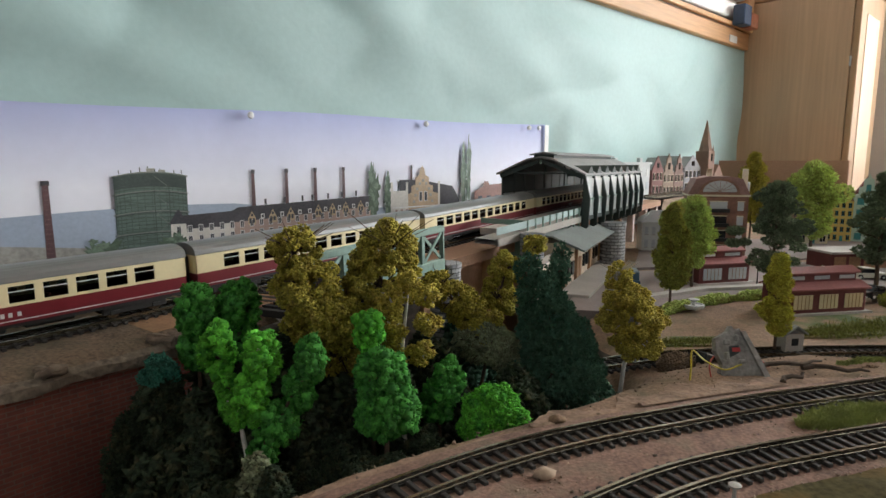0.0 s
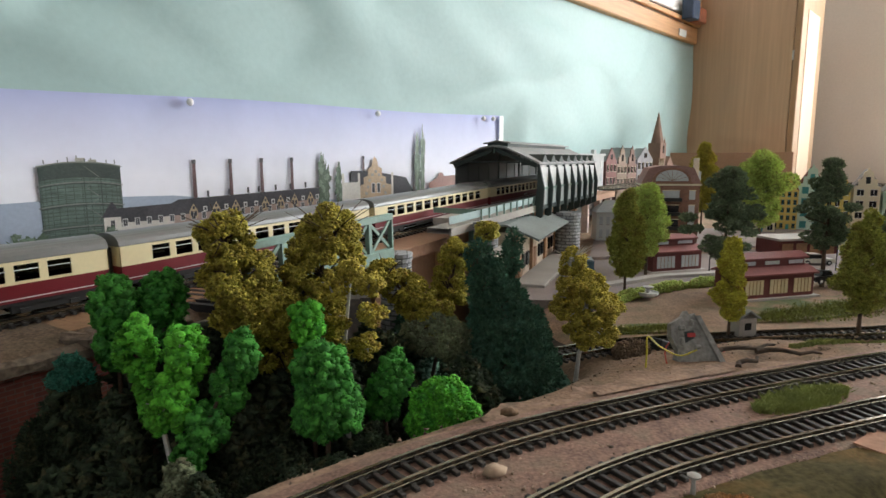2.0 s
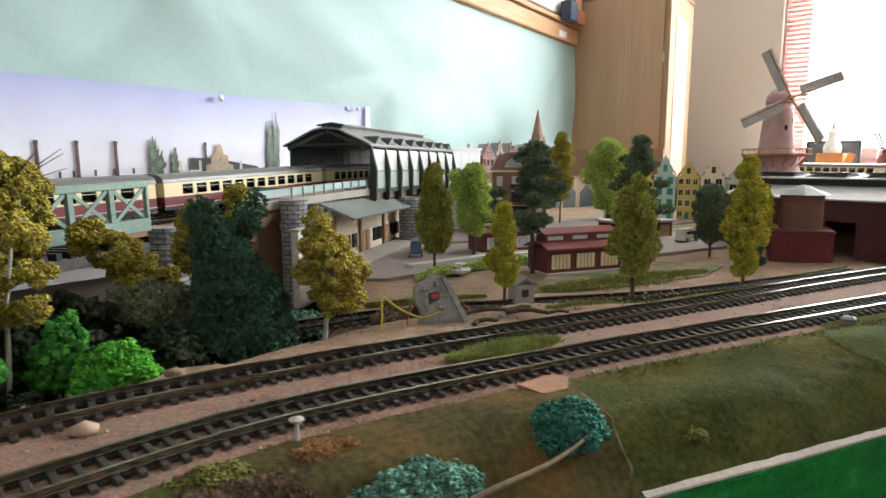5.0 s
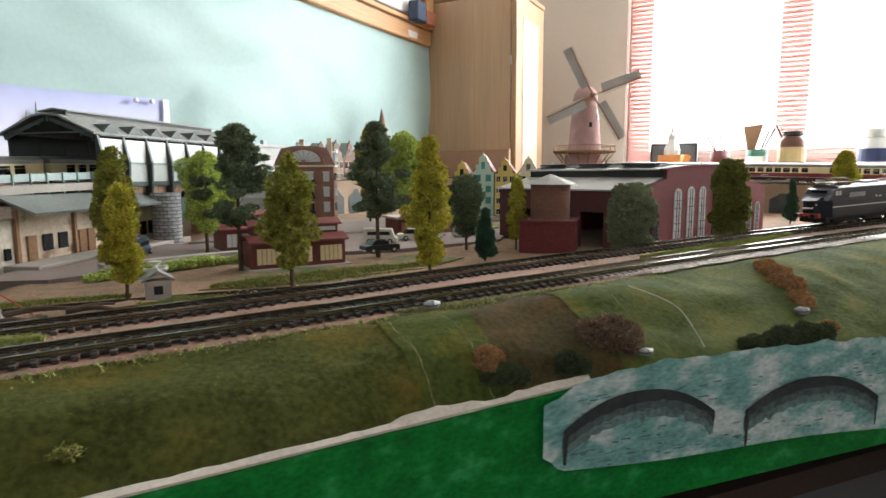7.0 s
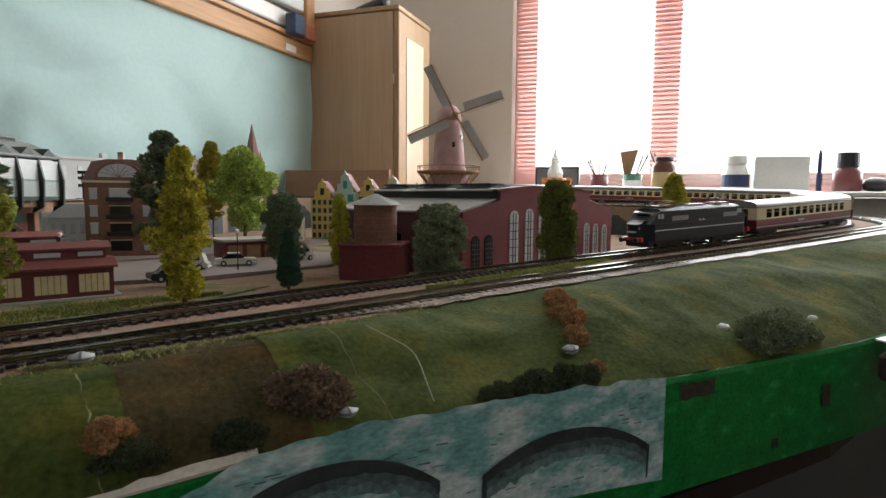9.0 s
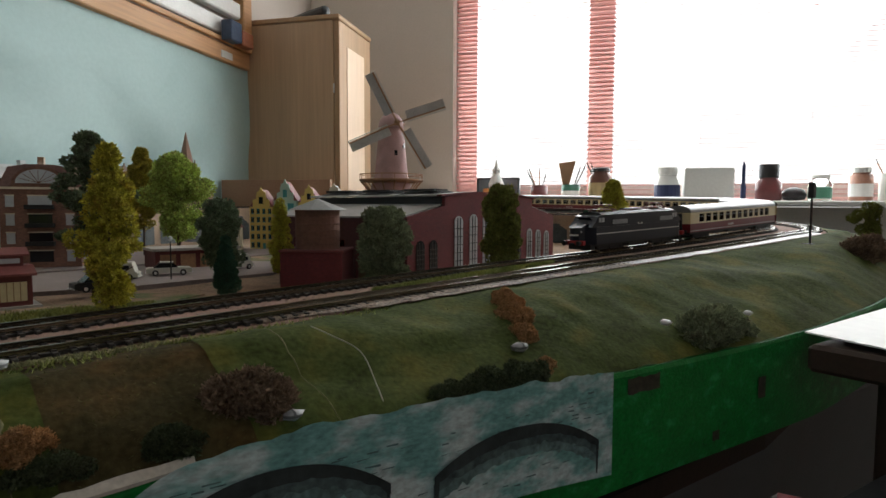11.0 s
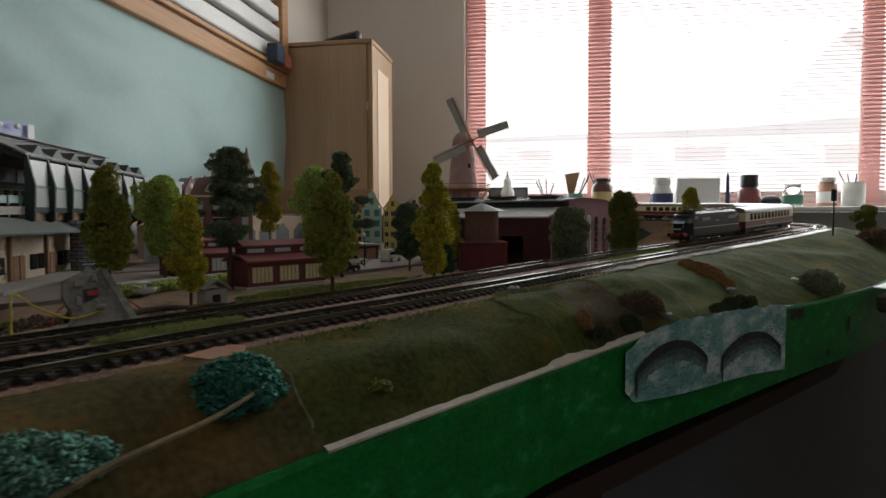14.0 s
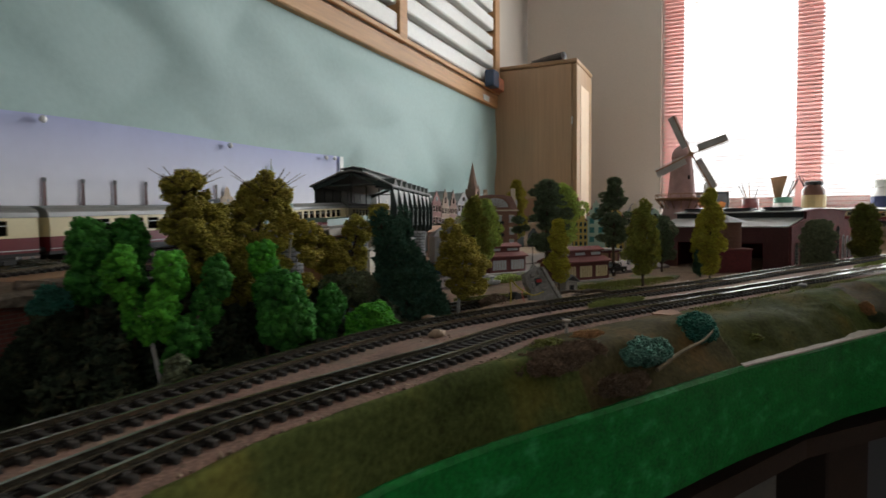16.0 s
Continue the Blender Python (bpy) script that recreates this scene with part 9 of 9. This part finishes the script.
solid("torn_hardboard", MB().prism([(0.225, 0.288), (0.245, 0.300), (0.252, 0.293), (0.246, 0.279), (0.232, 0.275)], 0.991, 0.9955, "z"), mat("raw_torn_board", (0.33, 0.17, 0.10), 0.9), "torn raw hardboard edge beside the track", "board")

# grass tuft mat between the tracks
rng = np.random.default_rng(5)


def grass_patch(pts, n, h, leaf_mat, label, z_of, seed):
    rng = np.random.default_rng(seed)
    (x0, y0), (x1, y1), wd = pts
    v, f = [], []
    for k in range(n):
        t, q = rng.random(), rng.normal() * 0.4
        x = x0 + (x1 - x0) * t + rng.normal() * 0.001
        w_ = wd * math.sin(math.pi * (0.06 + 0.88 * t))
        y = y0 + (y1 - y0) * t + max(-1, min(1, q)) * w_
        a, hh = rng.random() * 6.28, h * (0.5 + rng.random())
        z = z_of(x, y)
        dx, dy = math.cos(a) * 0.0006, math.sin(a) * 0.0006
        lx, ly = rng.normal() * hh * 0.5, rng.normal() * hh * 0.5
        i = len(v)
        v += [(x - dx, y - dy, z - 0.0004), (x + dx, y + dy, z - 0.0004), (x + lx, y + ly, z + hh)]
        f.append((i, i + 1, i + 2))
    ob = new("grass_tufts", foam_mesh("grass_tufts", np.array(v), np.array(f), leaf_mat))
    return tagged(ob, label, "grass", kind="stuff")


grass_patch(((0.200, 0.328), (0.270, 0.352), 0.016), 12000, 0.0028, M_GRASS, "pale yellow-green grass tufts between the tracks", lambda x, y: 0.9952, 6)
grass_patch(((0.68, 0.435), (0.90, 0.482), 0.010), 9000, 0.002, M_GRASS, "pale green grass tufts between the tracks further on", lambda x, y: 1.0035 + (x - 0.68) * 0.03, 7)
grass_patch(((0.34, 0.565), (0.56, 0.625), 0.035), 9000, 0.0024, LEAF["moss"], "thin dull grass on the lawn by the cabins", lambda x, y: 0.9788, 9)
grass_patch(((0.17, 0.535), (0.28, 0.548), 0.014), 3500, 0.0022, LEAF["moss"], "thin dull grass beside the siding", lambda x, y: 0.9788, 10)
grass_patch(((0.30, 0.445), (0.62, 0.545), 0.012), 9000, 0.0022, M_GRASS, "pale green grass along the track bank", lambda x, y: land(x, y), 8)

grass_patch(((0.445, 0.342), (0.60, 0.374), 0.004), 3400, 0.0013, mat("bleached_grass", (0.34, 0.33, 0.17), 0.95, spread=0.4, grain=700, blot=90, bump=0.3), "pale yellowish grass fringe along the near track", lambda x, y: 0.9975, 14)

# lichen and tufts on the front slope
SL = np.array(SLOPE_ROWS)


def slope_z(x, y):
    d = (SL[..., 0] - x) ** 2 + (SL[..., 1] - y) ** 2
    i = np.unravel_index(int(np.argmin(d)), d.shape)
    return float(SL[i][2])


for k, (x, y, rx, ry, rz, leaf, size, turn, lab) in enumerate([
    (0.236, 0.2555, 0.016, 0.011, 0.015, "teal", 0.0014, 20, "curly teal lichen bush on the slope"),
    (0.166, 0.228, 0.025, 0.011, 0.011, "paleteal", 0.0014, 15, "pale teal lichen cushion on the slope"),
    (0.136, 0.244, 0.014, 0.008, 0.006, "rust", 0.0014, 10, "rusty brown lichen tuft by the track"),
    (0.098, 0.232, 0.017, 0.010, 0.005, "moss", 0.0014, 20, "mossy tuft by the track"),
    (0.134, 0.213, 0.026, 0.009, 0.006, "dusk", 0.0014, 15, "brown scrub low on the bare earth"),
    (0.112, 0.220, 0.020, 0.009, 0.006, "dusk", 0.0014, 18, "dark brown scrub on the bare earth"),
    (0.086, 0.208, 0.030, 0.012, 0.006, "dusk", 0.0014, 20, "dark brown scrub low on the slope"),
    (0.756, 0.379, 0.008, 0.010, 0.009, "rust", 0.0014, 0, "rusty dry grass tuft by the track edge"),
    (0.747, 0.363, 0.009, 0.011, 0.010, "rust", 0.0014, 0, "rusty dry grass tuft in a slope fold"),
    (0.736, 0.345, 0.011, 0.012, 0.011, "rust", 0.0014, 0, "rusty dry grass tuft in a slope fold"),
    (0.726, 0.327, 0.008, 0.011, 0.008, "rust", 0.0014, 0, "rusty dry grass tuft low in a slope fold"),
    (0.719, 0.298, 0.008, 0.007, 0.007, "rust", 0.0014, 0, "rusty dry grass tuft at the slope's foot"),
    (0.697, 0.291, 0.016, 0.008, 0.012, "lichen", 0.0014, 0, "dark green lichen above the printed arches"),
    (0.672, 0.290, 0.016, 0.008, 0.011, "lichen", 0.0014, 0, "dark green lichen above the printed arches"),
    (0.648, 0.289, 0.013, 0.007, 0.009, "lichen", 0.0014, 0, "dark green lichen above the printed arches"),
    (0.5555, 0.301, 0.018, 0.013, 0.016, "dusk", 0.0011, -20, "brownish dry twiggy bush on the slope"),
    (0.484, 0.287, 0.015, 0.006, 0.006, "lichen", 0.0014, 0, "dark lichen at the slope's foot"),
    (0.523, 0.288, 0.011, 0.006, 0.009, "lichen", 0.0014, 0, "dark green lichen at the slope's foot"),
    (0.477, 0.293, 0.009, 0.008, 0.009, "rust", 0.0011, 0, "rusty dry twig tuft on the slope"),
    (0.886, 0.303, 0.038, 0.016, 0.020, "grey", 0.0014, 5, "grey-green rounded bush on the slope"),
    (1.335, 0.385, 0.028, 0.02, 0.026, "dusk", 0.0028, 0, "dark brown bush beside the signal"),
    (1.39, 0.40, 0.025, 0.02, 0.02, "dusk", 0.0028, 0, "dark brown bush near the layout's corner"),
    (0.30, 0.262, 0.006, 0.005, 0.003, "moss", 0.0014, 0, "tiny mossy tuft on the slope"),
]):
    bush(x, y, slope_z(x, y) - 0.003, rx, ry, rz, leaf, lab, 120 + k, size, turn, twiggy=leaf in ("rust", "dusk", "lichen", "grey"))
# loose fibres all over the grass mats
M_FIBRE = mat("dull_mat_fibre", (0.095, 0.105, 0.035), 0.95, spec=0.05, spread=0.3, grain=200, blot=30, bump=0, second=(0.13, 0.10, 0.04), mix=0.4, island=0.5)
rng = np.random.default_rng(57)
n = 26000
i, j = rng.integers(0, len(SL) - 1, n), rng.integers(0, SL.shape[1] - 1, n)
near_cam = (SL[i, j, 0] > 0.0) & (SL[i, j, 0] < 1.5)
i, j = i[near_cam], j[near_cam]
n = len(i)
u, w_ = rng.random((n, 1)), rng.random((n, 1))
p = SL[i, j] * (1 - u) * (1 - w_) + SL[i + 1, j] * u * (1 - w_) + SL[i, j + 1] * (1 - u) * w_ + SL[i + 1, j + 1] * u * w_
a = rng.random(n) * 6.28
lie = np.stack([np.cos(a), np.sin(a), 0.15 + 0.5 * rng.random(n)], 1) * (0.0008 + 0.0016 * rng.random(n) ** 2)[:, None]
side = np.stack([-np.sin(a), np.cos(a), 0 * a], 1) * 0.00022
v = np.stack([p - side, p + side, p + lie], 1).reshape(-1, 3)
tagged(new("grass_fibres", foam_mesh("grass_fibres", v, np.arange(3 * n).reshape(-1, 3), M_FIBRE)), "short dull fibres standing out of the grass mats", "grass", kind="stuff")
# pale tufts added to stand for light along the top of the slope
rng = np.random.default_rng(31)
v, f = [], []
for k in range(9000):
    i, t = int(rng.integers(0, len(SL) - 1)), rng.random()
    if not 0.27 < SL[i, 0, 0] < 0.66 or rng.random() > 0.6 + noise.noise(Vector((SL[i, 0, 0] * 30, 0, 0))):
        continue
    p = SL[i, 0] + (SL[i + 1, 0] - SL[i, 0]) * t + (SL[i, 2] - SL[i, 0]) * abs(rng.normal()) * 0.55
    a, hh = rng.random() * 6.28, 0.0022 * (0.5 + rng.random())
    dx, dy = math.cos(a) * 0.0006, math.sin(a) * 0.0006
    n_ = len(v)
    v += [(p[0] - dx, p[1] - dy, p[2] - 0.0004), (p[0] + dx, p[1] + dy, p[2] - 0.0004), (p[0] + rng.normal() * hh * 0.6, p[1] + rng.normal() * hh * 0.6, p[2] + hh)]
    f.append((n_, n_ + 1, n_ + 2))
tagged(new("grass_tufts", foam_mesh("grass_tufts", np.array(v), np.array(f), M_GRASS)), "pale grass fringe standing for light on the slope's top edge", "grass", kind="stuff")
tree(1.50, 0.445, 1.005, 1.075, 0.022, "round", "moss", "small loose-leaved green tree at the corner", 140, 0.2, 0.0034, 0.5, dens=0.5)

# side table beyond the layout with paper and cartons
tb = thing("side_table", "small table with white papers beside the layout", "table", pose(1.02, 0.222, 0.0, 0, 0, 2))
part("tabletop", MB().box(-0.072, 0.5, -0.45, 0.045, 0.945, 0.965, 0.003), M_BASE, tb)
for x, y in ((0.0, -0.4), (0.45, -0.4), (0.0, 0.0), (0.45, 0.0)):
    part("leg", MB().box(x - 0.018, x + 0.018, y - 0.018, y + 0.018, 0.0, 0.945, 0.002), M_BASE, tb)
solid("paper_sheet", MB().add([(0, 0, 0), (0.16, 0.01, 0.001), (0.17, 0.115, 0.012), (0.004, 0.12, 0.006), (0, 0, -0.0012), (0.16, 0.01, -0.0002), (0.17, 0.115, 0.0108), (0.004, 0.12, 0.0048)], [(0, 1, 2, 3), (7, 6, 5, 4), (0, 4, 5, 1), (1, 5, 6, 2), (2, 6, 7, 3), (3, 7, 4, 0)]), M_WHITE, "folded white sheet of paper on the side table", "paper", pose(0.955, 0.150, 0.9665, 0, 0, 2))

M_MATT = mat("matt_black_seat", (0.012, 0.012, 0.012), 0.95, spec=0.05)
stool = thing("low_stool", "dark stool beside the layout holding a carton", "stool", pose(0.80, 0.13, 0.0))
part("seat", MB().box(-0.07, 0.10, -0.10, 0.062, 0.895, 0.912, 0.003), M_MATT, stool)
for x, y in ((-0.05, -0.08), (0.08, -0.08), (-0.05, 0.04), (0.08, 0.04)):
    part("leg", MB().box(x - 0.012, x + 0.012, y - 0.012, y + 0.012, 0, 0.895, 0.002), M_MATT, stool)
cart = thing("striped_carton", "small white carton darkened as if in shade, red edges, on the stool", "box", pose(0.757, 0.168, 0.9125, 0, 0, 25))
# White card and red print coloured darker to stand for shade.
part("box", MB().box(-0.030, 0.030, -0.019, 0.019, 0, 0.015, 0.003), mat("shade_darkened_card", (0.13, 0.11, 0.105), 0.8, spec=0.1, spread=0.15), cart)
M_DULLRED = mat("dull_red_print", (0.16, 0.025, 0.028), 0.8, spec=0.1, spread=0.2)
part("red_band", MB().box(-0.0304, 0.0304, -0.0194, 0.0194, 0.003, 0.0065), M_DULLRED, cart)
part("red_band", MB().box(0.020, 0.0268, -0.0162, 0.0162, 0.0150, 0.0154), M_DULLRED, cart)

# loose grit on the bank, between and beside the tracks
rng = np.random.default_rng(91)
spots, sizes = [], []
far_g, near_g = even(FAR, 0.004), even(NEAR, 0.004)
lf, ln = left_of(far_g), left_of(near_g)
for k in range(5200):
    u = rng.random()
    i = int(rng.integers(10, 420))
    if u < 0.45:
        p = far_g[i] + lf[i] * (0.022 + 0.07 * rng.random() ** 1.5)
        if p[0] > 0.46:
            continue
        z = max(land(p[0], p[1]), far_g[i][2] - 0.0105) if p[0] - far_g[i][0] > -0.02 else land(p[0], p[1])
        spots.append((p[0], p[1], z))
    elif u < 0.75:
        p = far_g[i] - lf[i] * (0.016 + 0.034 * rng.random())
        spots.append((p[0], p[1], far_g[i][2] - BED + 0.0004))
    else:
        p = near_g[i] - ln[i] * (0.016 + 0.006 * rng.random())
        spots.append((p[0], p[1], near_g[i][2] - BED - 0.0006))
    sizes.append(0.0005 + 0.0011 * rng.random() ** 3)
v, f = clumps(np.array(spots), np.array(sizes), rng, 0.8)
tagged(new("grit", foam_mesh("grit", v, f, mat("mixed_grit", (0.27, 0.19, 0.13), 0.95, spread=0.3, grain=300, blot=40, island=0.6))), "loose brown grit scattered along the tracks", "gravel", kind="stuff")

# layers of torn hardboard left on the bank
far_b = even(FAR, 0.004)
lb = left_of(far_b)
M_RAWB = mat("raw_torn_layer", (0.28, 0.18, 0.12), 0.95, spread=0.45, grain=300, blot=50, bump=0.8)
for k, (xa, xb, o0, o1, dz) in enumerate(((0.06, 0.30, 0.027, 0.058, -0.0092), (0.13, 0.25, 0.030, 0.048, -0.0072), (-0.08, 0.05, 0.027, 0.038, -0.0094))):
    rows = []
    idx_ = [i for i in range(len(far_b)) if xa < far_b[i][0] < xb and far_b[i][1] < 0.6]
    for q, i in enumerate(idx_):
        t = q / (len(idx_) - 1)
        e = (o1 - o0) * math.sin(math.pi * (0.06 + 0.88 * t)) ** 0.6 * (0.75 + 0.7 * noise.noise(Vector((t * 7, k * 5.0, 0))) + 0.25 * noise.noise(Vector((t * 40, k * 5.0, 2))))
        z = far_b[i][2] + dz
        a, b = far_b[i] + lb[i] * o0, far_b[i] + lb[i] * (o0 + max(0.002, e))
        rows.append([(a[0], a[1], z), (a[0] + (b[0] - a[0]) * 0.5, a[1] + (b[1] - a[1]) * 0.5, z + 0.0008), (b[0], b[1], z + 0.0004), (b[0], b[1], z - 0.0035)])
    solid("torn_hardboard", MB().sheet(rows), M_RAWB, "layered torn hardboard edge on the bank", "board", kind="structure")
